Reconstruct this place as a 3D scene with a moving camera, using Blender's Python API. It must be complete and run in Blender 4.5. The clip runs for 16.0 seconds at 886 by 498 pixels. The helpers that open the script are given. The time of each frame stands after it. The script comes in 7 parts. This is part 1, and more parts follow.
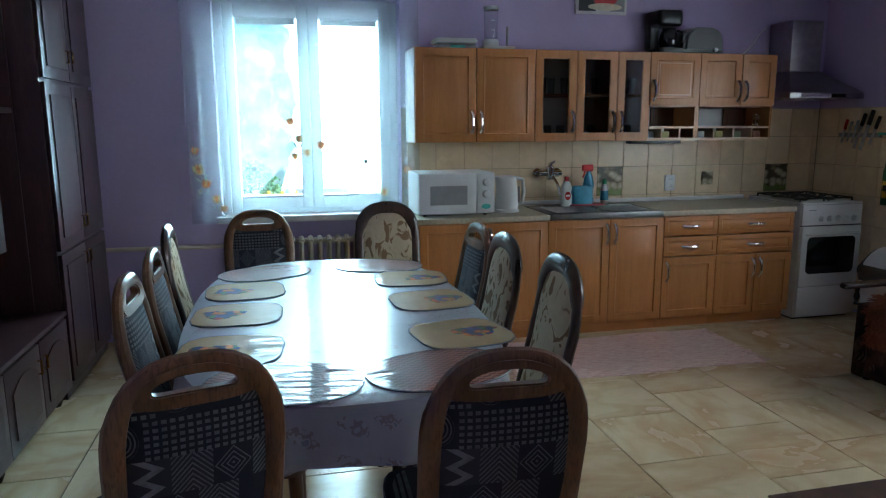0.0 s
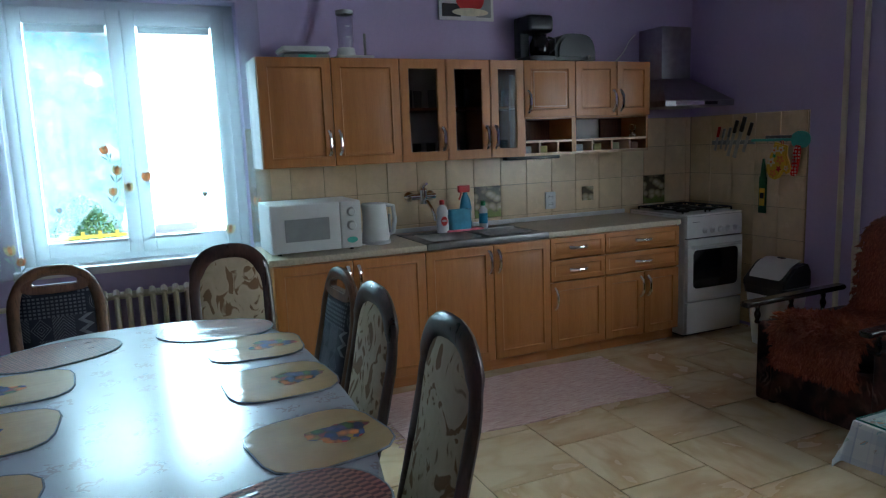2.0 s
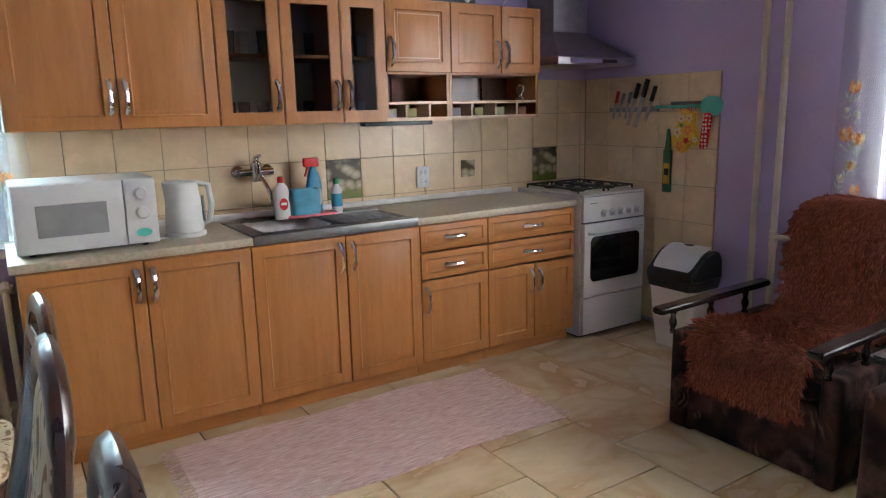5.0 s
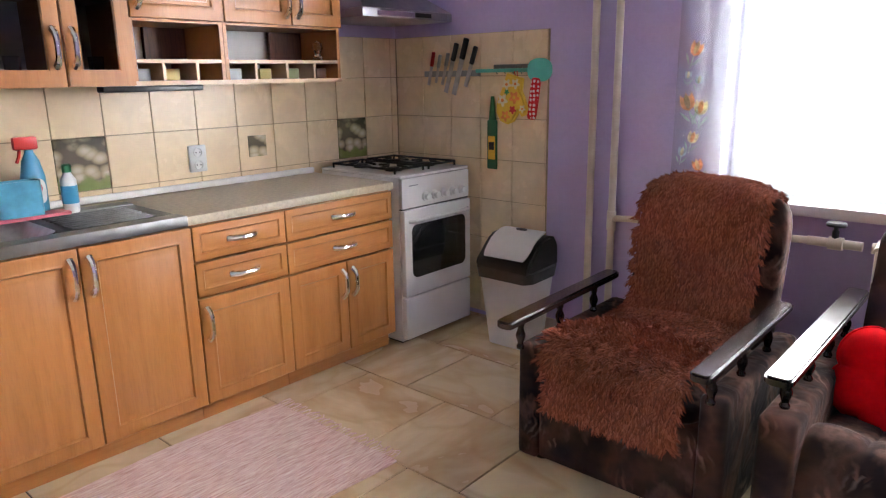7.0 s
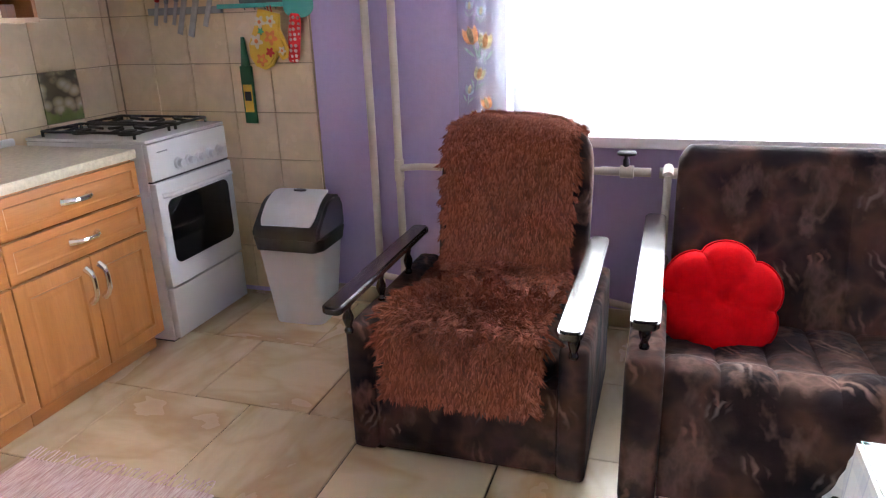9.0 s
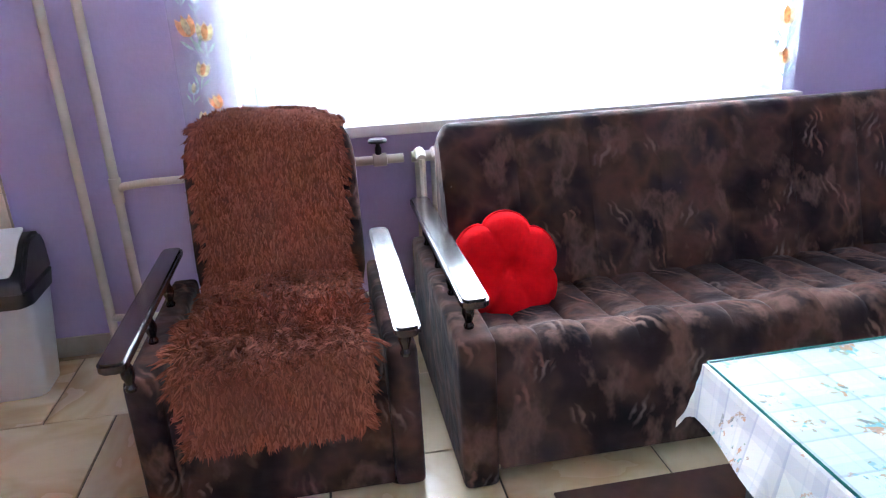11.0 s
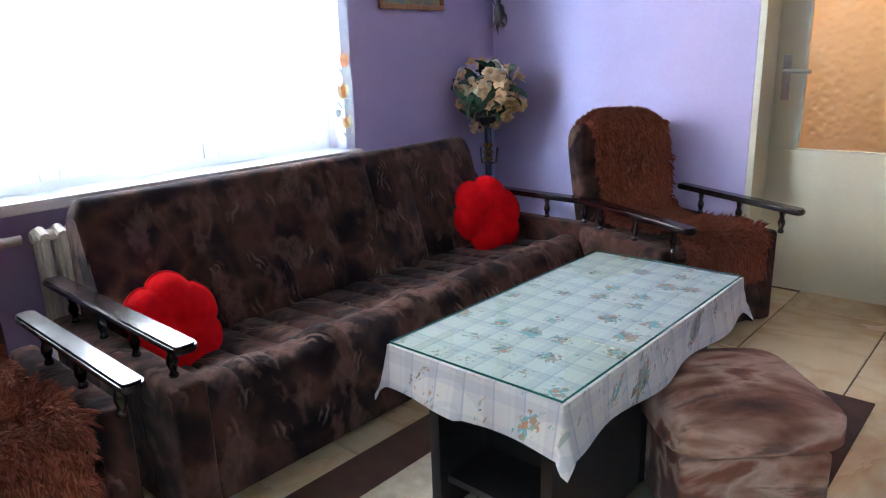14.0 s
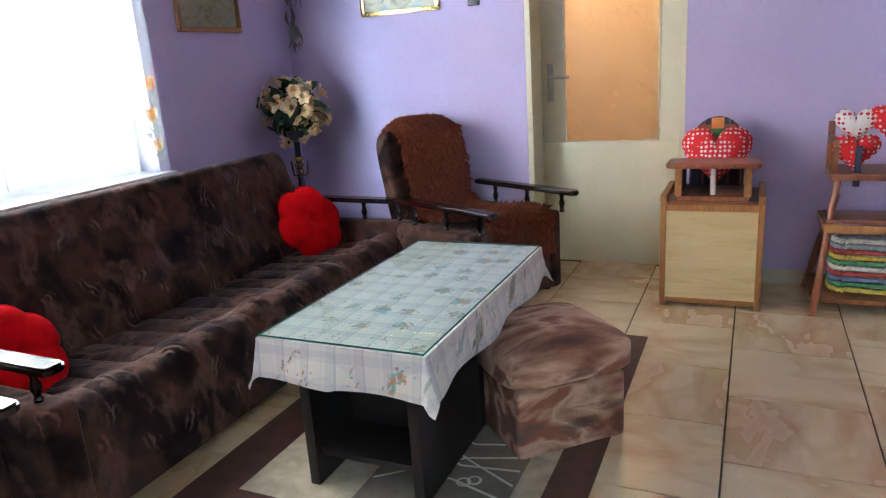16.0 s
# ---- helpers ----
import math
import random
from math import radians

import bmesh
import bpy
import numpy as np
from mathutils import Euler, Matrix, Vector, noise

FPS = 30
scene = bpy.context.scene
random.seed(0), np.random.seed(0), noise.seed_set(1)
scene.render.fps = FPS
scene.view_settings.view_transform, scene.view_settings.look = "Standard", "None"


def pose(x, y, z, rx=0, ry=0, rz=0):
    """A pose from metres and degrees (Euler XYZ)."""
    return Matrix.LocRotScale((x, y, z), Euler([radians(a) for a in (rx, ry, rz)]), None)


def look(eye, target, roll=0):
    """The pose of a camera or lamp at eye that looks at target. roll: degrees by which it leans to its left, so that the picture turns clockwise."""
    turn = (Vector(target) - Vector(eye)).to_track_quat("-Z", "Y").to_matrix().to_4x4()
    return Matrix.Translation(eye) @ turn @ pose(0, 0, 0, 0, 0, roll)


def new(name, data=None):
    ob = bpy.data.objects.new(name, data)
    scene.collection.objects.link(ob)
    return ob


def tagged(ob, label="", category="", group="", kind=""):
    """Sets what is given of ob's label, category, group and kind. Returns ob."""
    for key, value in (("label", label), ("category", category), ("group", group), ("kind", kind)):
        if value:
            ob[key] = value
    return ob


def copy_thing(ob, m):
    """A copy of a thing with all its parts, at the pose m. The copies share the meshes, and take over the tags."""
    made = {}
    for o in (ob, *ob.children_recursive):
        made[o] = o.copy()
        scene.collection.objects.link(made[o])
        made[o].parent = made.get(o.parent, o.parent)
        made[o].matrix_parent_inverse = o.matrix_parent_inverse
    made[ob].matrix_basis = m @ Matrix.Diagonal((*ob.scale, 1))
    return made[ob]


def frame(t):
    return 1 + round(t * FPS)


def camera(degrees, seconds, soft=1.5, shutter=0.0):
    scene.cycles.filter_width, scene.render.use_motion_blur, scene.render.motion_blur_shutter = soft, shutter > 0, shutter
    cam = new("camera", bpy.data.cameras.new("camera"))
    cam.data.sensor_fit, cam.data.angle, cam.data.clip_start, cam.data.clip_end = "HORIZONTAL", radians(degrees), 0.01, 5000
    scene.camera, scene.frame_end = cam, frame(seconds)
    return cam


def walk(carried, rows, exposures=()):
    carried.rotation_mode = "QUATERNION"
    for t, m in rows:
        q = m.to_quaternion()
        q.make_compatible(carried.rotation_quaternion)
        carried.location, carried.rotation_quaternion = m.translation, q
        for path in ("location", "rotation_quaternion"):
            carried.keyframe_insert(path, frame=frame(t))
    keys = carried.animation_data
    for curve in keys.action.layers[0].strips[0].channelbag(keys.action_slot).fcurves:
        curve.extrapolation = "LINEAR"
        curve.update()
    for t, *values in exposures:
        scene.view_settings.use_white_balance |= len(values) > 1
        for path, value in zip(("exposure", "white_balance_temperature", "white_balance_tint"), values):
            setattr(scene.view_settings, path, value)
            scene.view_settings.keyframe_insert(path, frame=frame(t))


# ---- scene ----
cam = camera(65.4, 16.0, soft=1.2)
PATH = [
    (0, (0.236, 0.267, 1.398), (0.684, 2.184, 1.044), -0.2),
    (0.5, (0.236, 0.396, 1.41), (0.805, 2.285, 1.079), -0.3),
    (1, (0.257, 0.526, 1.408), (0.949, 2.378, 1.104), -0.9),
    (1.5, (0.328, 0.676, 1.394), (1.112, 2.493, 1.103), -1.5),
    (2, (0.449, 0.831, 1.398), (1.241, 2.641, 1.091), -2.2),
    (2.5, (0.551, 0.951, 1.382), (1.324, 2.769, 1.072), -2.5),
    (3, (0.687, 1.081, 1.371), (1.455, 2.901, 1.062), -1.8),
    (3.2, (0.72, 1.121, 1.385), (1.493, 2.938, 1.067), -1.8),
    (5.3, (1.128, 1.639, 1.323), (2.246, 3.247, 0.915), -0.8),
    (5.5, (1.19, 1.693, 1.326), (2.347, 3.269, 0.905), -0.4),
    (6, (1.292, 1.827, 1.326), (2.559, 3.311, 0.886), -0.2),
    (6.5, (1.388, 1.963, 1.304), (2.745, 3.359, 0.844), -0.4),
    (7, (1.503, 2.088, 1.303), (2.954, 3.376, 0.817), -0.9),
    (7.5, (1.583, 2.179, 1.293), (3.125, 3.341, 0.77), -1.2),
    (8, (1.636, 2.291, 1.272), (3.289, 3.265, 0.706), -1.4),
    (8.2, (1.64, 2.339, 1.275), (3.33, 3.233, 0.688), -1.3),
    (10.3, (1.747, 2.71, 1.235), (3.626, 2.803, 0.555), -3.2),
    (10.5, (1.755, 2.745, 1.22), (3.637, 2.74, 0.543), -3.0),
    (11, (1.788, 2.829, 1.224), (3.645, 2.524, 0.548), -3.0),
    (11.5, (1.803, 2.876, 1.222), (3.611, 2.336, 0.557), -3.3),
    (12, (1.789, 2.918, 1.21), (3.53, 2.185, 0.554), -3.0),
    (12.5, (1.728, 3.009, 1.226), (3.399, 2.109, 0.598), -2.6),
    (13, (1.668, 3.091, 1.244), (3.257, 2.016, 0.678), -2.7),
    (13.5, (1.649, 3.179, 1.249), (3.121, 1.936, 0.715), -2.1),
    (14, (1.633, 3.296, 1.257), (2.924, 1.867, 0.719), -1.9),
    (14.5, (1.624, 3.371, 1.257), (2.76, 1.815, 0.719), -2.7),
    (15, (1.6, 3.428, 1.252), (2.658, 1.817, 0.718), -3.2),
    (15.5, (1.586, 3.52, 1.251), (2.536, 1.842, 0.723), -3.4),
    (16, (1.593, 3.613, 1.26), (2.4, 1.859, 0.738), -3.9),
]
EXPOSURES = [(0, -1.65, 5500, 6), (1.5, -1.85, 5500, 6), (3.2, -1.75, 5700, 8), (5.3, -0.3, 6300, 18), (8.2, 0.4, 6250, 20),
             (10.3, 0.75, 5400, 18), (11.5, 0.75, 5350, 18), (12.5, 0.35, 5300, 16), (14, -0.2, 5700, 17), (16, -0.25, 6100, 17)]
walk(cam, [(t, look(eye, target, roll)) for t, eye, target, roll in PATH], EXPOSURES)

# ---- world, sun, large lights ----
world = bpy.data.worlds.new("sky")
scene.world = world
world.use_nodes = True
wn = world.node_tree.nodes
sky = wn.new("ShaderNodeTexSky")
sky.sky_type = 'NISHITA'
sky.sun_disc = False
sky.sun_elevation, sky.sun_rotation = radians(50), radians(200)
wn["Background"].inputs["Strength"].default_value = 0.12
world.node_tree.links.new(sky.outputs[0], wn["Background"].inputs[0])
sun = new("sun", bpy.data.lights.new("sun", 'SUN'))
sun.data.energy, sun.data.angle, sun.data.color = 2.5, radians(0.53), (1.0, 0.95, 0.87)
sun.matrix_world = look((-4, -8, 12), (0, 0, 0))
SKY_EAST, SKY_NORTH = 36.0, 105.0      # glow of the bright outdoors past the two windows

# ---- materials ----
def nodes_of(name):
    m = bpy.data.materials.new(name)
    m.use_nodes = True
    nt = m.node_tree
    return m, nt, nt.nodes["Principled BSDF"]


def ramp(nt, fac, stops, mode='LINEAR'):
    r = nt.nodes.new("ShaderNodeValToRGB")
    r.color_ramp.interpolation = mode
    e = r.color_ramp.elements
    while len(e) < len(stops):
        e.new(0.5)
    for k, (p, c) in enumerate(stops):
        e[k].position, e[k].color = p, (*c, 1)
    nt.links.new(fac, r.inputs[0])
    return r.outputs[0]


def coords(nt, scale=(1, 1, 1), rot=(0, 0, 0), shuffle=0.0):
    tc = nt.nodes.new("ShaderNodeTexCoord")
    mp = nt.nodes.new("ShaderNodeMapping")
    mp.inputs["Scale"].default_value, mp.inputs["Rotation"].default_value = scale, rot
    nt.links.new(tc.outputs["Object"], mp.inputs["Vector"])
    if shuffle:
        oi = nt.nodes.new("ShaderNodeObjectInfo")
        mu = nt.nodes.new("ShaderNodeMath")
        mu.operation = 'MULTIPLY'
        mu.inputs[1].default_value = shuffle
        nt.links.new(oi.outputs["Random"], mu.inputs[0])
        nt.links.new(mu.outputs[0], mp.inputs["Location"])
    return mp.outputs[0]


def noise_tex(nt, vec, scale, detail=4.0, rough=0.55, distort=0.0):
    n = nt.nodes.new("ShaderNodeTexNoise")
    n.inputs["Scale"].default_value, n.inputs["Detail"].default_value = scale, detail
    n.inputs["Roughness"].default_value, n.inputs["Distortion"].default_value = rough, distort
    nt.links.new(vec, n.inputs["Vector"])
    return n.outputs[0]


def voro(nt, vec, scale, feature='F1', rnd=1.0):
    n = nt.nodes.new("ShaderNodeTexVoronoi")
    n.feature = feature
    n.inputs["Scale"].default_value, n.inputs["Randomness"].default_value = scale, rnd
    nt.links.new(vec, n.inputs["Vector"])
    return n


def mixc(nt, fac, a, b, mode='MIX'):
    m = nt.nodes.new("ShaderNodeMix")
    m.data_type, m.blend_type = 'RGBA', mode
    for sock, v in ((m.inputs[0], fac), (m.inputs[6], a), (m.inputs[7], b)):
        if isinstance(v, (int, float)):
            sock.default_value = v
        elif isinstance(v, tuple):
            sock.default_value = (*v, 1)
        else:
            nt.links.new(v, sock)
    return m.outputs[2]


def math_node(nt, op, a, b=0.0, c=0.0):
    m = nt.nodes.new("ShaderNodeMath")
    m.operation = op
    for sock, v in zip(m.inputs, (a, b, c)):
        if isinstance(v, (int, float)):
            sock.default_value = v
        else:
            nt.links.new(v, sock)
    return m.outputs[0]


def bump(nt, b, height, strength, dist=0.002):
    n = nt.nodes.new("ShaderNodeBump")
    n.inputs["Strength"].default_value, n.inputs["Distance"].default_value = strength, dist
    nt.links.new(height, n.inputs["Height"])
    nt.links.new(n.outputs[0], b.inputs["Normal"])


def put(nt, col, b):
    if isinstance(col, tuple):
        b.inputs["Base Color"].default_value = (*col, 1)
    else:
        nt.links.new(col, b.inputs["Base Color"])


def plain(name, col, rough=0.5, metal=0.0, vary=0.12, scale=8.0, bmp=0.05, fine=120.0, coat=0.0):
    """A painted, plastic or metal surface with slight mottling and fine grain."""
    m, nt, b = nodes_of(name)
    v = coords(nt)
    n1 = noise_tex(nt, v, scale)
    dark = tuple(c * (1 - vary) for c in col)
    light = tuple(min(1, c * (1 + vary)) for c in col)
    put(nt, ramp(nt, n1, [(0.3, dark), (0.7, light)]), b)
    b.inputs["Metallic"].default_value = metal
    rr = math_node(nt, 'MULTIPLY_ADD', noise_tex(nt, v, scale * 3), 0.15, rough - 0.07)
    nt.links.new(rr, b.inputs["Roughness"])
    b.inputs["Coat Weight"].default_value = coat
    if bmp:
        bump(nt, b, noise_tex(nt, v, fine, 3), bmp, 0.001)
    return m


def wood(name, c0, c1, c2, rough=0.4, axis='z', scale=1.0, coat=0.0, shuffle=3.0, pore=0.55):
    """Grain drawn out along one axis, with broad figure and fine pores."""
    m, nt, b = nodes_of(name)
    s = {'x': (1.2, 14, 14), 'y': (14, 1.2, 14), 'z': (14, 14, 1.2)}[axis]
    v = coords(nt, tuple(k * scale for k in s), shuffle=shuffle)
    f = noise_tex(nt, v, 1.6, 6, 0.6, 0.9)
    col = ramp(nt, f, [(0.25, c0), (0.5, c1), (0.78, c2)])
    pores = noise_tex(nt, coords(nt, tuple(k * 7 * scale for k in s), shuffle=shuffle), 2.0, 3)
    col = mixc(nt, ramp(nt, pores, [(0.35, (pore,) * 3), (0.5, (0, 0, 0))]), col, tuple(k * 0.6 for k in c0))
    put(nt, col, b)
    nt.links.new(math_node(nt, 'MULTIPLY_ADD', f, 0.18, rough - 0.09), b.inputs["Roughness"])
    b.inputs["Coat Weight"].default_value, b.inputs["Coat Roughness"].default_value = coat, 0.12
    bump(nt, b, pores, 0.06, 0.001)
    return m


M = {}
M["alder"] = wood("alder_laminate", (0.365, 0.14, 0.036), (0.42, 0.172, 0.048), (0.465, 0.203, 0.063), 0.36, pore=0.16)
M["alder_h"] = wood("alder_laminate_across", (0.365, 0.14, 0.036), (0.42, 0.172, 0.048), (0.465, 0.203, 0.063), 0.36, 'x', pore=0.14)
M["alder_in"] = wood("alder_interior", (0.10, 0.035, 0.014), (0.15, 0.055, 0.022), (0.2, 0.08, 0.03), 0.5)
M["mahogany"] = wood("dark_mahogany", (0.02, 0.008, 0.009), (0.042, 0.016, 0.018), (0.07, 0.028, 0.028), 0.33, 'z', 1.0, 0.35)
M["chairwood"] = wood("chair_wood_brown", (0.085, 0.038, 0.016), (0.155, 0.07, 0.03), (0.24, 0.115, 0.052), 0.33, 'z', 1.0, 0.35)
M["chairdark"] = wood("chair_wood_dark", (0.03, 0.012, 0.008), (0.058, 0.023, 0.015), (0.09, 0.038, 0.024), 0.3, 'z', 1.0, 0.4)
M["ebony"] = wood("black_stained_wood", (0.004, 0.003, 0.003), (0.008, 0.005, 0.005), (0.014, 0.008, 0.007), 0.6, 'z')
M["lacquer"] = wood("black_brown_lacquer", (0.006, 0.003, 0.003), (0.013, 0.006, 0.006), (0.022, 0.01, 0.009), 0.22, 'y', 1.0, 0.3)
M["redwood"] = wood("reddish_wood", (0.16, 0.045, 0.02), (0.24, 0.075, 0.03), (0.32, 0.11, 0.045), 0.38, 'z', 1.0, 0.2)
M["honey"] = wood("honey_wood", (0.26, 0.1, 0.03), (0.36, 0.15, 0.045), (0.43, 0.19, 0.06), 0.4)
M["pine"] = wood("pale_pine_board", (0.5, 0.36, 0.17), (0.6, 0.45, 0.23), (0.64, 0.5, 0.28), 0.45, 'x', pore=0.12)
M["cream"] = plain("cream_paint", (0.74, 0.68, 0.5), 0.4, 0, 0.06, 3)
M["pipe"] = plain("cream_pipe_paint", (0.66, 0.6, 0.48), 0.4, 0, 0.1, 6)
M["white"] = plain("white_plastic", (0.74, 0.75, 0.74), 0.35, 0, 0.04)
M["enamel"] = plain("white_enamel", (0.84, 0.84, 0.82), 0.22, 0, 0.03, 5, 0.0, 100, 0.3)
M["pvc"] = plain("white_window_frame", (0.78, 0.79, 0.8), 0.35, 0, 0.03)
M["black"] = plain("black_plastic", (0.018, 0.018, 0.02), 0.32, 0, 0.2)
M["iron"] = plain("black_cast_iron", (0.015, 0.015, 0.016), 0.55, 0, 0.3, 30, 0.2)
M["grey"] = plain("grey_plastic", (0.3, 0.31, 0.31), 0.4)
M["steel"] = plain("brushed_steel", (0.2, 0.2, 0.2), 0.42, 1.0, 0.1, 20, 0.04)
M["hoodsteel"] = plain("hood_steel", (0.36, 0.345, 0.36), 0.33, 1.0, 0.1, 20, 0.04)
M["doorsteel"] = plain("door_steel", (0.5, 0.49, 0.48), 0.38, 1.0, 0.15, 25, 0.04)
M["chrome"] = plain("chrome", (0.8, 0.8, 0.8), 0.12, 1.0, 0.03)
# steel darkened in colour for the shade of the drainer's grooves
M["steel_shaded"] = plain("shaded_ribbed_steel", (0.1, 0.1, 0.1), 0.5, 1.0, 0.3, 20, 0.08)
M["brass"] = plain("brass", (0.6, 0.42, 0.16), 0.25, 1.0, 0.1)
M["counter"] = plain("beige_worktop_laminate", (0.5, 0.44, 0.33), 0.42, 0, 0.16, 60, 0.05, 200)
M["red"] = plain("red_plastic", (0.55, 0.02, 0.02), 0.35)
M["green"] = plain("green_plastic", (0.06, 0.36, 0.14), 0.35)
M["blue"] = plain("blue_plastic", (0.05, 0.3, 0.5), 0.3)
M["navy"] = plain("navy_cloth", (0.025, 0.03, 0.06), 0.85, 0, 0.3, 40, 0.3, 300)
M["pinkp"] = plain("pink_tray", (0.7, 0.16, 0.2), 0.4)
M["teal"] = plain("teal_plastic", (0.1, 0.5, 0.42), 0.4)
M["yellow"] = plain("yellow_print", (0.75, 0.5, 0.05), 0.6)
M["orange"] = plain("orange_petal", (0.75, 0.25, 0.06), 0.6, 0, 0.25, 30)
M["peach"] = plain("peach_petal", (0.82, 0.56, 0.3), 0.65, 0, 0.2, 30)
M["ivory"] = plain("ivory_petal", (0.76, 0.7, 0.52), 0.65, 0, 0.12, 30)
M["leaf"] = plain("leaf_green", (0.035, 0.075, 0.035), 0.55, 0, 0.4, 20)
M["leafdark"] = plain("dark_leaf", (0.03, 0.02, 0.028), 0.6, 0, 0.4, 20)
M["redcloth"] = plain("red_plush", (0.5, 0.002, 0.004), 0.95, 0, 0.14, 25, 0.4, 350)
M["redcloth"].node_tree.nodes["Principled BSDF"].inputs["Specular IOR Level"].default_value = 0.08
M["bag"] = plain("black_bin_bag", (0.03, 0.03, 0.033), 0.3, 0, 0.3, 25, 0.6, 40)
M["paving"] = plain("paving", (0.4, 0.4, 0.38), 0.9, 0, 0.2, 2.0)
M["grout"] = plain("grout", (0.06, 0.045, 0.032), 0.9, 0, 0.3, 20, 0.3)
M["wgrout"] = plain("wall_grout", (0.38, 0.29, 0.19), 0.9, 0, 0.2, 20, 0.3)
M["sill"] = plain("white_sill_stone", (0.72, 0.71, 0.7), 0.4, 0, 0.08, 10)
M["paper"] = plain("paper", (0.6, 0.56, 0.45), 0.8)


def wall_paint():
    m, nt, b = nodes_of("lilac_wall_paint")
    v = coords(nt)
    big = noise_tex(nt, v, 1.1, 3)
    small = noise_tex(nt, v, 40, 4)
    c = ramp(nt, big, [(0.3, (0.5, 0.41, 0.63)), (0.7, (0.56, 0.465, 0.69))])
    c = mixc(nt, ramp(nt, small, [(0.4, (0, 0, 0)), (0.75, (0.22, 0.22, 0.22))]), c, (0.42, 0.345, 0.55))
    put(nt, c, b)
    b.inputs["Roughness"].default_value = 0.75
    bump(nt, b, noise_tex(nt, v, 90, 5), 0.25, 0.003)
    return m


M["wall"] = wall_paint()
M["ceil"] = plain("white_ceiling_paint", (0.84, 0.83, 0.83), 0.9, 0, 0.04, 2)


def tile_mat(name, base, vein, stain, rough, vscale, amount, r=9.0):
    """Glazed stone-look ceramic: clouds, brown drifts and thin veins, different on each tile."""
    m, nt, b = nodes_of(name)
    v = coords(nt, shuffle=r)
    c = ramp(nt, noise_tex(nt, v, vscale, 5, 0.6, 0.4), [(0.3, tuple(k * 0.86 for k in base)), (0.65, base)])
    drift = noise_tex(nt, coords(nt, (1, 2.4, 1), (0, 0, 0.7), r), vscale * 0.8, 4, 0.55, 0.3)
    c = mixc(nt, ramp(nt, drift, [(0.44, (0, 0, 0)), (0.78, (amount,) * 3)]), c, stain)
    w = noise_tex(nt, coords(nt, (1, 2, 1), (0, 0, -0.5), r), vscale * 0.7, 2, 0.5, 0.2)
    line = math_node(nt, 'ABSOLUTE', math_node(nt, 'SUBTRACT', w, 0.5))
    c = mixc(nt, ramp(nt, line, [(0.0, (amount * 0.3,) * 3), (0.05, (0, 0, 0))]), c, vein)
    oi = nt.nodes.new("ShaderNodeObjectInfo")
    c = mixc(nt, math_node(nt, 'MULTIPLY', oi.outputs["Random"], 0.16), c, tuple(k * 0.7 for k in base))
    put(nt, c, b)
    nt.links.new(math_node(nt, 'MULTIPLY_ADD', drift, 0.15, rough - 0.07), b.inputs["Roughness"])
    bump(nt, b, noise_tex(nt, v, 25, 3), 0.02, 0.002)
    return m


M["floortile"] = tile_mat("beige_stone_floor_tile", (0.72, 0.565, 0.36), (0.42, 0.25, 0.11), (0.4, 0.2, 0.075), 0.25, 2.4, 0.95)
M["walltile"] = tile_mat("cream_wall_tile", (0.87, 0.7, 0.46), (0.7, 0.53, 0.31), (0.77, 0.6, 0.36), 0.25, 9, 0.35)
M["skirt"] = tile_mat("beige_skirting_tile", (0.6, 0.52, 0.39), (0.3, 0.18, 0.09), (0.4, 0.27, 0.14), 0.3, 6, 0.5)


def decor_mat():
    m, nt, b = nodes_of("printed_decor_tile")
    v = coords(nt)
    vo = voro(nt, coords(nt, (1, 1, 1.35)), 15, 'F1', 0.9)
    c = ramp(nt, vo.outputs["Distance"], [(0.15, (0.62, 0.55, 0.4)), (0.42, (0.4, 0.33, 0.2)), (0.62, (0.1, 0.08, 0.05))])
    sp = nt.nodes.new("ShaderNodeSeparateXYZ")
    nt.links.new(v, sp.inputs[0])
    lvl = math_node(nt, 'ADD', math_node(nt, 'MULTIPLY', sp.outputs[2], 4.5), noise_tex(nt, v, 14, 3))
    c = mixc(nt, ramp(nt, lvl, [(0.18, (0.85, 0.85, 0.85)), (0.3, (0, 0, 0))]), c, (0.2, 0.25, 0.07))
    c = mixc(nt, ramp(nt, lvl, [(0.78, (0, 0, 0)), (0.92, (0.6, 0.6, 0.6))]), c, (0.06, 0.055, 0.035))
    put(nt, c, b)
    b.inputs["Roughness"].default_value = 0.25
    return m


M["decor"] = decor_mat()


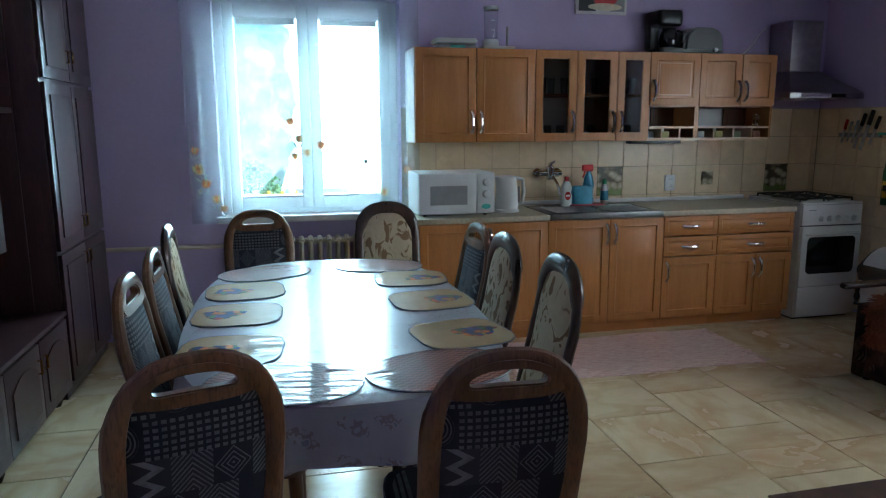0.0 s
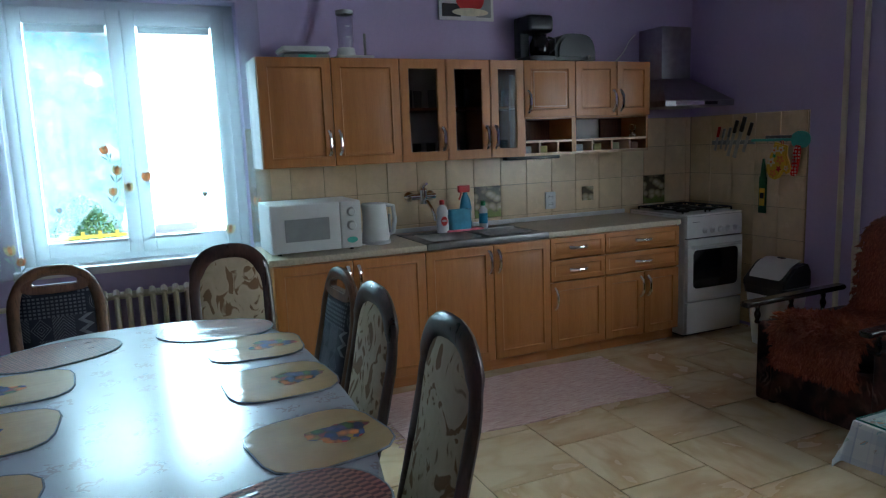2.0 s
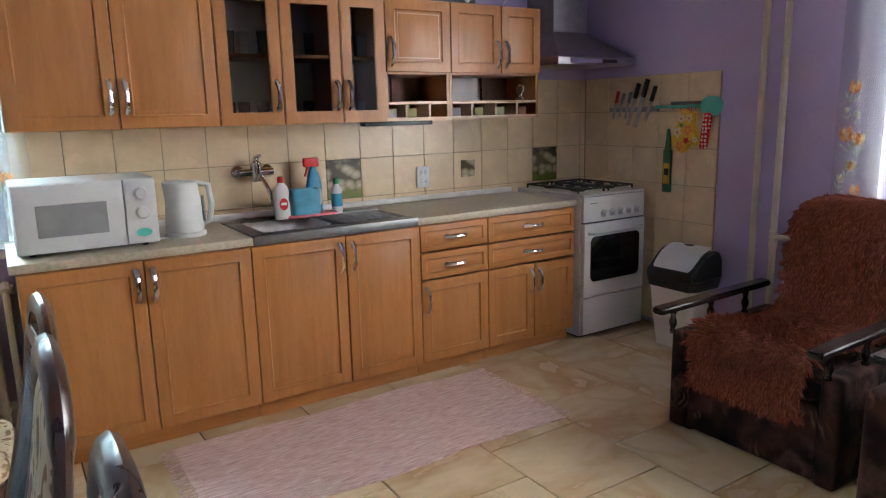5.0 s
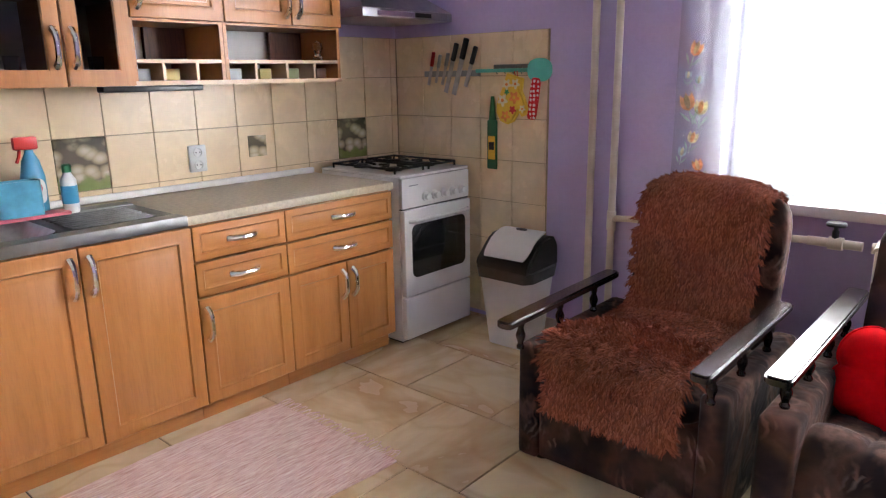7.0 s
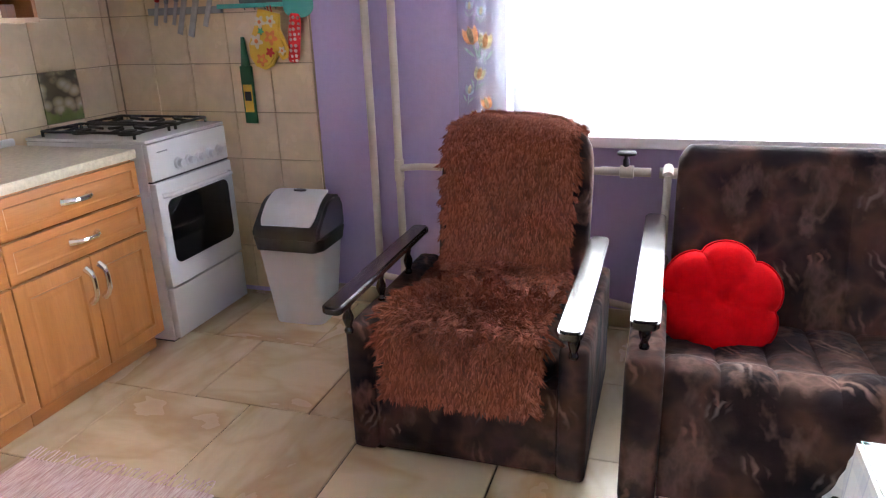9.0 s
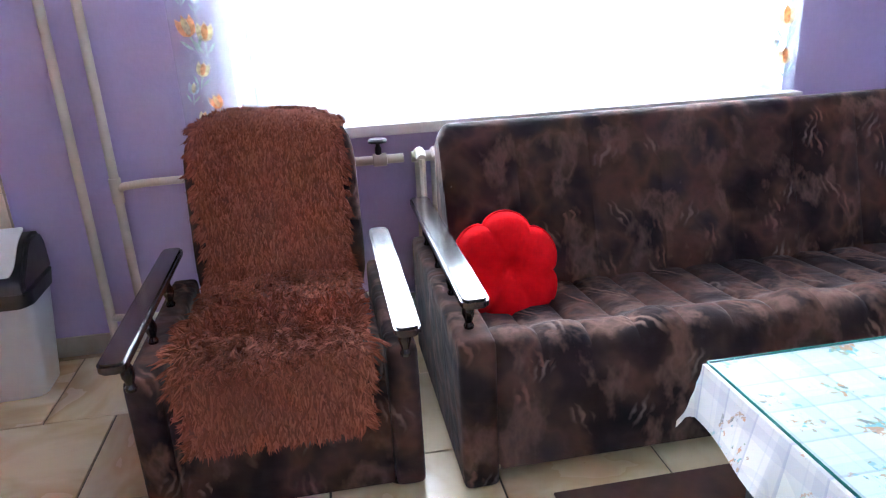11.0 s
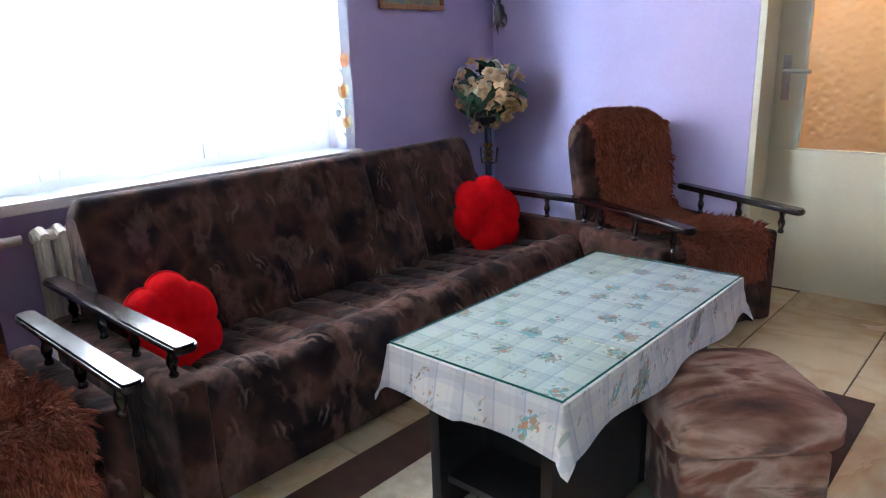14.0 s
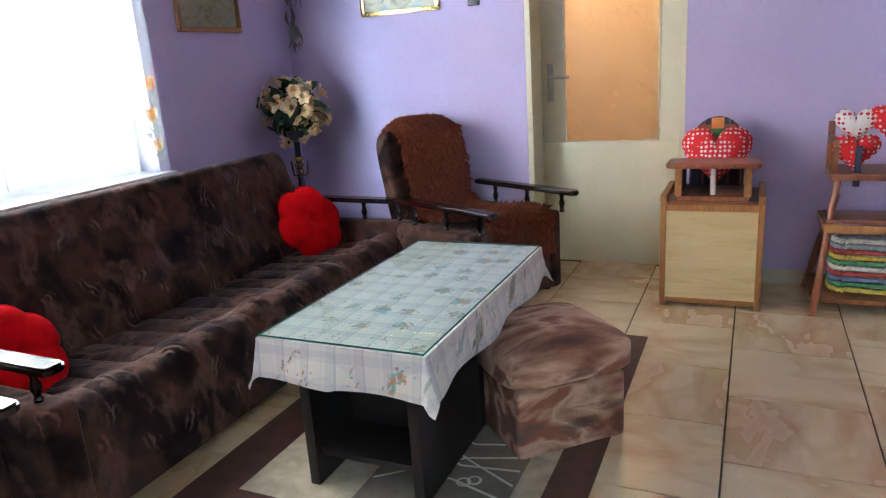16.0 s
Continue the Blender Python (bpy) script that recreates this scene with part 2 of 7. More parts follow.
def velvet():
    """Brown, plum and black mottled upholstery with groups of pale brush strokes."""
    m, nt, b = nodes_of("mottled_brown_velvet")
    v = coords(nt)
    n = noise_tex(nt, v, 4.6, 3, 0.5, 0.2)
    c = ramp(nt, n, [(0.3, (0.006, 0.003, 0.004)), (0.41, (0.015, 0.0075, 0.008)), (0.48, (0.034, 0.017, 0.013)), (0.54, (0.066, 0.028, 0.02)), (0.6, (0.033, 0.018, 0.015)), (0.7, (0.009, 0.005, 0.007))])
    n2 = noise_tex(nt, coords(nt, (1, 1, 0.6), (0.4, 0.9, 0.2)), 7.5, 4, 0.55, 0.15)
    c = mixc(nt, ramp(nt, n2, [(0.52, (0, 0, 0)), (0.6, (0.75, 0.75, 0.75)), (0.67, (0.1, 0.1, 0.1))]), c, (0.11, 0.058, 0.042))
    sp = nt.nodes.new("ShaderNodeSeparateXYZ")
    nt.links.new(v, sp.inputs[0])
    a_ = math_node(nt, 'MULTIPLY_ADD', sp.outputs[1], 0.5, sp.outputs[0])
    b_ = math_node(nt, 'MULTIPLY_ADD', sp.outputs[1], 0.7, sp.outputs[2])
    for scale, lean, shift, tone in ((3.4, 0.35, 0.0, (0.24, 0.145, 0.11)), (2.9, -0.5, 3.7, (0.19, 0.135, 0.115)), (4.1, 0.1, 8.1, (0.2, 0.095, 0.065))):
        cb = nt.nodes.new("ShaderNodeCombineXYZ")
        nt.links.new(math_node(nt, 'ADD', math_node(nt, 'MULTIPLY_ADD', b_, lean, a_), shift), cb.inputs[0])
        nt.links.new(math_node(nt, 'ADD', b_, shift * 0.7), cb.inputs[1])
        vo = voro(nt, cb.outputs[0], scale, 'F1', 0.8)
        dif = nt.nodes.new("ShaderNodeVectorMath")
        dif.operation = 'SUBTRACT'
        nt.links.new(cb.outputs[0], dif.inputs[0])
        nt.links.new(vo.outputs["Position"], dif.inputs[1])
        loc, pick = nt.nodes.new("ShaderNodeSeparateXYZ"), nt.nodes.new("ShaderNodeSeparateXYZ")
        nt.links.new(dif.outputs[0], loc.inputs[0])
        nt.links.new(vo.outputs["Color"], pick.inputs[0])
        wav = noise_tex(nt, v, 16, 2)
        line = math_node(nt, 'FRACT', math_node(nt, 'ADD', math_node(nt, 'MULTIPLY', loc.outputs[0], 36.0), math_node(nt, 'MULTIPLY', wav, 2.2)))
        stroke = ramp(nt, line, [(0.0, (0, 0, 0)), (0.25, (1, 1, 1)), (0.4, (1, 1, 1)), (0.6, (0, 0, 0))])
        far = math_node(nt, 'ADD', math_node(nt, 'ABSOLUTE', math_node(nt, 'MULTIPLY', loc.outputs[0], 12.0)), math_node(nt, 'ABSOLUTE', math_node(nt, 'MULTIPLY', loc.outputs[1], 8.5)))
        spot = ramp(nt, math_node(nt, 'ADD', far, math_node(nt, 'MULTIPLY', wav, 0.9)), [(0.6, (1, 1, 1)), (1.0, (0, 0, 0))])
        some = math_node(nt, 'GREATER_THAN', pick.outputs[0], 0.45)
        f = math_node(nt, 'MULTIPLY', math_node(nt, 'MULTIPLY', stroke, spot), math_node(nt, 'MULTIPLY', some, 0.5))
        c = mixc(nt, f, c, tone)
    put(nt, c, b)
    b.inputs["Roughness"].default_value = 0.9
    b.inputs["Specular IOR Level"].default_value = 0.12
    b.inputs["Sheen Weight"].default_value, b.inputs["Sheen Roughness"].default_value = 0.09, 0.35
    b.inputs["Sheen Tint"].default_value = (0.85, 0.78, 0.74, 1)
    soft = math_node(nt, 'ADD', noise_tex(nt, coords(nt, (1, 1, 1), (0.3, 0.2, 0.1)), 9, 2, 0.5, 1.0), math_node(nt, 'MULTIPLY', noise_tex(nt, v, 160, 2), 0.06))
    bump(nt, b, soft, 0.5, 0.02)
    return m


M["velvet"] = velvet()


def ottoman_mat():
    m, nt, b = nodes_of("light_brown_velvet")
    v = coords(nt)
    n = noise_tex(nt, coords(nt, (1, 2.2, 2.0), (0.2, 0.3, 0.6)), 3.0, 4, 0.5, 0.45)
    c = ramp(nt, n, [(0.34, (0.05, 0.022, 0.015)), (0.42, (0.16, 0.062, 0.036)), (0.49, (0.3, 0.155, 0.1)), (0.55, (0.46, 0.28, 0.2)), (0.61, (0.23, 0.085, 0.048)), (0.69, (0.1, 0.06, 0.053))])
    w = noise_tex(nt, coords(nt, (1, 9, 5), (0.2, 0.3, 0.9)), 3, 4, 0.6, 0.3)
    c = mixc(nt, ramp(nt, w, [(0.6, (0, 0, 0)), (0.68, (0.6, 0.6, 0.6))]), c, (0.05, 0.035, 0.034))
    put(nt, c, b)
    b.inputs["Roughness"].default_value = 0.9
    b.inputs["Specular IOR Level"].default_value = 0.15
    b.inputs["Sheen Weight"].default_value = 0.06
    bump(nt, b, noise_tex(nt, coords(nt, (1, 1, 0.5)), 9, 3, 0.5, 1.2), 0.6, 0.025)
    return m


M["ottoman"] = ottoman_mat()


def chair_blue():
    """Dark blue patchwork print: rings, zigzags, small squares, diamonds and herringbone in pale thread."""
    m, nt, b = nodes_of("dark_blue_patterned_fabric")
    v = coords(nt)
    op = lambda kind, a, k=0.0, c=0.0: math_node(nt, kind, a, k, c)
    sp = nt.nodes.new("ShaderNodeSeparateXYZ")
    nt.links.new(v, sp.inputs[0])
    vv = op('MULTIPLY_ADD', sp.outputs[2], 11.5, 0.2)
    row = op('FLOOR', vv)
    uu = op('ADD', op('MULTIPLY_ADD', sp.outputs[0], 12.5, 0.35), op('MULTIPLY', row, 0.37))
    fu, fv = op('FRACT', uu), op('FRACT', vv)
    cell = nt.nodes.new("ShaderNodeCombineXYZ")
    nt.links.new(op('FLOOR', uu), cell.inputs[0])
    nt.links.new(row, cell.inputs[1])
    wn_ = nt.nodes.new("ShaderNodeTexWhiteNoise")
    nt.links.new(cell.outputs[0], wn_.inputs["Vector"])
    du, dv = op('ABSOLUTE', op('SUBTRACT', fu, 0.5)), op('ABSOLUTE', op('SUBTRACT', fv, 0.5))
    dist = op('SQRT', op('ADD', op('MULTIPLY', du, du), op('MULTIPLY', dv, dv)))
    diam = op('ADD', du, dv)
    rings = op('MULTIPLY', op('LESS_THAN', op('FRACT', op('MULTIPLY', dist, 11.0)), 0.42), op('LESS_THAN', dist, 0.46))
    squares = op('MULTIPLY', op('LESS_THAN', op('FRACT', op('MULTIPLY', fu, 5.0)), 0.62), op('LESS_THAN', op('FRACT', op('MULTIPLY', fv, 6.0)), 0.55))
    bones = op('LESS_THAN', op('FRACT', op('MULTIPLY', op('ADD', du, fv), 7.0)), 0.36)
    diamonds = op('MULTIPLY', op('LESS_THAN', op('FRACT', op('MULTIPLY', diam, 7.0)), 0.3), op('LESS_THAN', diam, 0.48))
    zig = op('MULTIPLY_ADD', op('ABSOLUTE', op('SUBTRACT', op('FRACT', op('MULTIPLY', fv, 2.0)), 0.5)), 0.9, 0.28)
    zigzag = op('LESS_THAN', op('ABSOLUTE', op('SUBTRACT', fu, zig)), 0.15)
    total = None
    for k, pat in enumerate((rings, squares, zigzag, bones, diamonds)):
        lo, hi = 0.17 * k, 0.17 * (k + 1)
        sel = op('MULTIPLY', op('GREATER_THAN', wn_.outputs["Value"], lo), op('LESS_THAN', wn_.outputs["Value"], hi))
        one = op('MULTIPLY', op('MULTIPLY', pat, sel), 0.95 if pat is zigzag else 0.62)
        total = one if total is None else op('ADD', total, one)
    base = ramp(nt, wn_.outputs["Value"], [(0.0, (0.01, 0.011, 0.02)), (0.35, (0.03, 0.031, 0.04)), (0.6, (0.014, 0.015, 0.027))], 'CONSTANT')
    worn = op('MULTIPLY', total, ramp(nt, noise_tex(nt, v, 40, 3), [(0.3, (0.55, 0.55, 0.55)), (0.6, (1, 1, 1))]))
    put(nt, mixc(nt, worn, base, (0.24, 0.235, 0.24)), b)
    b.inputs["Roughness"].default_value = 0.9
    bump(nt, b, noise_tex(nt, v, 250, 2), 0.3, 0.001)
    return m


def chair_floral():
    m, nt, b = nodes_of("beige_leaf_print_fabric")
    v = coords(nt, (1, 1, 0.7), shuffle=2)
    n = noise_tex(nt, v, 13, 2, 0.5, 1.5)
    c = ramp(nt, n, [(0.36, (0.22, 0.135, 0.07)), (0.4, (0.58, 0.47, 0.31)), (0.59, (0.64, 0.53, 0.36)), (0.63, (0.26, 0.15, 0.075))])
    put(nt, c, b)
    b.inputs["Roughness"].default_value = 0.9
    bump(nt, b, noise_tex(nt, v, 250, 2), 0.3, 0.001)
    return m


M["blueprint"], M["floral"] = chair_blue(), chair_floral()


def grid_lines(nt, vec, axis, pitch, width):
    sep = nt.nodes.new("ShaderNodeSeparateXYZ")
    nt.links.new(vec, sep.inputs[0])
    f = math_node(nt, 'FRACT', math_node(nt, 'DIVIDE', sep.outputs[axis], pitch))
    return math_node(nt, 'LESS_THAN', f, width)


def cloth_mat(name, ground, line, pitch, motifs, mscale, rough, clear):
    """Printed oilcloth: pale ground, soft check lines and scattered small sprigs."""
    m, nt, b = nodes_of(name)
    v = coords(nt)
    c = ramp(nt, noise_tex(nt, v, 5), [(0.3, tuple(k * 0.9 for k in ground)), (0.7, ground)])
    if line:
        for ax in (0, 1):
            c = mixc(nt, math_node(nt, 'MULTIPLY', grid_lines(nt, v, ax, pitch, 0.16), 0.45), c, line)
            c = mixc(nt, math_node(nt, 'MULTIPLY', grid_lines(nt, v, ax, pitch * 0.5, 0.07), 0.3), c, line)
    sp = nt.nodes.new("ShaderNodeSeparateXYZ")
    nt.links.new(v, sp.inputs[0])
    cb = nt.nodes.new("ShaderNodeCombineXYZ")
    nt.links.new(math_node(nt, 'ADD', sp.outputs[0], sp.outputs[2]), cb.inputs[0])
    nt.links.new(math_node(nt, 'ADD', sp.outputs[1], sp.outputs[2]), cb.inputs[1])
    vo = voro(nt, cb.outputs[0], mscale, 'F1', 0.35)
    blob = math_node(nt, 'LESS_THAN', math_node(nt, 'ADD', vo.outputs["Distance"], math_node(nt, 'MULTIPLY', noise_tex(nt, v, mscale * 5, 2), 0.5)), 0.55)
    pick = ramp(nt, noise_tex(nt, v, mscale * 3.2, 2), [(0.0, motifs[0]), (0.45, motifs[1]), (0.54, motifs[2]), (0.62, motifs[3])], 'CONSTANT')
    c = mixc(nt, math_node(nt, 'MULTIPLY', blob, 0.8), c, pick)
    put(nt, c, b)
    b.inputs["Roughness"].default_value = rough
    b.inputs["Specular IOR Level"].default_value = 0.22
    b.inputs["Coat Weight"].default_value, b.inputs["Coat Roughness"].default_value = clear, 0.17
    bump(nt, b, noise_tex(nt, v, 9, 3), 0.12, 0.006)
    return m




def oilcloth():
    """White oilcloth with double blue-grey check lines, fruit sprigs in teal, orange and brown, and small leaves between."""
    m, nt, b = nodes_of("checked_oilcloth")
    v = coords(nt)
    ground = (0.72, 0.68, 0.62)
    c = ramp(nt, noise_tex(nt, v, 5), [(0.3, tuple(k * 0.94 for k in ground)), (0.7, ground)])
    for ax in (0, 1):
        for pitch, width, depth in ((0.088, 0.34, 0.2), (0.088, 0.06, 0.26), (0.044, 0.08, 0.14)):
            c = mixc(nt, math_node(nt, 'MULTIPLY', grid_lines(nt, v, ax, pitch, width), depth), c, (0.26, 0.28, 0.39))
    drop = nt.nodes.new("ShaderNodeVectorMath")
    drop.operation = 'ADD'
    drop.inputs[1].default_value = (0, 0, 0.045)
    nt.links.new(v, drop.inputs[0])
    c = mixc(nt, math_node(nt, 'MULTIPLY', grid_lines(nt, drop.outputs[0], 2, 0.088, 0.34), 0.2), c, (0.26, 0.28, 0.39))
    sp = nt.nodes.new("ShaderNodeSeparateXYZ")
    nt.links.new(v, sp.inputs[0])
    cb = nt.nodes.new("ShaderNodeCombineXYZ")
    nt.links.new(math_node(nt, 'ADD', sp.outputs[0], math_node(nt, 'MULTIPLY', sp.outputs[2], 0.6)), cb.inputs[0])
    nt.links.new(math_node(nt, 'ADD', sp.outputs[1], math_node(nt, 'MULTIPLY', sp.outputs[2], 0.75)), cb.inputs[1])
    rag = noise_tex(nt, cb.outputs[0], 70, 3, 0.6)
    for scale, reach, shade in ((8.6, 0.27, 0.85), (24.0, 0.14, 0.6)):
        vo = voro(nt, cb.outputs[0], scale, 'F1', 0.45)
        far = math_node(nt, 'ADD', vo.outputs["Distance"], math_node(nt, 'MULTIPLY', math_node(nt, 'SUBTRACT', rag, 0.5), 0.75))
        inside = math_node(nt, 'LESS_THAN', far, reach)
        fine = voro(nt, cb.outputs[0], 75.0, 'F1', 1.0)
        one = nt.nodes.new("ShaderNodeSeparateXYZ")
        nt.links.new(fine.outputs["Color"], one.inputs[0])
        tint = ramp(nt, one.outputs[0], [(0.0, (0.14, 0.36, 0.4)), (0.28, (0.5, 0.2, 0.08)), (0.5, (0.13, 0.12, 0.1)), (0.66, (0.26, 0.34, 0.24)), (0.8, (0.36, 0.22, 0.13))], 'CONSTANT')
        c = mixc(nt, math_node(nt, 'MULTIPLY', inside, shade), c, tint)
    put(nt, c, b)
    b.inputs["Roughness"].default_value = 0.38
    b.inputs["Specular IOR Level"].default_value = 0.22
    b.inputs["Coat Weight"].default_value, b.inputs["Coat Roughness"].default_value = 0.1, 0.1
    bump(nt, b, noise_tex(nt, v, 9, 3), 0.12, 0.006)
    return m


M["oilcloth"] = oilcloth()
M["dinecloth"] = cloth_mat("grey_blue_tablecloth", (0.44, 0.44, 0.48), None, 0.1,
                           ((0.42, 0.42, 0.46), (0.3, 0.24, 0.24), (0.46, 0.47, 0.5), (0.24, 0.27, 0.34)), 9, 0.3, 0.4)


def film_mat(name, c1, c2, woven=False):
    """A printed mat under clear film that lies in small wrinkles."""
    m, nt, b = nodes_of(name)
    v = coords(nt)
    if woven:
        ck = nt.nodes.new("ShaderNodeTexChecker")
        ck.inputs["Scale"].default_value = 1
        nt.links.new(coords(nt, (45, 110, 1)), ck.inputs["Vector"])
        f = math_node(nt, 'MULTIPLY_ADD', ck.outputs["Fac"], 0.5, math_node(nt, 'MULTIPLY', noise_tex(nt, v, 60, 3), 0.5))
    else:
        f = noise_tex(nt, v, 14, 4)
    put(nt, ramp(nt, f, [(0.3, c1), (0.7, c2)]), b)
    b.inputs["Roughness"].default_value = 0.5
    b.inputs["Specular IOR Level"].default_value = 0.1
    b.inputs["Coat Weight"].default_value, b.inputs["Coat Roughness"].default_value = 0.6, 0.04
    w = noise_tex(nt, coords(nt, (3, 26, 1), (0, 0, 0.25), 7.0), 1.0, 2, 0.5, 0.6)
    n = nt.nodes.new("ShaderNodeBump")
    n.inputs["Strength"].default_value, n.inputs["Distance"].default_value = 0.6, 0.005
    nt.links.new(w, n.inputs["Height"])
    nt.links.new(n.outputs[0], b.inputs["Coat Normal"])
    return m


def fruit_mat():
    """A printed bunch: grapes, oranges, plums and leaves side by side."""
    m, nt, b = nodes_of("printed_fruit_bunch")
    v = coords(nt)
    vo = voro(nt, v, 42, 'F1', 0.9)
    sp = nt.nodes.new("ShaderNodeSeparateXYZ")
    nt.links.new(vo.outputs["Color"], sp.inputs[0])
    c = ramp(nt, sp.outputs[0], [(0.0, (0.04, 0.05, 0.15)), (0.2, (0.62, 0.17, 0.02)), (0.36, (0.07, 0.13, 0.03)), (0.5, (0.55, 0.04, 0.03)), (0.66, (0.65, 0.36, 0.03)), (0.85, (0.08, 0.07, 0.16))], 'CONSTANT')
    c = mixc(nt, ramp(nt, vo.outputs["Distance"], [(0.3, (0, 0, 0)), (0.7, (0.7, 0.7, 0.7))]), c, (0.04, 0.035, 0.03))
    put(nt, c, b)
    b.inputs["Roughness"].default_value = 0.5
    b.inputs["Specular IOR Level"].default_value = 0.1
    b.inputs["Coat Weight"].default_value, b.inputs["Coat Roughness"].default_value = 0.2, 0.06
    return m


def glass(name, tint=(1, 1, 1), rough=0.0):
    m, nt, b = nodes_of(name)
    b.inputs["Base Color"].default_value = (*tint, 1)
    b.inputs["Transmission Weight"].default_value, b.inputs["Roughness"].default_value, b.inputs["IOR"].default_value = 1, rough, 1.45
    return m


def thin_clear(name, tint, gloss_share, rough):
    """A clear sheet: mostly see-through, with a mirror-like skin."""
    m, nt, b = nodes_of(name)
    tr = nt.nodes.new("ShaderNodeBsdfTransparent")
    tr.inputs[0].default_value = (*tint, 1)
    gl = nt.nodes.new("ShaderNodeBsdfGlossy")
    gl.inputs["Roughness"].default_value = rough
    lw = nt.nodes.new("ShaderNodeLayerWeight")
    lw.inputs[0].default_value = 0.5
    fr = math_node(nt, 'MULTIPLY_ADD', math_node(nt, 'POWER', lw.outputs["Facing"], 4.5), 0.9, 0.045)
    mx = nt.nodes.new("ShaderNodeMixShader")
    nt.links.new(math_node(nt, 'MINIMUM', math_node(nt, 'MULTIPLY', fr, gloss_share), 1.0), mx.inputs[0])
    nt.links.new(tr.outputs[0], mx.inputs[1])
    nt.links.new(gl.outputs[0], mx.inputs[2])
    nt.links.new(mx.outputs[0], nt.nodes["Material Output"].inputs[0])
    return m


M["pane"] = thin_clear("window_pane", (0.95, 0.98, 0.98), 0.6, 0.0)
M["darkglass"] = plain("dark_glass", (0.012, 0.011, 0.012), 0.08, 0, 0.1)
M["cabglass"] = thin_clear("smoked_glass", (0.34, 0.31, 0.29), 0.35, 0.0)
M["tableglass"] = thin_clear("table_glass", (0.84, 0.95, 0.93), 1.0, 0.0)
M["glassedge"] = plain("glass_edge", (0.02, 0.13, 0.11), 0.15)
# pale beech of the racks; also the colour of a painted door reflection
M["beech_reflection"] = plain("pale_beech_and_reflection", (0.56, 0.38, 0.24), 0.3, 0, 0.06, 6)
M["jugclear"] = thin_clear("cloudy_clear_plastic", (0.8, 0.8, 0.82), 1.6, 0.02)
M["jarglass"] = glass("clear_glass", (0.95, 0.98, 0.97), 0.02)


def sheer(name):
    m, nt, b = nodes_of(name)
    tr = nt.nodes.new("ShaderNodeBsdfTransparent")
    tr.inputs[0].default_value = (0.95, 0.99, 1.0, 1)
    tl = nt.nodes.new("ShaderNodeBsdfTranslucent")
    tl.inputs[0].default_value = (0.8, 0.93, 0.96, 1)
    df = nt.nodes.new("ShaderNodeBsdfDiffuse")
    df.inputs[0].default_value = (0.84, 0.85, 0.9, 1)
    a = nt.nodes.new("ShaderNodeMixShader")
    a.inputs[0].default_value = 0.3
    nt.links.new(tl.outputs[0], a.inputs[1])
    nt.links.new(df.outputs[0], a.inputs[2])
    mx = nt.nodes.new("ShaderNodeMixShader")
    weave = noise_tex(nt, coords(nt, (1, 1, 0.15)), 60, 3)
    nt.links.new(math_node(nt, 'MULTIPLY_ADD', weave, 0.06, 0.2), mx.inputs[0])
    nt.links.new(tr.outputs[0], mx.inputs[1])
    nt.links.new(a.outputs[0], mx.inputs[2])
    nt.links.new(mx.outputs[0], nt.nodes["Material Output"].inputs[0])
    return m


M["sheer"] = sheer("sheer_voile")


def frosted():
    m, nt, b = nodes_of("hammered_amber_glass")
    v = coords(nt)
    put(nt, ramp(nt, noise_tex(nt, v, 2.2, 3), [(0.3, (0.8, 0.6, 0.38)), (0.7, (0.88, 0.72, 0.5))]), b)
    b.inputs["Roughness"].default_value, b.inputs["Transmission Weight"].default_value = 0.34, 0.96
    bump(nt, b, math_node(nt, 'ADD', voro(nt, v, 30, 'SMOOTH_F1').outputs["Distance"], noise_tex(nt, v, 12, 2)), 0.8, 0.008)
    return m


M["frosted"] = frosted()


def glow(name, col, strength):
    m, nt, b = nodes_of(name)
    e = nt.nodes.new("ShaderNodeEmission")
    e.inputs[0].default_value, e.inputs[1].default_value = (*col, 1), strength
    nt.links.new(e.outputs[0], nt.nodes["Material Output"].inputs[0])
    return m


M["sky_e"] = glow("bright_sky_east", (1.0, 0.96, 0.89), SKY_EAST)


def garden_glow():
    """Bright hazy sky behind the pale blurred crown of a garden tree."""
    m, nt, b = nodes_of("bright_sky_and_tree_north")
    tc = nt.nodes.new("ShaderNodeNewGeometry")
    sp = nt.nodes.new("ShaderNodeSeparateXYZ")
    nt.links.new(tc.outputs["Position"], sp.inputs[0])
    wob = noise_tex(nt, tc.outputs["Position"], 1.3, 5, 0.6, 0.3)
    side = math_node(nt, 'ADD', sp.outputs[0], math_node(nt, 'MULTIPLY', wob, -1.5))
    height = math_node(nt, 'ADD', sp.outputs[2], math_node(nt, 'MULTIPLY', wob, -1.2))
    west = ramp(nt, math_node(nt, 'ADD', math_node(nt, 'MULTIPLY', side, 0.5), 0.5), [(0.28, (1, 1, 1)), (0.44, (0, 0, 0))])
    low = ramp(nt, math_node(nt, 'MULTIPLY', height, 0.2), [(0.52, (1, 1, 1)), (0.66, (0, 0, 0))])
    crown = math_node(nt, 'MULTIPLY', west, low)
    fine = noise_tex(nt, tc.outputs["Position"], 3.2, 5, 0.65)
    leafy = ramp(nt, fine, [(0.38, (0.006, 0.013, 0.0135)), (0.6, (0.016, 0.025, 0.025)), (0.74, (0.12, 0.15, 0.15))])
    col = mixc(nt, crown, (0.73, 0.95, 1.0), leafy)
    e = nt.nodes.new("ShaderNodeEmission")
    e.inputs[1].default_value = SKY_NORTH
    nt.links.new(col, e.inputs[0])
    nt.links.new(e.outputs[0], nt.nodes["Material Output"].inputs[0])
    return m


M["sky_n"] = garden_glow()


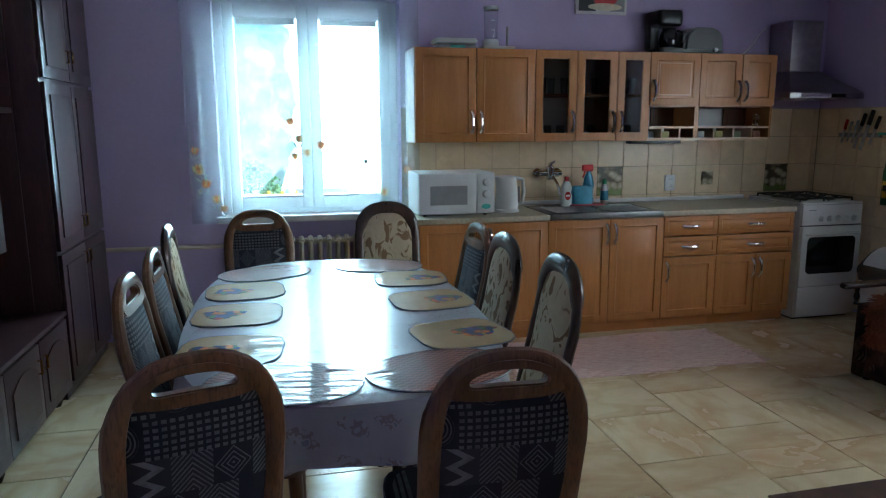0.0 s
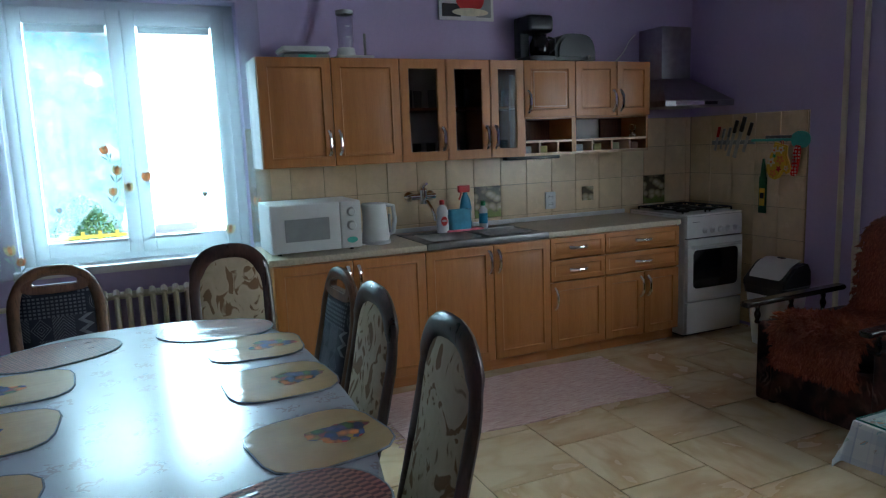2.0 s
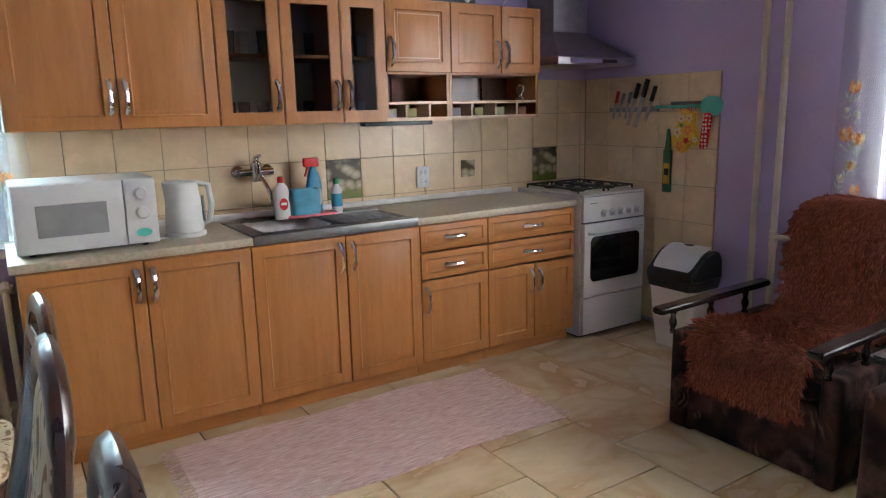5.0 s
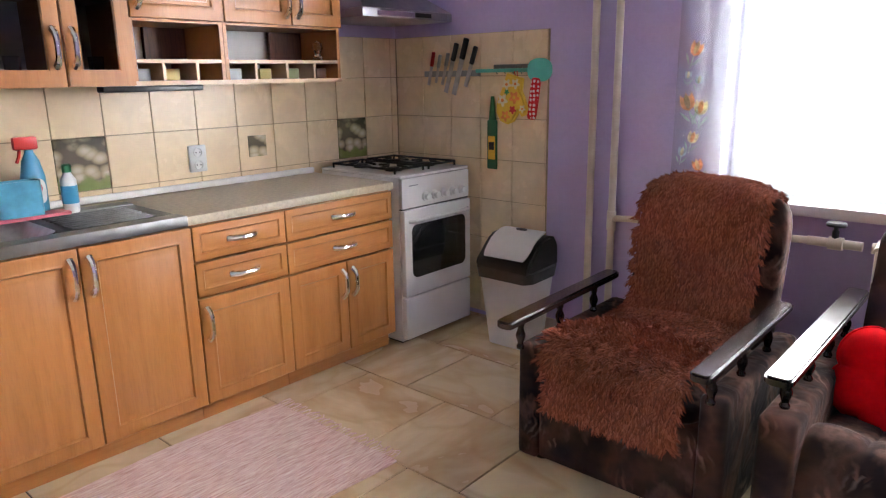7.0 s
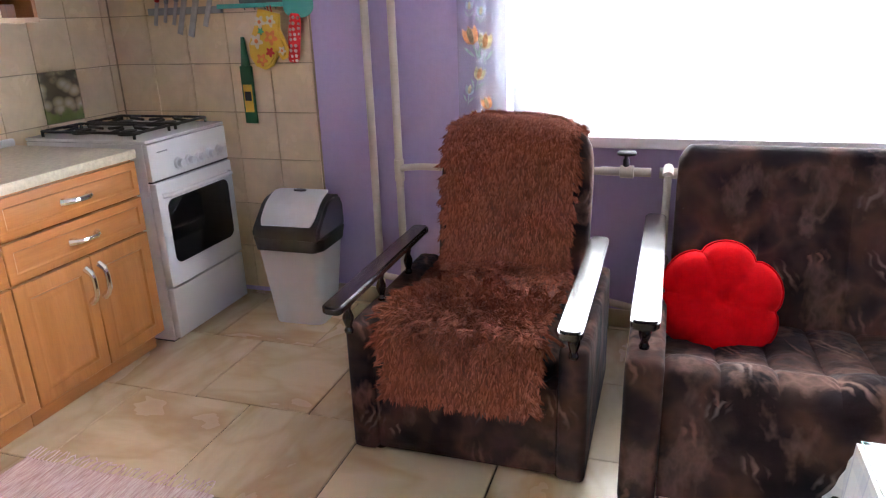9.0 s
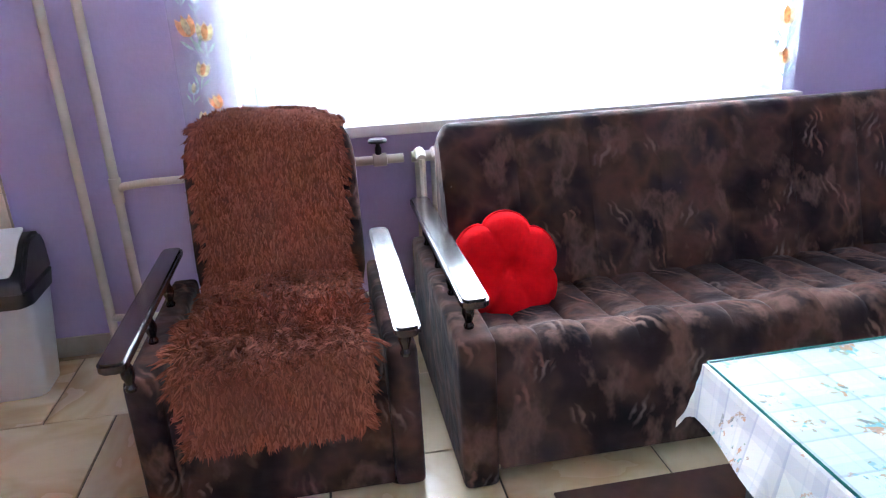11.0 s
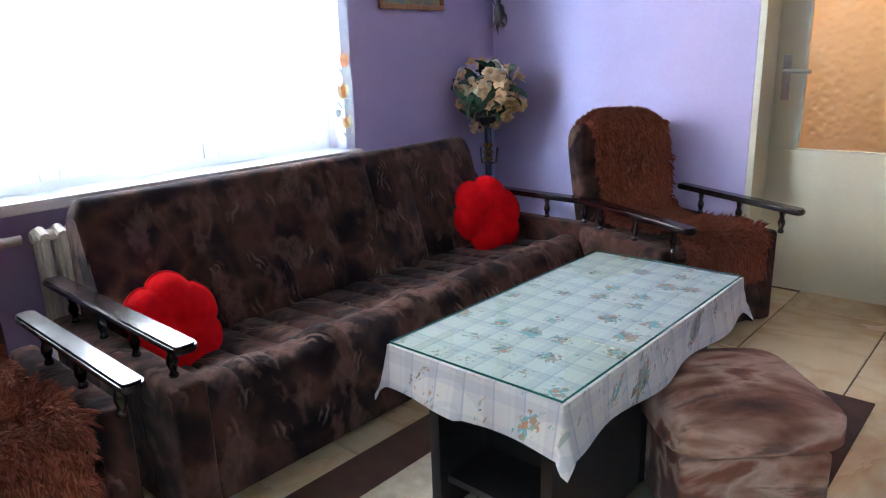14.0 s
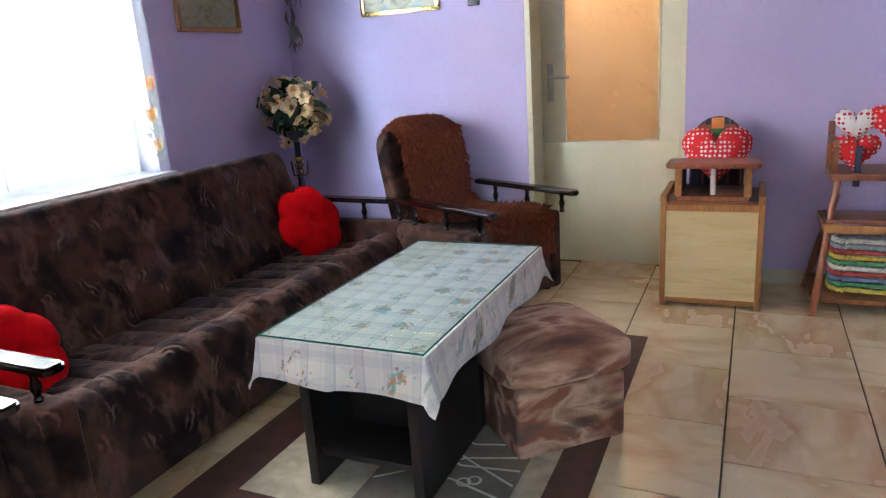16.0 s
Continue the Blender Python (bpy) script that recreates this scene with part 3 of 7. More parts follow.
def fur():
    m, nt, b = nodes_of("shaggy_brown_pile")
    g = nt.nodes.new("ShaderNodeNewGeometry")
    c = ramp(nt, g.outputs["Random Per Island"], [(0.0, (0.13, 0.034, 0.018)), (0.5, (0.2, 0.055, 0.029)), (1.0, (0.32, 0.1, 0.056))])
    c = mixc(nt, ramp(nt, noise_tex(nt, coords(nt), 6), [(0.35, (0.5, 0.5, 0.5)), (0.6, (0, 0, 0))]), c, (0.17, 0.045, 0.025))
    put(nt, c, b)
    b.inputs["Roughness"].default_value = 0.9
    b.inputs["Specular IOR Level"].default_value = 0.15
    return m


M["fur"] = fur()
M["fur_back"] = plain("throw_backing", (0.14, 0.036, 0.019), 0.95, 0, 0.2, 40, 0.5, 200)


def ragrug():
    m, nt, b = nodes_of("pink_rag_weave")
    v = coords(nt)
    w = noise_tex(nt, coords(nt, (9, 90, 1)), 1.6, 3, 0.6, 0.6)
    c = ramp(nt, w, [(0.3, (0.5, 0.3, 0.27)), (0.5, (0.66, 0.47, 0.43)), (0.68, (0.76, 0.63, 0.58))])
    put(nt, c, b)
    b.inputs["Roughness"].default_value = 0.95
    wv = nt.nodes.new("ShaderNodeTexWave")
    wv.inputs["Scale"].default_value, wv.inputs["Distortion"].default_value = 28, 3
    nt.links.new(coords(nt, (0.6, 1, 1), (0, 0, 1.2)), wv.inputs["Vector"])
    bump(nt, b, wv.outputs["Fac"], 0.35, 0.004)
    return m


M["ragrug"] = ragrug()


def carpet(name, col, rnd=0.25):
    return plain(name, col, 0.95, 0, rnd, 15, 0.5, 260)


M["c_brown"], M["c_beige"], M["c_olive"] = carpet("carpet_brown", (0.06, 0.022, 0.013)), carpet("carpet_beige", (0.36, 0.3, 0.21)), carpet("carpet_olive", (0.13, 0.105, 0.075))
M["c_white"] = carpet("carpet_white", (0.55, 0.52, 0.44))


def hearts():
    m, nt, b = nodes_of("red_cloth_white_print")
    v = coords(nt)
    vo = voro(nt, v, 46, 'F1', 0.25)
    c = mixc(nt, math_node(nt, 'LESS_THAN', vo.outputs["Distance"], 0.34), (0.62, 0.012, 0.016), (0.8, 0.75, 0.72))
    put(nt, c, b)
    b.inputs["Roughness"].default_value = 0.85
    bump(nt, b, noise_tex(nt, v, 200, 2), 0.2, 0.001)
    return m


def hearts_inverse():
    m, nt, b = nodes_of("white_cloth_red_print")
    v = coords(nt)
    vo = voro(nt, v, 46, 'F1', 0.25)
    put(nt, mixc(nt, math_node(nt, 'LESS_THAN', vo.outputs["Distance"], 0.36), (0.76, 0.7, 0.67), (0.55, 0.02, 0.03)), b)
    b.inputs["Roughness"].default_value = 0.85
    return m


M["hearts"], M["hearts2"] = hearts(), hearts_inverse()


def picture_mat(name, stops, scale):
    m, nt, b = nodes_of(name)
    put(nt, ramp(nt, noise_tex(nt, coords(nt, (1, 1, 1.6)), scale, 4, 0.6, 1.0), stops), b)
    b.inputs["Roughness"].default_value = 0.35
    return m


M["scene1"] = picture_mat("landscape_print", [(0.3, (0.08, 0.09, 0.05)), (0.5, (0.3, 0.25, 0.13)), (0.65, (0.16, 0.2, 0.18))], 9)
M["plaid"] = cloth_mat("dark_plaid", (0.03, 0.035, 0.06), (0.35, 0.12, 0.05), 0.06, ((0.03, 0.035, 0.06), (0.05, 0.06, 0.1), (0.03, 0.035, 0.06), (0.2, 0.1, 0.04)), 6, 0.8, 0.0)
M["mat_beige"] = film_mat("beige_placemat", (0.46, 0.285, 0.11), (0.52, 0.34, 0.14))
M["film_edge"] = plain("clear_film_edge", (0.3, 0.31, 0.33), 0.07)
M["fruit"] = fruit_mat()
M["mat_rust"] = film_mat("woven_rust_placemat", (0.09, 0.02, 0.012), (0.3, 0.1, 0.06), True)

# ---- building helpers ----
def box(x0, y0, z0, x1, y1, z1, bevel=0.0, seg=2, bm=None):
    """A block between two corners, edges rounded by bevel, added to bm."""
    b = bmesh.new()
    bmesh.ops.create_cube(b, size=1, matrix=Matrix.LocRotScale(((x0 + x1) / 2, (y0 + y1) / 2, (z0 + z1) / 2), None, (x1 - x0, y1 - y0, z1 - z0)))
    if bevel:
        bmesh.ops.bevel(b, geom=b.edges[:], offset=bevel, segments=seg, profile=0.6, affect='EDGES')
    return merge(bm, b) if bm else b


def merge(bm, other):
    me = bpy.data.meshes.new("tmp")
    other.to_mesh(me)
    other.free()
    bm.from_mesh(me)
    bpy.data.meshes.remove(me)
    return bm


def moved(bm, m):
    bmesh.ops.transform(bm, matrix=m, verts=bm.verts[:])
    return bm


def lathe(profile, seg=20, bm=None, m=None):
    """Turned shape from (radius, height) pairs."""
    b = bmesh.new()
    rings = []
    for r, z in profile:
        rings.append([b.verts.new((r * math.cos(2 * math.pi * k / seg), r * math.sin(2 * math.pi * k / seg), z)) for k in range(seg)])
    for a, c in zip(rings, rings[1:]):
        for k in range(seg):
            b.faces.new((a[k], a[(k + 1) % seg], c[(k + 1) % seg], c[k]))
    b.faces.new(rings[0][::-1])
    b.faces.new(rings[-1])
    if m is not None:
        moved(b, m)
    return merge(bm, b) if bm else b


def tube(points, r, seg=8, bm=None, flat=1.0):
    """A round bar along a line of points; flat squeezes its section."""
    b = bmesh.new()
    pts = [Vector(p) for p in points]
    rings = []
    side = None
    for i, p in enumerate(pts):
        d = (pts[min(i + 1, len(pts) - 1)] - pts[max(i - 1, 0)]).normalized()
        if side is None:
            side = d.cross(Vector((0, 0, 1)) if abs(d.z) < 0.9 else Vector((0, 1, 0))).normalized()
        side = (side - d * side.dot(d)).normalized()
        up = d.cross(side)
        rr = r[i] if isinstance(r, (list, tuple)) else r
        rings.append([b.verts.new(p + side * (rr * math.cos(2 * math.pi * k / seg)) + up * (rr * flat * math.sin(2 * math.pi * k / seg))) for k in range(seg)])
    for a, c in zip(rings, rings[1:]):
        for k in range(seg):
            b.faces.new((a[k], a[(k + 1) % seg], c[(k + 1) % seg], c[k]))
    b.faces.new(rings[0][::-1])
    b.faces.new(rings[-1])
    bmesh.ops.recalc_face_normals(b, faces=b.faces[:])
    return merge(bm, b) if bm else b


def slab(outline, z0, z1, bevel=0.0, hole=None, bm=None):
    """A flat piece of any outline (x, y), between two heights; hole: a second outline with as many points."""
    b = bmesh.new()
    n = len(outline)
    lo = [b.verts.new((x, y, z0)) for x, y in outline]
    hi = [b.verts.new((x, y, z1)) for x, y in outline]
    for k in range(n):
        b.faces.new((lo[k], lo[(k + 1) % n], hi[(k + 1) % n], hi[k]))
    if hole:
        hl = [b.verts.new((x, y, z0)) for x, y in hole]
        hh = [b.verts.new((x, y, z1)) for x, y in hole]
        for k in range(n):
            j = (k + 1) % n
            b.faces.new((hl[j], hl[k], hh[k], hh[j]))
            b.faces.new((hi[k], hi[j], hh[j], hh[k]))
            b.faces.new((lo[j], lo[k], hl[k], hl[j]))
    else:
        b.faces.new(hi)
        b.faces.new(lo[::-1])
    bmesh.ops.recalc_face_normals(b, faces=b.faces[:])
    if bevel:
        bmesh.ops.bevel(b, geom=[e for e in b.edges if abs(e.verts[0].co.z - e.verts[1].co.z) < 1e-6 and len(e.link_faces) == 2 and any(abs(f.normal.z) < 0.5 for f in e.link_faces)],
                        offset=bevel, segments=2, affect='EDGES')
    return merge(bm, b) if bm else b


def rounded(w, d, r, n=6):
    """Outline of a rectangle w by d with rounded corners."""
    out = []
    for cx, cy, a0 in ((w / 2 - r, d / 2 - r, 0), (-w / 2 + r, d / 2 - r, 90), (-w / 2 + r, -d / 2 + r, 180), (w / 2 - r, -d / 2 + r, 270)):
        for k in range(n + 1):
            a = radians(a0 + 90 * k / n)
            out.append((cx + r * math.cos(a), cy + r * math.sin(a)))
    return out


def superellipse(a, b, p, n=48):
    out = []
    for k in range(n):
        t = 2 * math.pi * k / n
        c, s = math.cos(t), math.sin(t)
        out.append((a * math.copysign(abs(c) ** (2 / p), c), b * math.copysign(abs(s) ** (2 / p), s)))
    return out


def smooth(ob, angle=40):
    me = ob.data
    me.shade_smooth()
    me.set_sharp_from_angle(angle=radians(angle))
    return ob


def mesh_of(name, bm, material):
    me = bpy.data.meshes.new(name)
    bm.to_mesh(me)
    bm.free()
    me.materials.append(material)
    me.shade_smooth()
    me.set_sharp_from_angle(angle=radians(38))
    return me


def part(name, bm, material, parent, label="", at=None):
    ob = new(name, mesh_of(name, bm, material))
    ob.parent = parent
    if at is not None:
        ob.matrix_basis = at
    return tagged(ob, label)


def thing(name, m, label, category, group=""):
    ob = new(name)
    ob.empty_display_size = 0.1
    ob.matrix_basis = m
    return tagged(ob, label, category, group)


def single(name, bm, material, m, label, category, group=""):
    ob = new(name, mesh_of(name, bm, material))
    ob.matrix_basis = m
    return tagged(ob, label, category, group)


def structure(name, bm, material, label="", at=None, category=""):
    ob = new(name, mesh_of(name, bm, material))
    if at is not None:
        ob.matrix_basis = at
    return tagged(ob, label, category or name.split("_")[0], "", "structure")


def sheet_mesh(nu, nv, fn, thick=0.0):
    """A grid surface from fn(u, v), optionally with a thickness."""
    b = bmesh.new()
    g = [[b.verts.new(fn(i / nu, j / nv)) for j in range(nv + 1)] for i in range(nu + 1)]
    for i in range(nu):
        for j in range(nv):
            b.faces.new((g[i][j], g[i + 1][j], g[i + 1][j + 1], g[i][j + 1]))
    if thick:
        b.normal_update()
        bmesh.ops.solidify(b, geom=b.faces[:], thickness=thick)
    return b


def pillow(w, d, h, n=10, p=2.6, crown=0.5):
    """A soft cushion block, w by d by h, bulging in the middle, base at z 0."""
    b = bmesh.new()
    bmesh.ops.create_cube(b, size=2)
    bmesh.ops.subdivide_edges(b, edges=b.edges[:], cuts=n - 1, use_grid_fill=True)
    for v in b.verts:
        x, y, z = v.co
        k = (abs(x) ** 6 + abs(y) ** 6 + abs(z) ** 6) ** (1 / 6)
        x, y, z = x / k, y / k, z / k
        bulge = crown * (1 - abs(x) ** 2.4) * (1 - abs(y) ** 2.4)
        v.co = (x * w / 2, y * d / 2, (z * (1 - crown + bulge) + 1) * h / 2)
    return b


def quad(a, b, c, d):
    """One thin pane through four corners."""
    bm = bmesh.new()
    bm.faces.new([bm.verts.new(p) for p in (a, b, c, d)])
    return bm

# ---- shell of the room ----
WEST, EAST, SOUTH, NORTH, TOP = -1.45, 4.4, -0.30, 5.0, 2.75
T = 0.32
WIN_N = (-0.15, 1.05, 0.80, 2.22)     # x0, x1, z0, z1 of the north window's opening
WIN_E = (0.95, 3.12, 0.80, 2.30)      # y0, y1, z0, z1 of the east window's opening
DOOR = (1.93, 2.80, 2.06)             # x0, x1, height of the doorway

bm = box(WEST - T, NORTH, 0, WIN_N[0], NORTH + T, TOP)
box(WIN_N[1], NORTH, 0, EAST + T, NORTH + T, TOP, bm=bm)
box(WIN_N[0], NORTH, 0, WIN_N[1], NORTH + T, WIN_N[2], bm=bm)
box(WIN_N[0], NORTH, WIN_N[3], WIN_N[1], NORTH + T, TOP, bm=bm)
wall_n = structure("wall_north", bm, M["wall"], "lilac painted plaster wall behind the kitchen units")
bm = box(EAST, SOUTH - T, 0, EAST + T, WIN_E[0], TOP)
box(EAST, WIN_E[1], 0, EAST + T, NORTH, TOP, bm=bm)
box(EAST, WIN_E[0], 0, EAST + T, WIN_E[1], WIN_E[2], bm=bm)
box(EAST, WIN_E[0], WIN_E[3], EAST + T, WIN_E[1], TOP, bm=bm)
wall_e = structure("wall_east", bm, M["wall"], "lilac painted plaster wall with a wide window")
bm = box(WEST - T, SOUTH - T, 0, DOOR[0], SOUTH, TOP)
box(DOOR[1], SOUTH - T, 0, EAST, SOUTH, TOP, bm=bm)
box(DOOR[0], SOUTH - T, DOOR[2], DOOR[1], SOUTH, TOP, bm=bm)
structure("wall_south", bm, M["wall"], "lilac painted plaster wall with a doorway")
structure("wall_west", box(WEST - T, SOUTH, 0, WEST, NORTH, TOP), M["wall"], "lilac painted plaster wall behind the wall unit")
structure("ceiling", box(WEST - T, SOUTH - T, TOP, EAST + T, NORTH + T, TOP + 0.2), M["ceil"], "plain white ceiling")
floor = structure("floor", box(WEST - T, SOUTH - T - 1.3, -0.2, EAST + T, NORTH + T, -0.006), M["grout"], "beige stone-look tiled floor with dark joints")

# hall behind the glazed door
bm = box(DOOR[0] - 0.7, SOUTH - T - 1.4, 0, DOOR[1] + 0.7, SOUTH - T - 1.3, TOP)
box(DOOR[0] - 0.8, SOUTH - T - 1.4, 0, DOOR[0] - 0.7, SOUTH - T, TOP, bm=bm)
box(DOOR[1] + 0.7, SOUTH - T - 1.4, 0, DOOR[1] + 0.8, SOUTH - T, TOP, bm=bm)
structure("wall_hall", bm, M["paper"], "plain warm wall of the hall past the door")
structure("ceiling_hall", box(DOOR[0] - 0.8, SOUTH - T - 1.4, TOP, DOOR[1] + 0.8, SOUTH - T, TOP + 0.1), M["ceil"], "plain ceiling of the hall")
# unseen point light added in the hall to brighten the door's glass
hall_fill_light = new("hall_fill_light", bpy.data.lights.new("hall_fill_light", 'POINT'))
hall_fill_light.data.energy, hall_fill_light.data.color, hall_fill_light.data.shadow_soft_size = 95, (1.0, 0.74, 0.46), 0.3
hall_fill_light.location = (2.7, -1.2, 2.5)

# skirting
bm = box(-1.4, SOUTH, 0, DOOR[0] - 0.005, SOUTH + 0.012, 0.08, 0.003)
box(DOOR[1] + 0.005, SOUTH, 0, EAST, SOUTH + 0.012, 0.08, 0.003, bm=bm)
box(EAST - 0.012, SOUTH + 0.013, 0, EAST, 3.955, 0.08, 0.003, bm=bm)
box(-0.8, NORTH - 0.012, 0, 1.02, NORTH, 0.08, 0.003, bm=bm)
structure("baseboard", bm, M["skirt"], "beige ceramic skirting tiles along the walls")

# outdoors
structure("ground", box(-60, -60, -0.6, 60, 60, -0.4), M["paving"], "pale paved ground outside the house")
structure("backdrop_east", box(9.0, -40, -0.39, 9.1, 9.95, 8), M["sky_e"], "overexposed bright sky and distance")
structure("backdrop_north", box(-40, 10.0, -0.39, 9.1, 10.1, 8), M["sky_n"], "overexposed bright sky and distance")


def window_frame(ob, w, h, sashes, depth=0.07):
    """Frame, sashes and panes in the opening; local x along the wall, y outwards, z up from the sill."""
    fw = 0.055
    bm = box(0, 0, 0, fw, depth, h, 0.006)
    box(w - fw, 0, 0, w, depth, h, 0.006, bm=bm)
    box(fw, 0, 0, w - fw, depth, fw, 0.006, bm=bm)
    box(fw, 0, h - fw, w - fw, depth, h, 0.006, bm=bm)
    part("window_frame", bm, M["pvc"], ob)
    sw = (w - 2 * fw) / sashes
    for k in range(1, sashes):
        part("mullion", box(fw + k * sw - 0.014, depth - 0.018, fw, fw + k * sw + 0.014, depth, h - fw, 0.003), M["pvc"], ob)
    for k in range(sashes):
        x0 = fw + k * sw
        s = 0.072
        bm = box(x0 + 0.002, -0.018, fw - 0.012, x0 + s, depth - 0.02, h - fw + 0.012, 0.008)
        box(x0 + sw - s, -0.018, fw - 0.012, x0 + sw - 0.002, depth - 0.02, h - fw + 0.012, 0.008, bm=bm)
        box(x0 + s, -0.018, fw - 0.012, x0 + sw - s, depth - 0.02, fw + s, 0.008, bm=bm)
        box(x0 + s, -0.018, h - fw - s, x0 + sw - s, depth - 0.02, h - fw + 0.012, 0.008, bm=bm)
        sash = part("sash", bm, M["pvc"], ob)
        p = part("pane", quad((x0 + s - 0.005, 0.015, fw + s - 0.005), (x0 + sw - s + 0.005, 0.015, fw + s - 0.005), (x0 + sw - s + 0.005, 0.015, h - fw - s + 0.005), (x0 + s - 0.005, 0.015, h - fw - s + 0.005)), M["pane"], sash)
        p.visible_shadow = False
        part("blind_slats", box(x0 + s + 0.01, 0.004, h - fw - s - 0.04, x0 + sw - s - 0.01, 0.011, h - fw - s), M["grey"], sash, "raised grey slatted blind")
    part("window_handle", tube([(w / 2 - 0.02, -0.02, h * 0.45), (w / 2 - 0.02, -0.055, h * 0.45), (w / 2 - 0.02, -0.055, h * 0.45 - 0.11)], 0.009), M["pvc"], ob)


def opening(name, m, label):
    ob = new(name)
    ob.matrix_basis = m
    return tagged(ob, label, "window", "", "structure")


w1 = opening("window_1", pose(WIN_N[0], NORTH + 0.13, WIN_N[2]), "white two-sash plastic window with raised blinds")
window_frame(w1, WIN_N[1] - WIN_N[0], WIN_N[3] - WIN_N[2], 2)
part("window_sill", box(-0.03, -0.2, -0.035, WIN_N[1] - WIN_N[0] + 0.1, -0.001, 0.008, 0.006), M["sill"], w1)
w2 = opening("window_2", pose(EAST + 0.13, WIN_E[1], WIN_E[2], 0, 0, -90), "wide white three-sash plastic window, brightly backlit")
window_frame(w2, WIN_E[1] - WIN_E[0], WIN_E[3] - WIN_E[2], 3)
part("window_sill", box(-0.05, -0.2, -0.035, WIN_E[1] - WIN_E[0] + 0.05, -0.001, 0.008, 0.006), M["sill"], w2)

# door
d1 = opening("door_1", pose(DOOR[0], SOUTH - 0.2, 0), "cream painted door with a hammered amber glass pane")
d1["category"] = "door"
dw = DOOR[1] - DOOR[0]
LEAF0, LEAF1 = 0.03, dw - 0.035
bm = box(LEAF0, -0.04, 0.008, LEAF1, 0, 0.74, 0.003)
box(LEAF0, -0.04, 0.74, 0.15, 0, 1.98, 0.003, bm=bm)
box(LEAF1 - 0.135, -0.04, 0.74, LEAF1, 0, 1.98, 0.003, bm=bm)
box(0.15, -0.04, 1.86, LEAF1 - 0.135, 0, 1.98, 0.003, bm=bm)
leaf = part("leaf", bm, M["cream"], d1)
part("glass_pane", box(0.15, -0.024, 0.74, LEAF1 - 0.135, -0.016, 1.86), M["frosted"], leaf, "hammered amber glass pane")
bm = box(0.15, -0.012, 0.74, LEAF1 - 0.135, 0.006, 0.752, 0.003)
box(0.15, -0.012, 0.752, 0.162, 0.006, 1.86, 0.003, bm=bm)
box(LEAF1 - 0.147, -0.012, 0.752, LEAF1 - 0.135, 0.006, 1.86, 0.003, bm=bm)
part("glazing_bead", bm, M["cream"], leaf)
bm = box(0.0, -0.11, 0, 0.028, 0.198, 2.02, 0.003)
box(dw - 0.033, -0.11, 0, dw, 0.198, 2.02, 0.003, bm=bm)
box(0, -0.11, 2.0, dw, 0.198, 2.055, 0.003, bm=bm)
part("door_frame", bm, M["cream"], d1)
HX = LEAF1 - 0.055
plate = part("lock_plate", box(HX - 0.02, 0.0, 0.99, HX + 0.02, 0.006, 1.21, 0.003), M["doorsteel"], leaf, "worn steel lock plate")
part("door_handle", tube([(HX, 0.004, 1.13), (HX, 0.05, 1.13), (HX - 0.03, 0.055, 1.13), (HX - 0.125, 0.05, 1.128)], 0.0095), M["doorsteel"], leaf)

# ---- kitchen ----
FRONT, UFRONT, CT = 4.42, 4.68, 0.825      # base fronts, wall unit fronts, worktop height


def panel_door(w, h, t=0.02, inner=None):
    """A door leaf with rounded frame and raised panel; local x along, z up, front towards -y. inner: leaves the middle open for glass."""
    f = 0.058 if inner else 0.046 if min(w, h) > 0.2 else 0.024
    g = 0.002
    if inner:
        bm = slab([(g, g), (w - g, g), (w - g, h - g), (g, h - g)], 0, t, 0.004, [(f, f), (w - f, f), (w - f, h - f), (f, h - f)])
        return moved(bm, pose(0, 0, 0, 90))
    bm = box(g, -t, g, w - g, 0, h - g)
    front = [q for q in bm.faces if q.normal.y < -0.9]
    s = 1.0 if min(w, h) > 0.2 else 0.6
    for width, depth in ((f * 0.9, 0.0), (0.004, 0.003 * s), (0.006 * s, 0.0), (0.005, -0.007 * s), (0.007 * s, 0.0), (0.018 * s, 0.007 * s)):
        bmesh.ops.inset_region(bm, faces=front, thickness=width, depth=depth, use_even_offset=True)
    rim = [e for e in bm.edges if all(abs(v.co.y + t) < 1e-5 for v in e.verts) and any(abs(v.co.x - c) < 1e-4 for v in e.verts for c in (g, w - g)) and any(abs(q.normal.y) < 0.1 for q in e.link_faces)]
    bmesh.ops.bevel(bm, geom=rim, offset=0.005, segments=3, profile=0.6, affect='EDGES')
    return bm


def bow_handle(length=0.125, upright=True):
    pts = []
    for k in range(9):
        u = k / 8 - 0.5
        bow = 0.03 * (1 - (2 * u) ** 4) + 0.002
        pts.append((0, -bow, u * length) if upright else (u * length, -bow, 0))
    r = [0.014, 0.0115, 0.01, 0.0095, 0.0095, 0.0095, 0.01, 0.0115, 0.014]
    return tube(pts, r, 8)


HANDLE_V, HANDLE_H = mesh_of("handle", bow_handle(), M["chrome"]), mesh_of("handle", bow_handle(0.12, False), M["chrome"])


def handle_on(door, x, z, upright=True):
    h = new("handle", HANDLE_V if upright else HANDLE_H)
    h.parent = door
    h.matrix_basis = pose(x, -0.019, z)
    return tagged(h, "curved chrome bow handle")


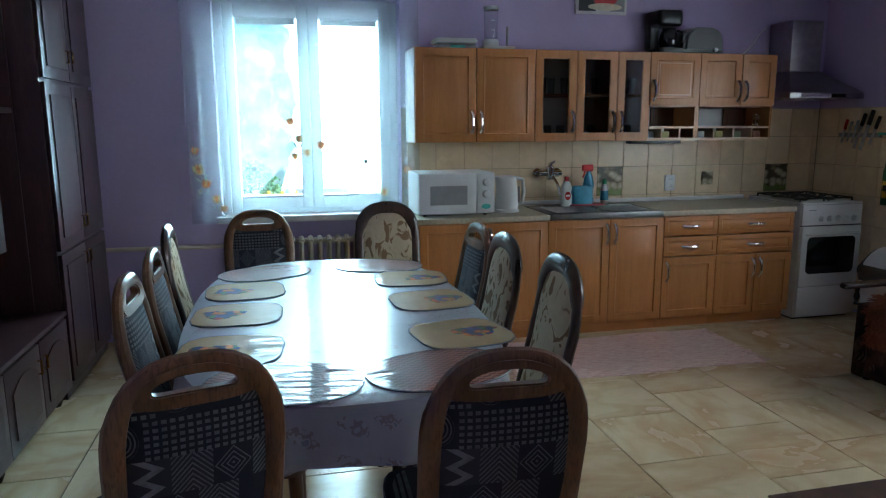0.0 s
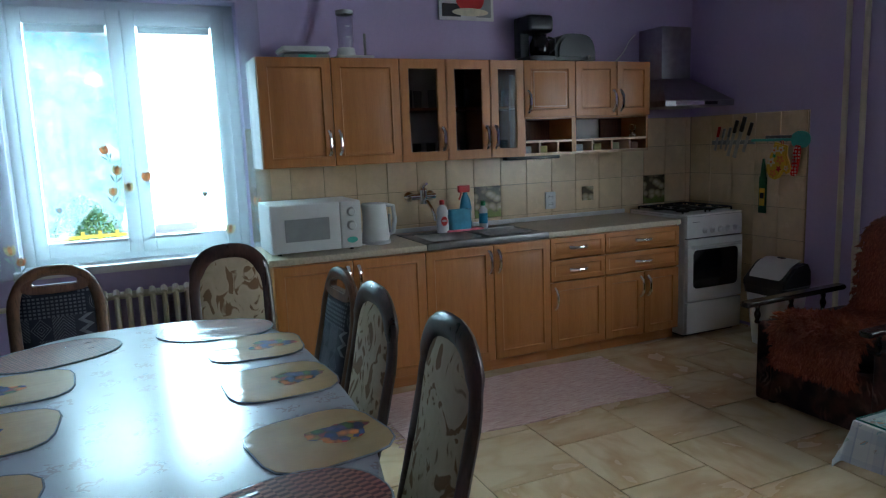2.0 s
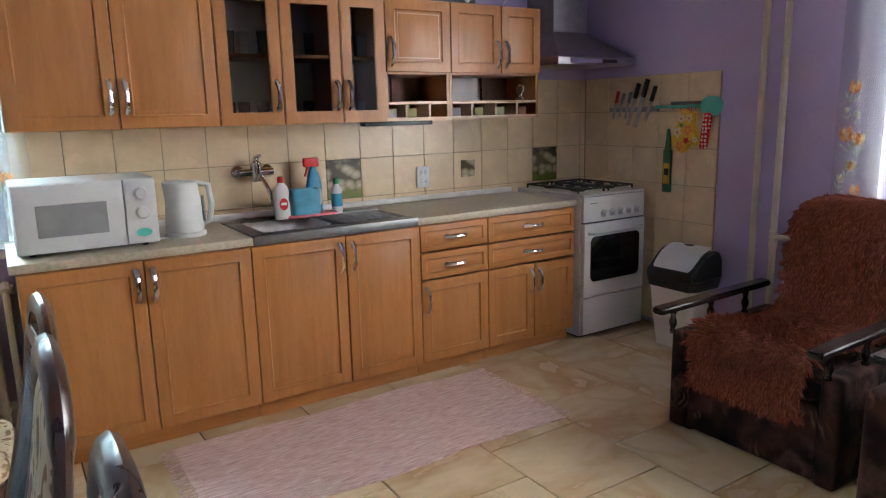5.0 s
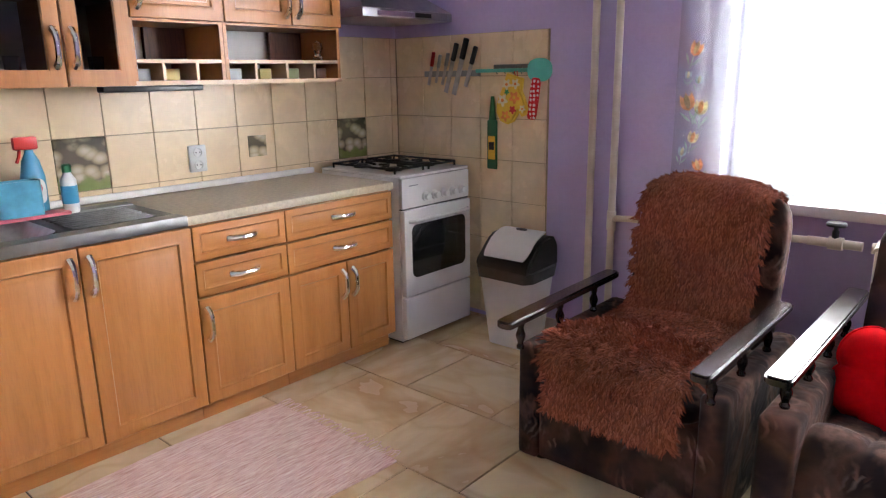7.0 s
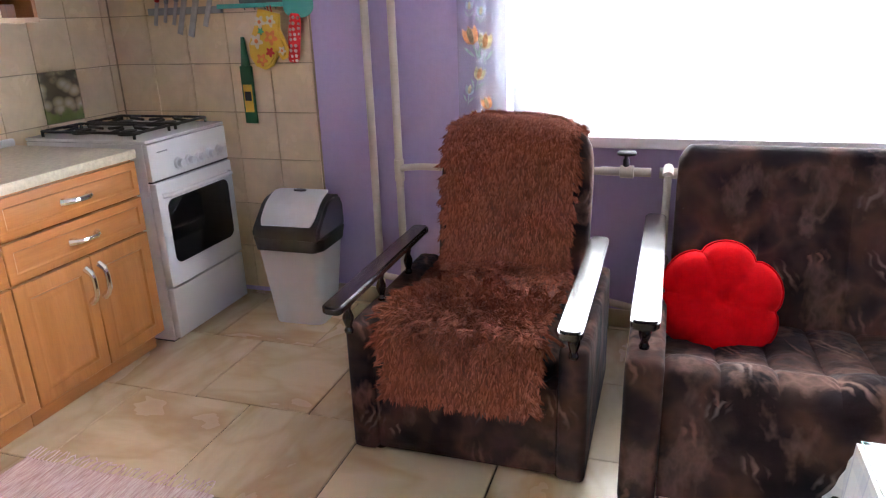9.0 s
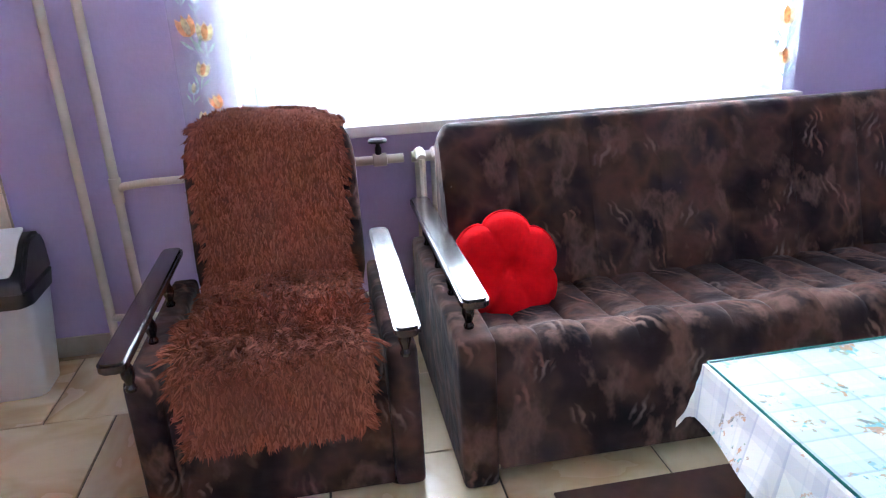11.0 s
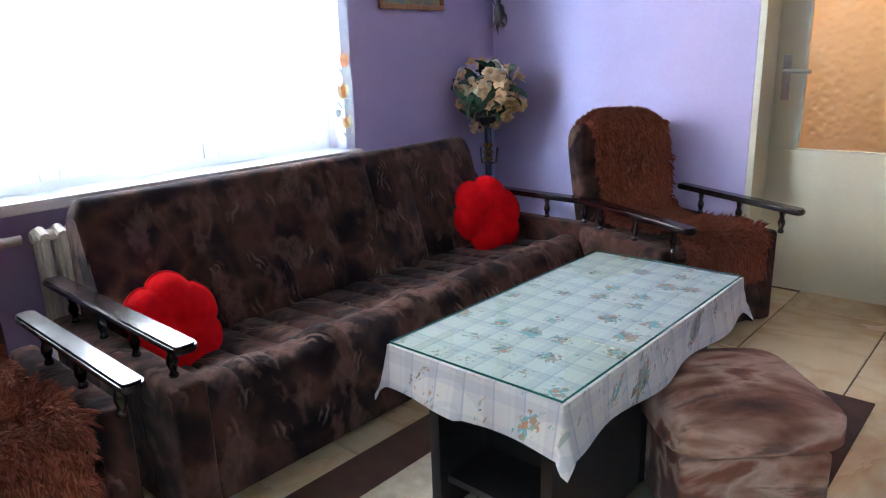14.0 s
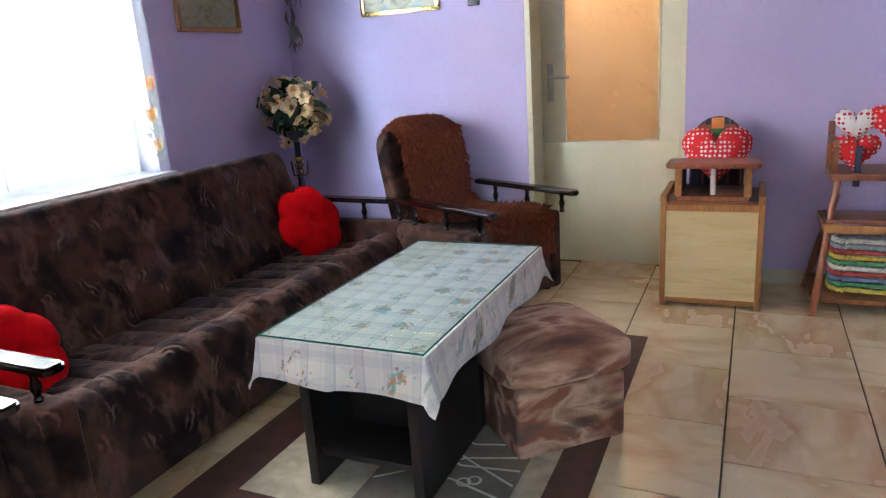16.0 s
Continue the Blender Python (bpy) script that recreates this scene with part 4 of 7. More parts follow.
def base_unit(x0, x1, doors, drawers, label):
    """A floor cabinet. doors: (from, to, handle side); drawers: (z0, z1) over the whole width."""
    w = x1 - x0
    u = thing("base_cabinet", pose(x0, FRONT, 0), label, "kitchen cabinet", "base kitchen cabinets")
    bm = box(0.001, 0.001, 0.075, 0.017, 0.57, CT - 0.037)
    box(w - 0.017, 0.001, 0.075, w - 0.001, 0.57, CT - 0.037, bm=bm)
    box(0.017, 0.001, 0.075, w - 0.017, 0.57, 0.093, bm=bm)
    box(0.017, 0.55, 0.093, w - 0.017, 0.57, CT - 0.037, bm=bm)
    box(0.017, 0.001, CT - 0.06, w - 0.017, 0.05, CT - 0.037, bm=bm)
    part("body", bm, M["alder"], u)
    part("plinth", box(0.001, 0.035, 0.0, w - 0.001, 0.05, 0.074, 0.002), M["alder_h"], u)
    for a, b, side, top in doors:
        d = part("door", panel_door(b - a, top - 0.08), M["alder"], u, at=pose(a - x0, -0.001, 0.08))
        handle_on(d, 0.03 if side == 'l' else b - a - 0.03, top - 0.08 - 0.1)
    for a, b, z0, z1 in drawers:
        d = part("drawer_front", panel_door(b - a, z1 - z0), M["alder_h"], u, at=pose(a - x0, -0.001, z0))
        handle_on(d, (b - a) / 2, (z1 - z0) / 2, False)
    return u


DT = CT - 0.04
base_unit(1.05, 1.90, [(1.05, 1.475, 'r', DT), (1.475, 1.90, 'l', DT)], [], "alder-coloured kitchen floor cabinet with two closed doors")
base_unit(1.90, 2.73, [(1.90, 2.335, 'r', DT), (2.335, 2.73, 'l', DT)], [], "alder-coloured sink cabinet with two closed doors")
base_unit(2.73, 3.14, [(2.73, 3.14, 'l', 0.505)], [(2.73, 3.14, 0.51, 0.645), (2.73, 3.14, 0.65, DT)], "alder-coloured floor cabinet with two drawers over a door")
base_unit(3.14, 3.75, [(3.14, 3.455, 'r', 0.505), (3.455, 3.75, 'l', 0.505)], [(3.14, 3.75, 0.51, 0.645), (3.14, 3.75, 0.65, DT)], "wide alder-coloured floor cabinet with two drawers and two doors")


def wall_unit(x0, x1, z0, z1, label):
    w, h = x1 - x0, z1 - z0
    u = thing("wall_cabinet", pose(x0, UFRONT, z0), label, "kitchen cabinet", "wall kitchen cabinets")
    bm = box(0.001, 0.001, 0, 0.017, NORTH - UFRONT - 0.012, h)
    box(w - 0.017, 0.001, 0, w - 0.001, NORTH - UFRONT - 0.012, h, bm=bm)
    box(0.017, 0.001, 0, w - 0.017, NORTH - UFRONT - 0.012, 0.017, bm=bm)
    box(0.017, 0.001, h - 0.017, w - 0.017, NORTH - UFRONT - 0.012, h, bm=bm)
    part("body", bm, M["alder_h"], u)
    part("back_panel", box(0.017, NORTH - UFRONT - 0.02, 0.017, w - 0.017, NORTH - UFRONT - 0.012, h - 0.017), M["white"], u, "pale back panel")
    return u


UZ0, UZ1 = 1.285, 1.882
u = wall_unit(1.085, 1.89, UZ0, UZ1, "alder-coloured wall cabinet with two closed doors")
for a, b, side in ((0, 0.403, 'r'), (0.403, 0.805, 'l')):
    d = part("door", panel_door(b - a, UZ1 - UZ0), M["alder"], u, at=pose(a, -0.001, 0))
    handle_on(d, 0.03 if side == 'l' else b - a - 0.03, 0.13)
part("side_panel", box(-0.003, 0, 0, 0, 0.3, UZ1 - UZ0), M["sill"], u, "whitish cabinet side")


def glass_unit(x0, x1, doors, label):
    u = wall_unit(x0, x1, UZ0, UZ1, label)
    h = UZ1 - UZ0
    part("shelf", box(0.018, 0.02, 0.3, x1 - x0 - 0.018, 0.28, 0.316), M["alder_h"], u)
    for a, b, side in doors:
        d = part("door", panel_door(b - a, h, inner=True), M["alder"], u, at=pose(a - x0, -0.001, 0))
        part("glass_pane", quad((0.056, -0.009, 0.056), (b - a - 0.056, -0.009, 0.056), (b - a - 0.056, -0.009, h - 0.056), (0.056, -0.009, h - 0.056)), M["cabglass"], d, "smoked glass pane")
        handle_on(d, 0.03 if side == 'l' else b - a - 0.03, 0.13)
    return u


glass_unit(1.89, 2.48, ((1.89, 2.185, 'r'), (2.185, 2.48, 'r')), "alder-coloured wall cabinet with two smoked glass doors")
glass_unit(2.48, 2.72, ((2.48, 2.72, 'l'),), "narrow alder-coloured wall cabinet with a smoked glass door")


def shelf_unit(x0, x1, doors, dividers, label):
    u = wall_unit(x0, x1, UZ0, UZ1, label)
    w = x1 - x0
    part("shelf", box(0.018, 0.0, 0.232, w - 0.018, 0.295, 0.248), M["alder_h"], u)
    bm = box(0.018, 0.0, 0.083, w - 0.018, 0.295, 0.097)
    for x in dividers:
        box(x - x0 - 0.006, 0.0, 0.018, x - x0 + 0.006, 0.2, 0.083, bm=bm)
    part("pigeon_hole_rack", bm, M["beech_reflection"], u, "small open pale pigeon holes")
    part("front_edge", box(0.0, -0.003, 0.0, w, 0.0, 0.017), M["beech_reflection"], u, "pale front edge")
    part("side_lining", box(w - 0.2, 0.27, 0.098, w - 0.018, 0.29, 0.231), M["alder_in"], u)
    for a, b, side, mat_in in doors:
        d = part("door", panel_door(b - a, UZ1 - UZ0 - 0.24), M["alder"], u, at=pose(a - x0, -0.001, 0.24))
        if mat_in:
            # pale piece that paints the reflection on the door's panel
            part("reflection_panel", box(0.07, -0.0195, 0.07, b - a - 0.07, -0.016, UZ1 - UZ0 - 0.31, 0.001), mat_in, d, "reflection on the door, put in as a pale piece")
        handle_on(d, 0.03 if side == 'l' else b - a - 0.03, 0.1)
    return u


shelf_unit(2.72, 3.105, ((2.72, 3.105, 'l', M["beech_reflection"]),), (2.84, 2.98), "alder-coloured wall cabinet with a pale reflection on its door over open pigeon holes")
shelf_unit(3.105, 3.715, ((3.105, 3.435, 'r', None), (3.435, 3.715, 'l', None)), (3.25, 3.41, 3.56), "alder-coloured wall cabinet with two doors over open pigeon holes")
single("strip_light", box(0, 0, 0, 0.4, 0.06, 0.022, 0.005), M["black"], pose(2.62, 4.72, UZ0 - 0.0225), "slim dark lamp strip under the wall cabinet", "lamp")

# worktop, with the sink let in
SX0, SX1 = 1.915, 2.72
wk = thing("worktop", pose(1.03, 4.40, CT - 0.036), "beige laminate kitchen worktop over the floor cabinets", "worktop")
part("board", box(0, 0, 0, SX0 - 1.03, NORTH - 4.411, 0.036, 0.008), M["counter"], wk)
part("board", box(SX1 - 1.03, 0, 0, 2.735, NORTH - 4.411, 0.036, 0.008), M["counter"], wk)
part("back_board", box(SX0 - 1.03, 0.50, 0, SX1 - 1.03, NORTH - 4.411, 0.035, 0.002), M["counter"], wk)
single("splash_strip", box(0, 0, 0, 2.7, 0.022, 0.03, 0.008), M["sill"], pose(1.05, NORTH - 0.033, CT), "pale strip between the worktop and the wall tiles", "strip")

sink = thing("sink", pose(SX0, 4.395, CT - 0.036), "stainless steel sink with a drainer let into the worktop", "sink")
W, D, H = SX1 - SX0, 0.505, 0.04
bx0, bx1, by0, by1, bz = 0.07, 0.40, 0.08, 0.42, -0.13
bm = box(0, 0, 0, W, by0, H, 0.004)
box(0, by1, 0, W, D, H, 0.004, bm=bm)
box(0, by0, 0, bx0, by1, H, 0.003, bm=bm)
part("rim", bm, M["steel"], sink)
part("drainer", box(bx1, by0, 0, W, by1, H - 0.004, 0.003), M["steel_shaded"], sink, "ribbed steel drainer")
bm = bmesh.new()
prev = None
for s, z in ((0.0, H), (0.012, H - 0.012), (0.025, 0.0), (0.04, bz + 0.03), (0.075, bz)):
    ring = [bm.verts.new((x + (bx0 + bx1) / 2, y + (by0 + by1) / 2, z)) for x, y in rounded(bx1 - bx0 - 2 * s + 0.01, by1 - by0 - 2 * s + 0.01, 0.06)]
    if prev:
        for k in range(len(ring)):
            bm.faces.new((prev[k], prev[(k + 1) % len(ring)], ring[(k + 1) % len(ring)], ring[k]))
    prev = ring
bm.faces.new(prev)
# lighter steel than the rim, so the bowl's brightness is in its colour
part("bowl", bm, M["doorsteel"], sink, "steel bowl, lightened in colour where it catches light")
for k in range(8):
    part("drainer_rib", box(0.45, 0.11 + k * 0.037, H - 0.006, W - 0.06, 0.122 + k * 0.037, H + 0.002, 0.004, 2), M["steel_shaded"], sink)

# wall tap
tap = thing("tap", pose(2.115, NORTH - 0.013, 1.055), "chrome wall-mounted mixer tap with a short spout", "tap")
for dx in (-0.075, 0.075):
    part("wall_rose", lathe([(0.033, 0), (0.033, 0.006), (0.02, 0.022), (0.013, 0.024), (0.013, 0.05)], 16, m=pose(dx, 0, 0, 90)), M["chrome"], tap)
part("mixer_body", tube([(-0.085, -0.055, 0), (0.085, -0.055, 0)], [0.021, 0.021], 14), M["chrome"], tap)
part("mixer_column", lathe([(0.026, -0.045), (0.029, -0.04), (0.029, 0.045), (0.02, 0.055)], 16, m=pose(0, -0.06, 0)), M["chrome"], tap)
part("lever", tube([(0, -0.055, 0.04), (0, -0.06, 0.062), (0, -0.085, 0.078), (0, -0.13, 0.085)], [0.02, 0.017, 0.011, 0.008], 10), M["chrome"], tap)
part("spout", tube([(0.01, -0.06, -0.01), (0.02, -0.09, -0.035), (0.03, -0.13, -0.075), (0.035, -0.155, -0.12), (0.035, -0.16, -0.15)], [0.013, 0.012, 0.011, 0.01, 0.011], 10), M["chrome"], tap)


def stove():
    s = thing("gas_cooker", pose(3.785, 4.372, 0), "white enamelled gas cooker with black pan grates", "cooker")
    W, D = 0.5, 0.585
    part("body", box(0.002, 0.02, 0.015, W - 0.002, D, 0.835, 0.004), M["enamel"], s)
    part("hob", box(0, 0.0, 0.836, W, D, 0.85, 0.006), M["enamel"], s)
    panel = part("control_panel", box(0.002, -0.004, 0.69, W - 0.002, 0.019, 0.834, 0.006), M["enamel"], s)
    for k in range(5):
        part("knob", lathe([(0.024, 0), (0.022, 0.01), (0.017, 0.012), (0.016, 0.03)], 16, m=pose(0.16 + 0.068 * k, -0.004, 0.735, 90)), M["white"], panel, "white knob")
    part("mark_bars", box(0.05, -0.0055, 0.795, 0.11, -0.004, 0.8), M["grey"], panel)
    part("vent_slot", box(0.004, 0.0, 0.683, W - 0.004, 0.019, 0.689), M["black"], s)
    d = part("oven_door", box(0.004, -0.014, 0.252, W - 0.004, 0.019, 0.682, 0.007), M["enamel"], s)
    part("oven_window", slab([(x + W / 2, y + 0.475) for x, y in rounded(0.4, 0.265, 0.035)], 0, 0.003), M["darkglass"], d, "dark oven glass", pose(0, -0.0145, 0, 90))
    part("oven_handle", tube([(0.03, -0.016, 0.63), (0.05, -0.04, 0.632), (0.25, -0.046, 0.634), (0.45, -0.04, 0.632), (0.47, -0.016, 0.63)], 0.01, 8), M["enamel"], d)
    part("drawer", box(0.004, -0.012, 0.03, W - 0.004, 0.019, 0.244, 0.006), M["enamel"], s)
    part("plinth", box(0.02, 0.04, 0.0, W - 0.02, D - 0.02, 0.02), M["black"], s)
    for gx in (0.13, 0.37):
        bm = bmesh.new()
        for k in range(2):
            tube([(gx - 0.1, 0.07 + k * 0.45, 0.872), (gx + 0.1, 0.07 + k * 0.45, 0.872)], 0.006, 6, bm=bm)
            tube([(gx - 0.1 + k * 0.2, 0.07, 0.872), (gx - 0.1 + k * 0.2, 0.52, 0.872)], 0.006, 6, bm=bm)
        for cy in (0.18, 0.41):
            for a in range(4):
                c, q = math.cos(a * math.pi / 2), math.sin(a * math.pi / 2)
                tube([(gx + c * 0.1, cy + q * 0.1, 0.872), (gx + c * 0.03, cy + q * 0.03, 0.878)], 0.006, 6, bm=bm)
        for dx in (-0.1, 0.1):
            for dy in (0.07, 0.52):
                tube([(gx + dx, dy, 0.85), (gx + dx, dy, 0.875)], 0.006, 6, bm=bm)
        part("pan_grate", bm, M["iron"], s, "black cast pan grate")
        for cy in (0.18, 0.41):
            part("burner", lathe([(0.045, 0.85), (0.045, 0.858), (0.03, 0.86), (0.03, 0.867), (0.0, 0.868)], 18, m=pose(gx, cy, 0)), M["iron"], s)
    return s


stove()

# cooker hood
hood = thing("cooker_hood", pose(3.74, NORTH - 0.002, 1.575), "stainless steel pyramid cooker hood with chimney", "cooker hood")
HW, HD = 0.62, 0.46
part("canopy_rim", box(0, -HD, 0, HW, 0, 0.04, 0.003), M["hoodsteel"], hood)
bm = bmesh.new()
lo = [bm.verts.new(p) for p in ((0.002, -HD + 0.002, 0.041), (HW - 0.002, -HD + 0.002, 0.041), (HW - 0.002, -0.001, 0.041), (0.002, -0.001, 0.041))]
hi = [bm.verts.new(p) for p in ((0.15, -0.25, 0.2), (0.42, -0.25, 0.2), (0.42, -0.001, 0.2), (0.15, -0.001, 0.2))]
for k in range(4):
    bm.faces.new((lo[k], lo[(k + 1) % 4], hi[(k + 1) % 4], hi[k]))
bm.faces.new(hi)
bm.faces.new(lo[::-1])
part("canopy", bm, M["hoodsteel"], hood)
part("chimney", box(0.155, -0.245, 0.2, 0.415, -0.002, 0.56, 0.003), M["hoodsteel"], hood)
part("light_strip", box(0.09, -HD - 0.003, 0.008, 0.34, -HD, 0.03), M["chrome"], hood, "bright steel trim strip")
part("button_strip", box(0.345, -HD - 0.003, 0.01, 0.46, -HD, 0.03), M["black"], hood, "black switch strip")

# ---- lounge: armchairs, sofa, coffee table ----
SPINDLE = [(0.012, 0), (0.014, 0.008), (0.009, 0.018), (0.016, 0.04), (0.016, 0.05), (0.009, 0.07), (0.013, 0.082), (0.012, 0.1)]


def arm_rest(owner, x, y0, y1, z, w=0.062, n=3, below=0.43):
    """Lacquered arm board on turned spindles; local y runs from front to back."""
    bm = slab([(a + x, b + (y0 + y1) / 2) for a, b in rounded(w, y1 - y0, 0.02)], z - 0.026, z, 0.006)
    for v in bm.verts:
        if v.co.y < y0 + 0.12:
            v.co.z -= 0.012 * (1 - (v.co.y - y0) / 0.12)
    arm = part("armrest", bm, M["lacquer"], owner, "glossy dark wooden armrest")
    k = (z - 0.03 - below) / 0.1
    for i in range(n):
        y = y0 + 0.1 + i * (y1 - y0 - 0.25) / (n - 1)
        part("spindle", lathe([(r, below + h * k) for r, h in SPINDLE], 12, m=pose(x, y, 0)), M["lacquer"], arm)


def tufts(fn, n, seed=3, each=6):
    """Clumps of tapered locks over a surface: fn(u, v) gives a place, a normal, the way the pile lies, a length and a spread."""
    rnd = random.Random(seed)
    vs, fs = [], []
    for _ in range(n):
        p, nrm, lie, length, spread = fn(rnd.random(), rnd.random())
        d = (nrm * (1.0 if spread > 0.4 else 0.32) + lie + Vector((rnd.gauss(0, spread), rnd.gauss(0, spread), rnd.gauss(0, spread)))).normalized()
        ln = length * (0.65 + rnd.random() * 0.7)
        tip = p + d * ln - nrm * (0.22 * ln)
        across = d.cross(nrm).normalized()
        along = nrm.cross(across)
        for _ in range(each):
            root = p + across * rnd.gauss(0, 0.005) + along * rnd.gauss(0, 0.005)
            end = tip + Vector((rnd.gauss(0, 0.0042), rnd.gauss(0, 0.0042), rnd.gauss(0, 0.0042)))
            mid = (root + end) * 0.5 + nrm * (0.12 * ln)
            side = across * (0.0016 + rnd.random() * 0.0012)
            up = nrm * 0.0022
            i = len(vs)
            vs += [root - side, root + side, root + up, mid + side * 0.9, mid - side * 0.9, end]
            fs += [(i, i + 1, i + 3, i + 4), (i + 1, i + 2, i + 3), (i + 2, i, i + 4), (i + 4, i + 3, i + 5), (i + 2, i + 4, i + 5), (i + 3, i + 2, i + 5)]
    me = bpy.data.meshes.new("shag")
    me.from_pydata(vs, [], fs)
    me.materials.append(M["fur"])
    return me


def cover_path(s):
    """Line of the throw over an armchair, from the top of the back (s 0) down to below the seat's front (s 1): y, z and normal."""
    pts = [(0.445, 0.76), (0.42, 0.895), (0.35, 0.905), (0.3, 0.82), (0.26, 0.64), (0.215, 0.48), (0.155, 0.43), (-0.1, 0.428), (-0.25, 0.447), (-0.345, 0.395), (-0.352, 0.24)]
    t = s * (len(pts) - 1)
    i = min(int(t), len(pts) - 2)
    f = t - i
    g = lambda k: Vector((0, *pts[max(0, min(len(pts) - 1, k))]))
    a, b, c, d = g(i - 1), g(i), g(i + 1), g(i + 2)
    p = 0.5 * ((2 * b) + (c - a) * f + (2 * a - 5 * b + 4 * c - d) * f * f + (3 * b - a - 3 * c + d) * f ** 3)
    tg = 0.5 * ((c - a) + 2 * (2 * a - 5 * b + 4 * c - d) * f + 3 * (3 * b - a - 3 * c + d) * f * f)
    n = Vector((0, tg.z, -tg.y)).normalized()
    return p, (-n if n.y > 0.2 and n.z < 0.3 and s > 0.2 else n)


def armchair(m, label):
    """Armchair: front towards -y, 0.70 wide."""
    c = thing("armchair", m, label, "armchair", "matching armchairs")
    part("base", box(-0.27, -0.325, 0.02, 0.27, 0.3, 0.3, 0.015), M["velvet"], c)
    for s in (-1, 1):
        bm = box(s * 0.31 - 0.04, -0.335, 0.012, s * 0.31 + 0.04, 0.33, 0.425, 0.022, 3)
        part("side_panel", bm, M["velvet"], c)
        arm_rest(c, s * 0.315, -0.47, 0.26, 0.555, below=0.424)
    part("seat_cushion", moved(pillow(0.54, 0.62, 0.15, 10), pose(0, -0.03, 0.26)), M["velvet"], c)
    bm = moved(pillow(0.54, 0.6, 0.13, 12, 2.6, 0.12), pose(0, 0.065, 0.3, 90))
    part("backrest", moved(bm, pose(0, 0.31, 0.3, -13)), M["velvet"], c)
    for sx in (-0.28, 0.28):
        for sy in (-0.28, 0.27):
            part("foot", lathe([(0.022, 0.0), (0.026, 0.02)], 10, m=pose(sx, sy, 0)), M["lacquer"], c)
    return c


def throw(m, seed, label):
    t = thing("throw", m, label, "throw", "shaggy armchair throws")

    def surf(u, v):
        s = 0.02 + 0.98 * v
        p, n = cover_path(s)
        q, _ = cover_path(min(1.0, s + 0.01))
        edge = 0.445 + 0.016 * math.sin(v * 23)
        at = Vector(((u - 0.5) * edge, p.y, p.z + 0.012 * math.sin(u * 5 + v * 9) * (1 if 0.55 < v < 0.85 else 0.3) - (0.05 * (2 * abs(u - 0.5)) ** 4 if v < 0.24 else 0.0))) + n * 0.018
        return at, n, (q - p).normalized()

    def pile(u, v):
        at, n, lie = surf(u, v)
        rim = abs(u - 0.5) > 0.46
        long_ = 0.66 < v < 0.9
        return at, n, lie + (Vector((math.copysign(0.8, u - 0.5), 0, 0)) if rim else Vector()), 0.048 if long_ else 0.03, 0.5 if long_ else (0.3 if rim else 0.17)
    def under(u, v):
        at, n, _ = surf(0.02 + 0.96 * u, 0.01 + 0.98 * v)
        return at - n * 0.012
    part("backing", sheet_mesh(8, 40, under, 0.008), M["fur_back"], t)
    ob = new("shag", tufts(pile, 8500, seed))
    ob.parent = t
    ob["kind"] = "stuff"
    tagged(ob, "shaggy brown locks")
    return t


P1, P2 = pose(3.64, 3.005, 0, 0, 0, -90), pose(2.98, 0.19, 0, 0, 0, -113) @ Matrix.Diagonal((1.0, 1.0, 1.04, 1.0))
armchair(P1, "mottled brown velvet armchair with dark wooden arms under a shaggy throw")
throw(P1, 3, "shaggy reddish-brown throw draped over an armchair")
armchair(P2, "mottled brown velvet armchair with dark wooden arms beside the door")
throw(P2, 4, "shaggy reddish-brown throw draped over the armchair beside the door")

# sofa, front towards -x
sofa = thing("sofa", pose(3.70, 1.445, 0, 0, 0, -90), "mottled dark brown velvet sofa bed with wooden arms", "sofa")
SL = 1.02                 # half of the seat's length
part("base", box(-SL, -0.40, 0.035, SL, 0.36, 0.24, 0.012), M["velvet"], sofa)
for s in (-1, 1):
    part("side_panel", box(s * (SL + 0.05) - 0.048, -0.455, 0.012, s * (SL + 0.05) + 0.048, 0.40, 0.445, 0.025, 3), M["velvet"], sofa)
    arm_rest(sofa, s * (SL + 0.055), -0.47, 0.44, 0.575, 0.07, 4, 0.444)


def seat_surface(u, v):
    y = -0.44 + 0.72 * v
    z = 0.355 - 0.05 * v
    roll = max(0.0, 1 - v / 0.16)
    z += -0.30 * roll ** 3 + (0.045 + 0.008 * math.sin(u * 31) + 0.006 * math.sin(u * 57 + 1)) * math.exp(-((v - 0.19) / 0.1) ** 2)
    y -= 0.02 * math.sin(math.pi * min(1, v / 0.2)) if v < 0.2 else 0
    x = (u - 0.5) * 2 * SL
    groove = abs(math.sin(math.pi * u * 15)) ** 0.35
    z += (0.013 * groove - 0.01) * min(1.0, v / 0.12)
    return (x, y, z)


bm = sheet_mesh(180, 30, seat_surface)
part("seat", bm, M["velvet"], sofa)


def back_surface(u, v):
    x = (u - 0.5) * 2 * (SL - 0.005)
    a = v * 3.0
    groove = abs(math.sin(math.pi * u * 8)) ** 0.4
    if a < 2.2:
        f = a / 2.2
        y, z = 0.14 + 0.16 * f, 0.27 + 0.52 * f
        y -= 0.014 * groove
    elif a < 2.7:
        g = (a - 2.2) / 0.5 * math.pi
        y, z = 0.35 - 0.05 * math.cos(g), 0.79 + 0.05 * math.sin(g)
    else:
        f = (a - 2.7) / 0.3
        y, z = 0.40 + 0.01 * f, 0.79 - 0.74 * f
    edge = min(1.0, min(u, 1 - u) / 0.02)
    z -= (1 - edge) ** 2 * 0.05 if a > 1.6 else 0
    return (x, y, z)


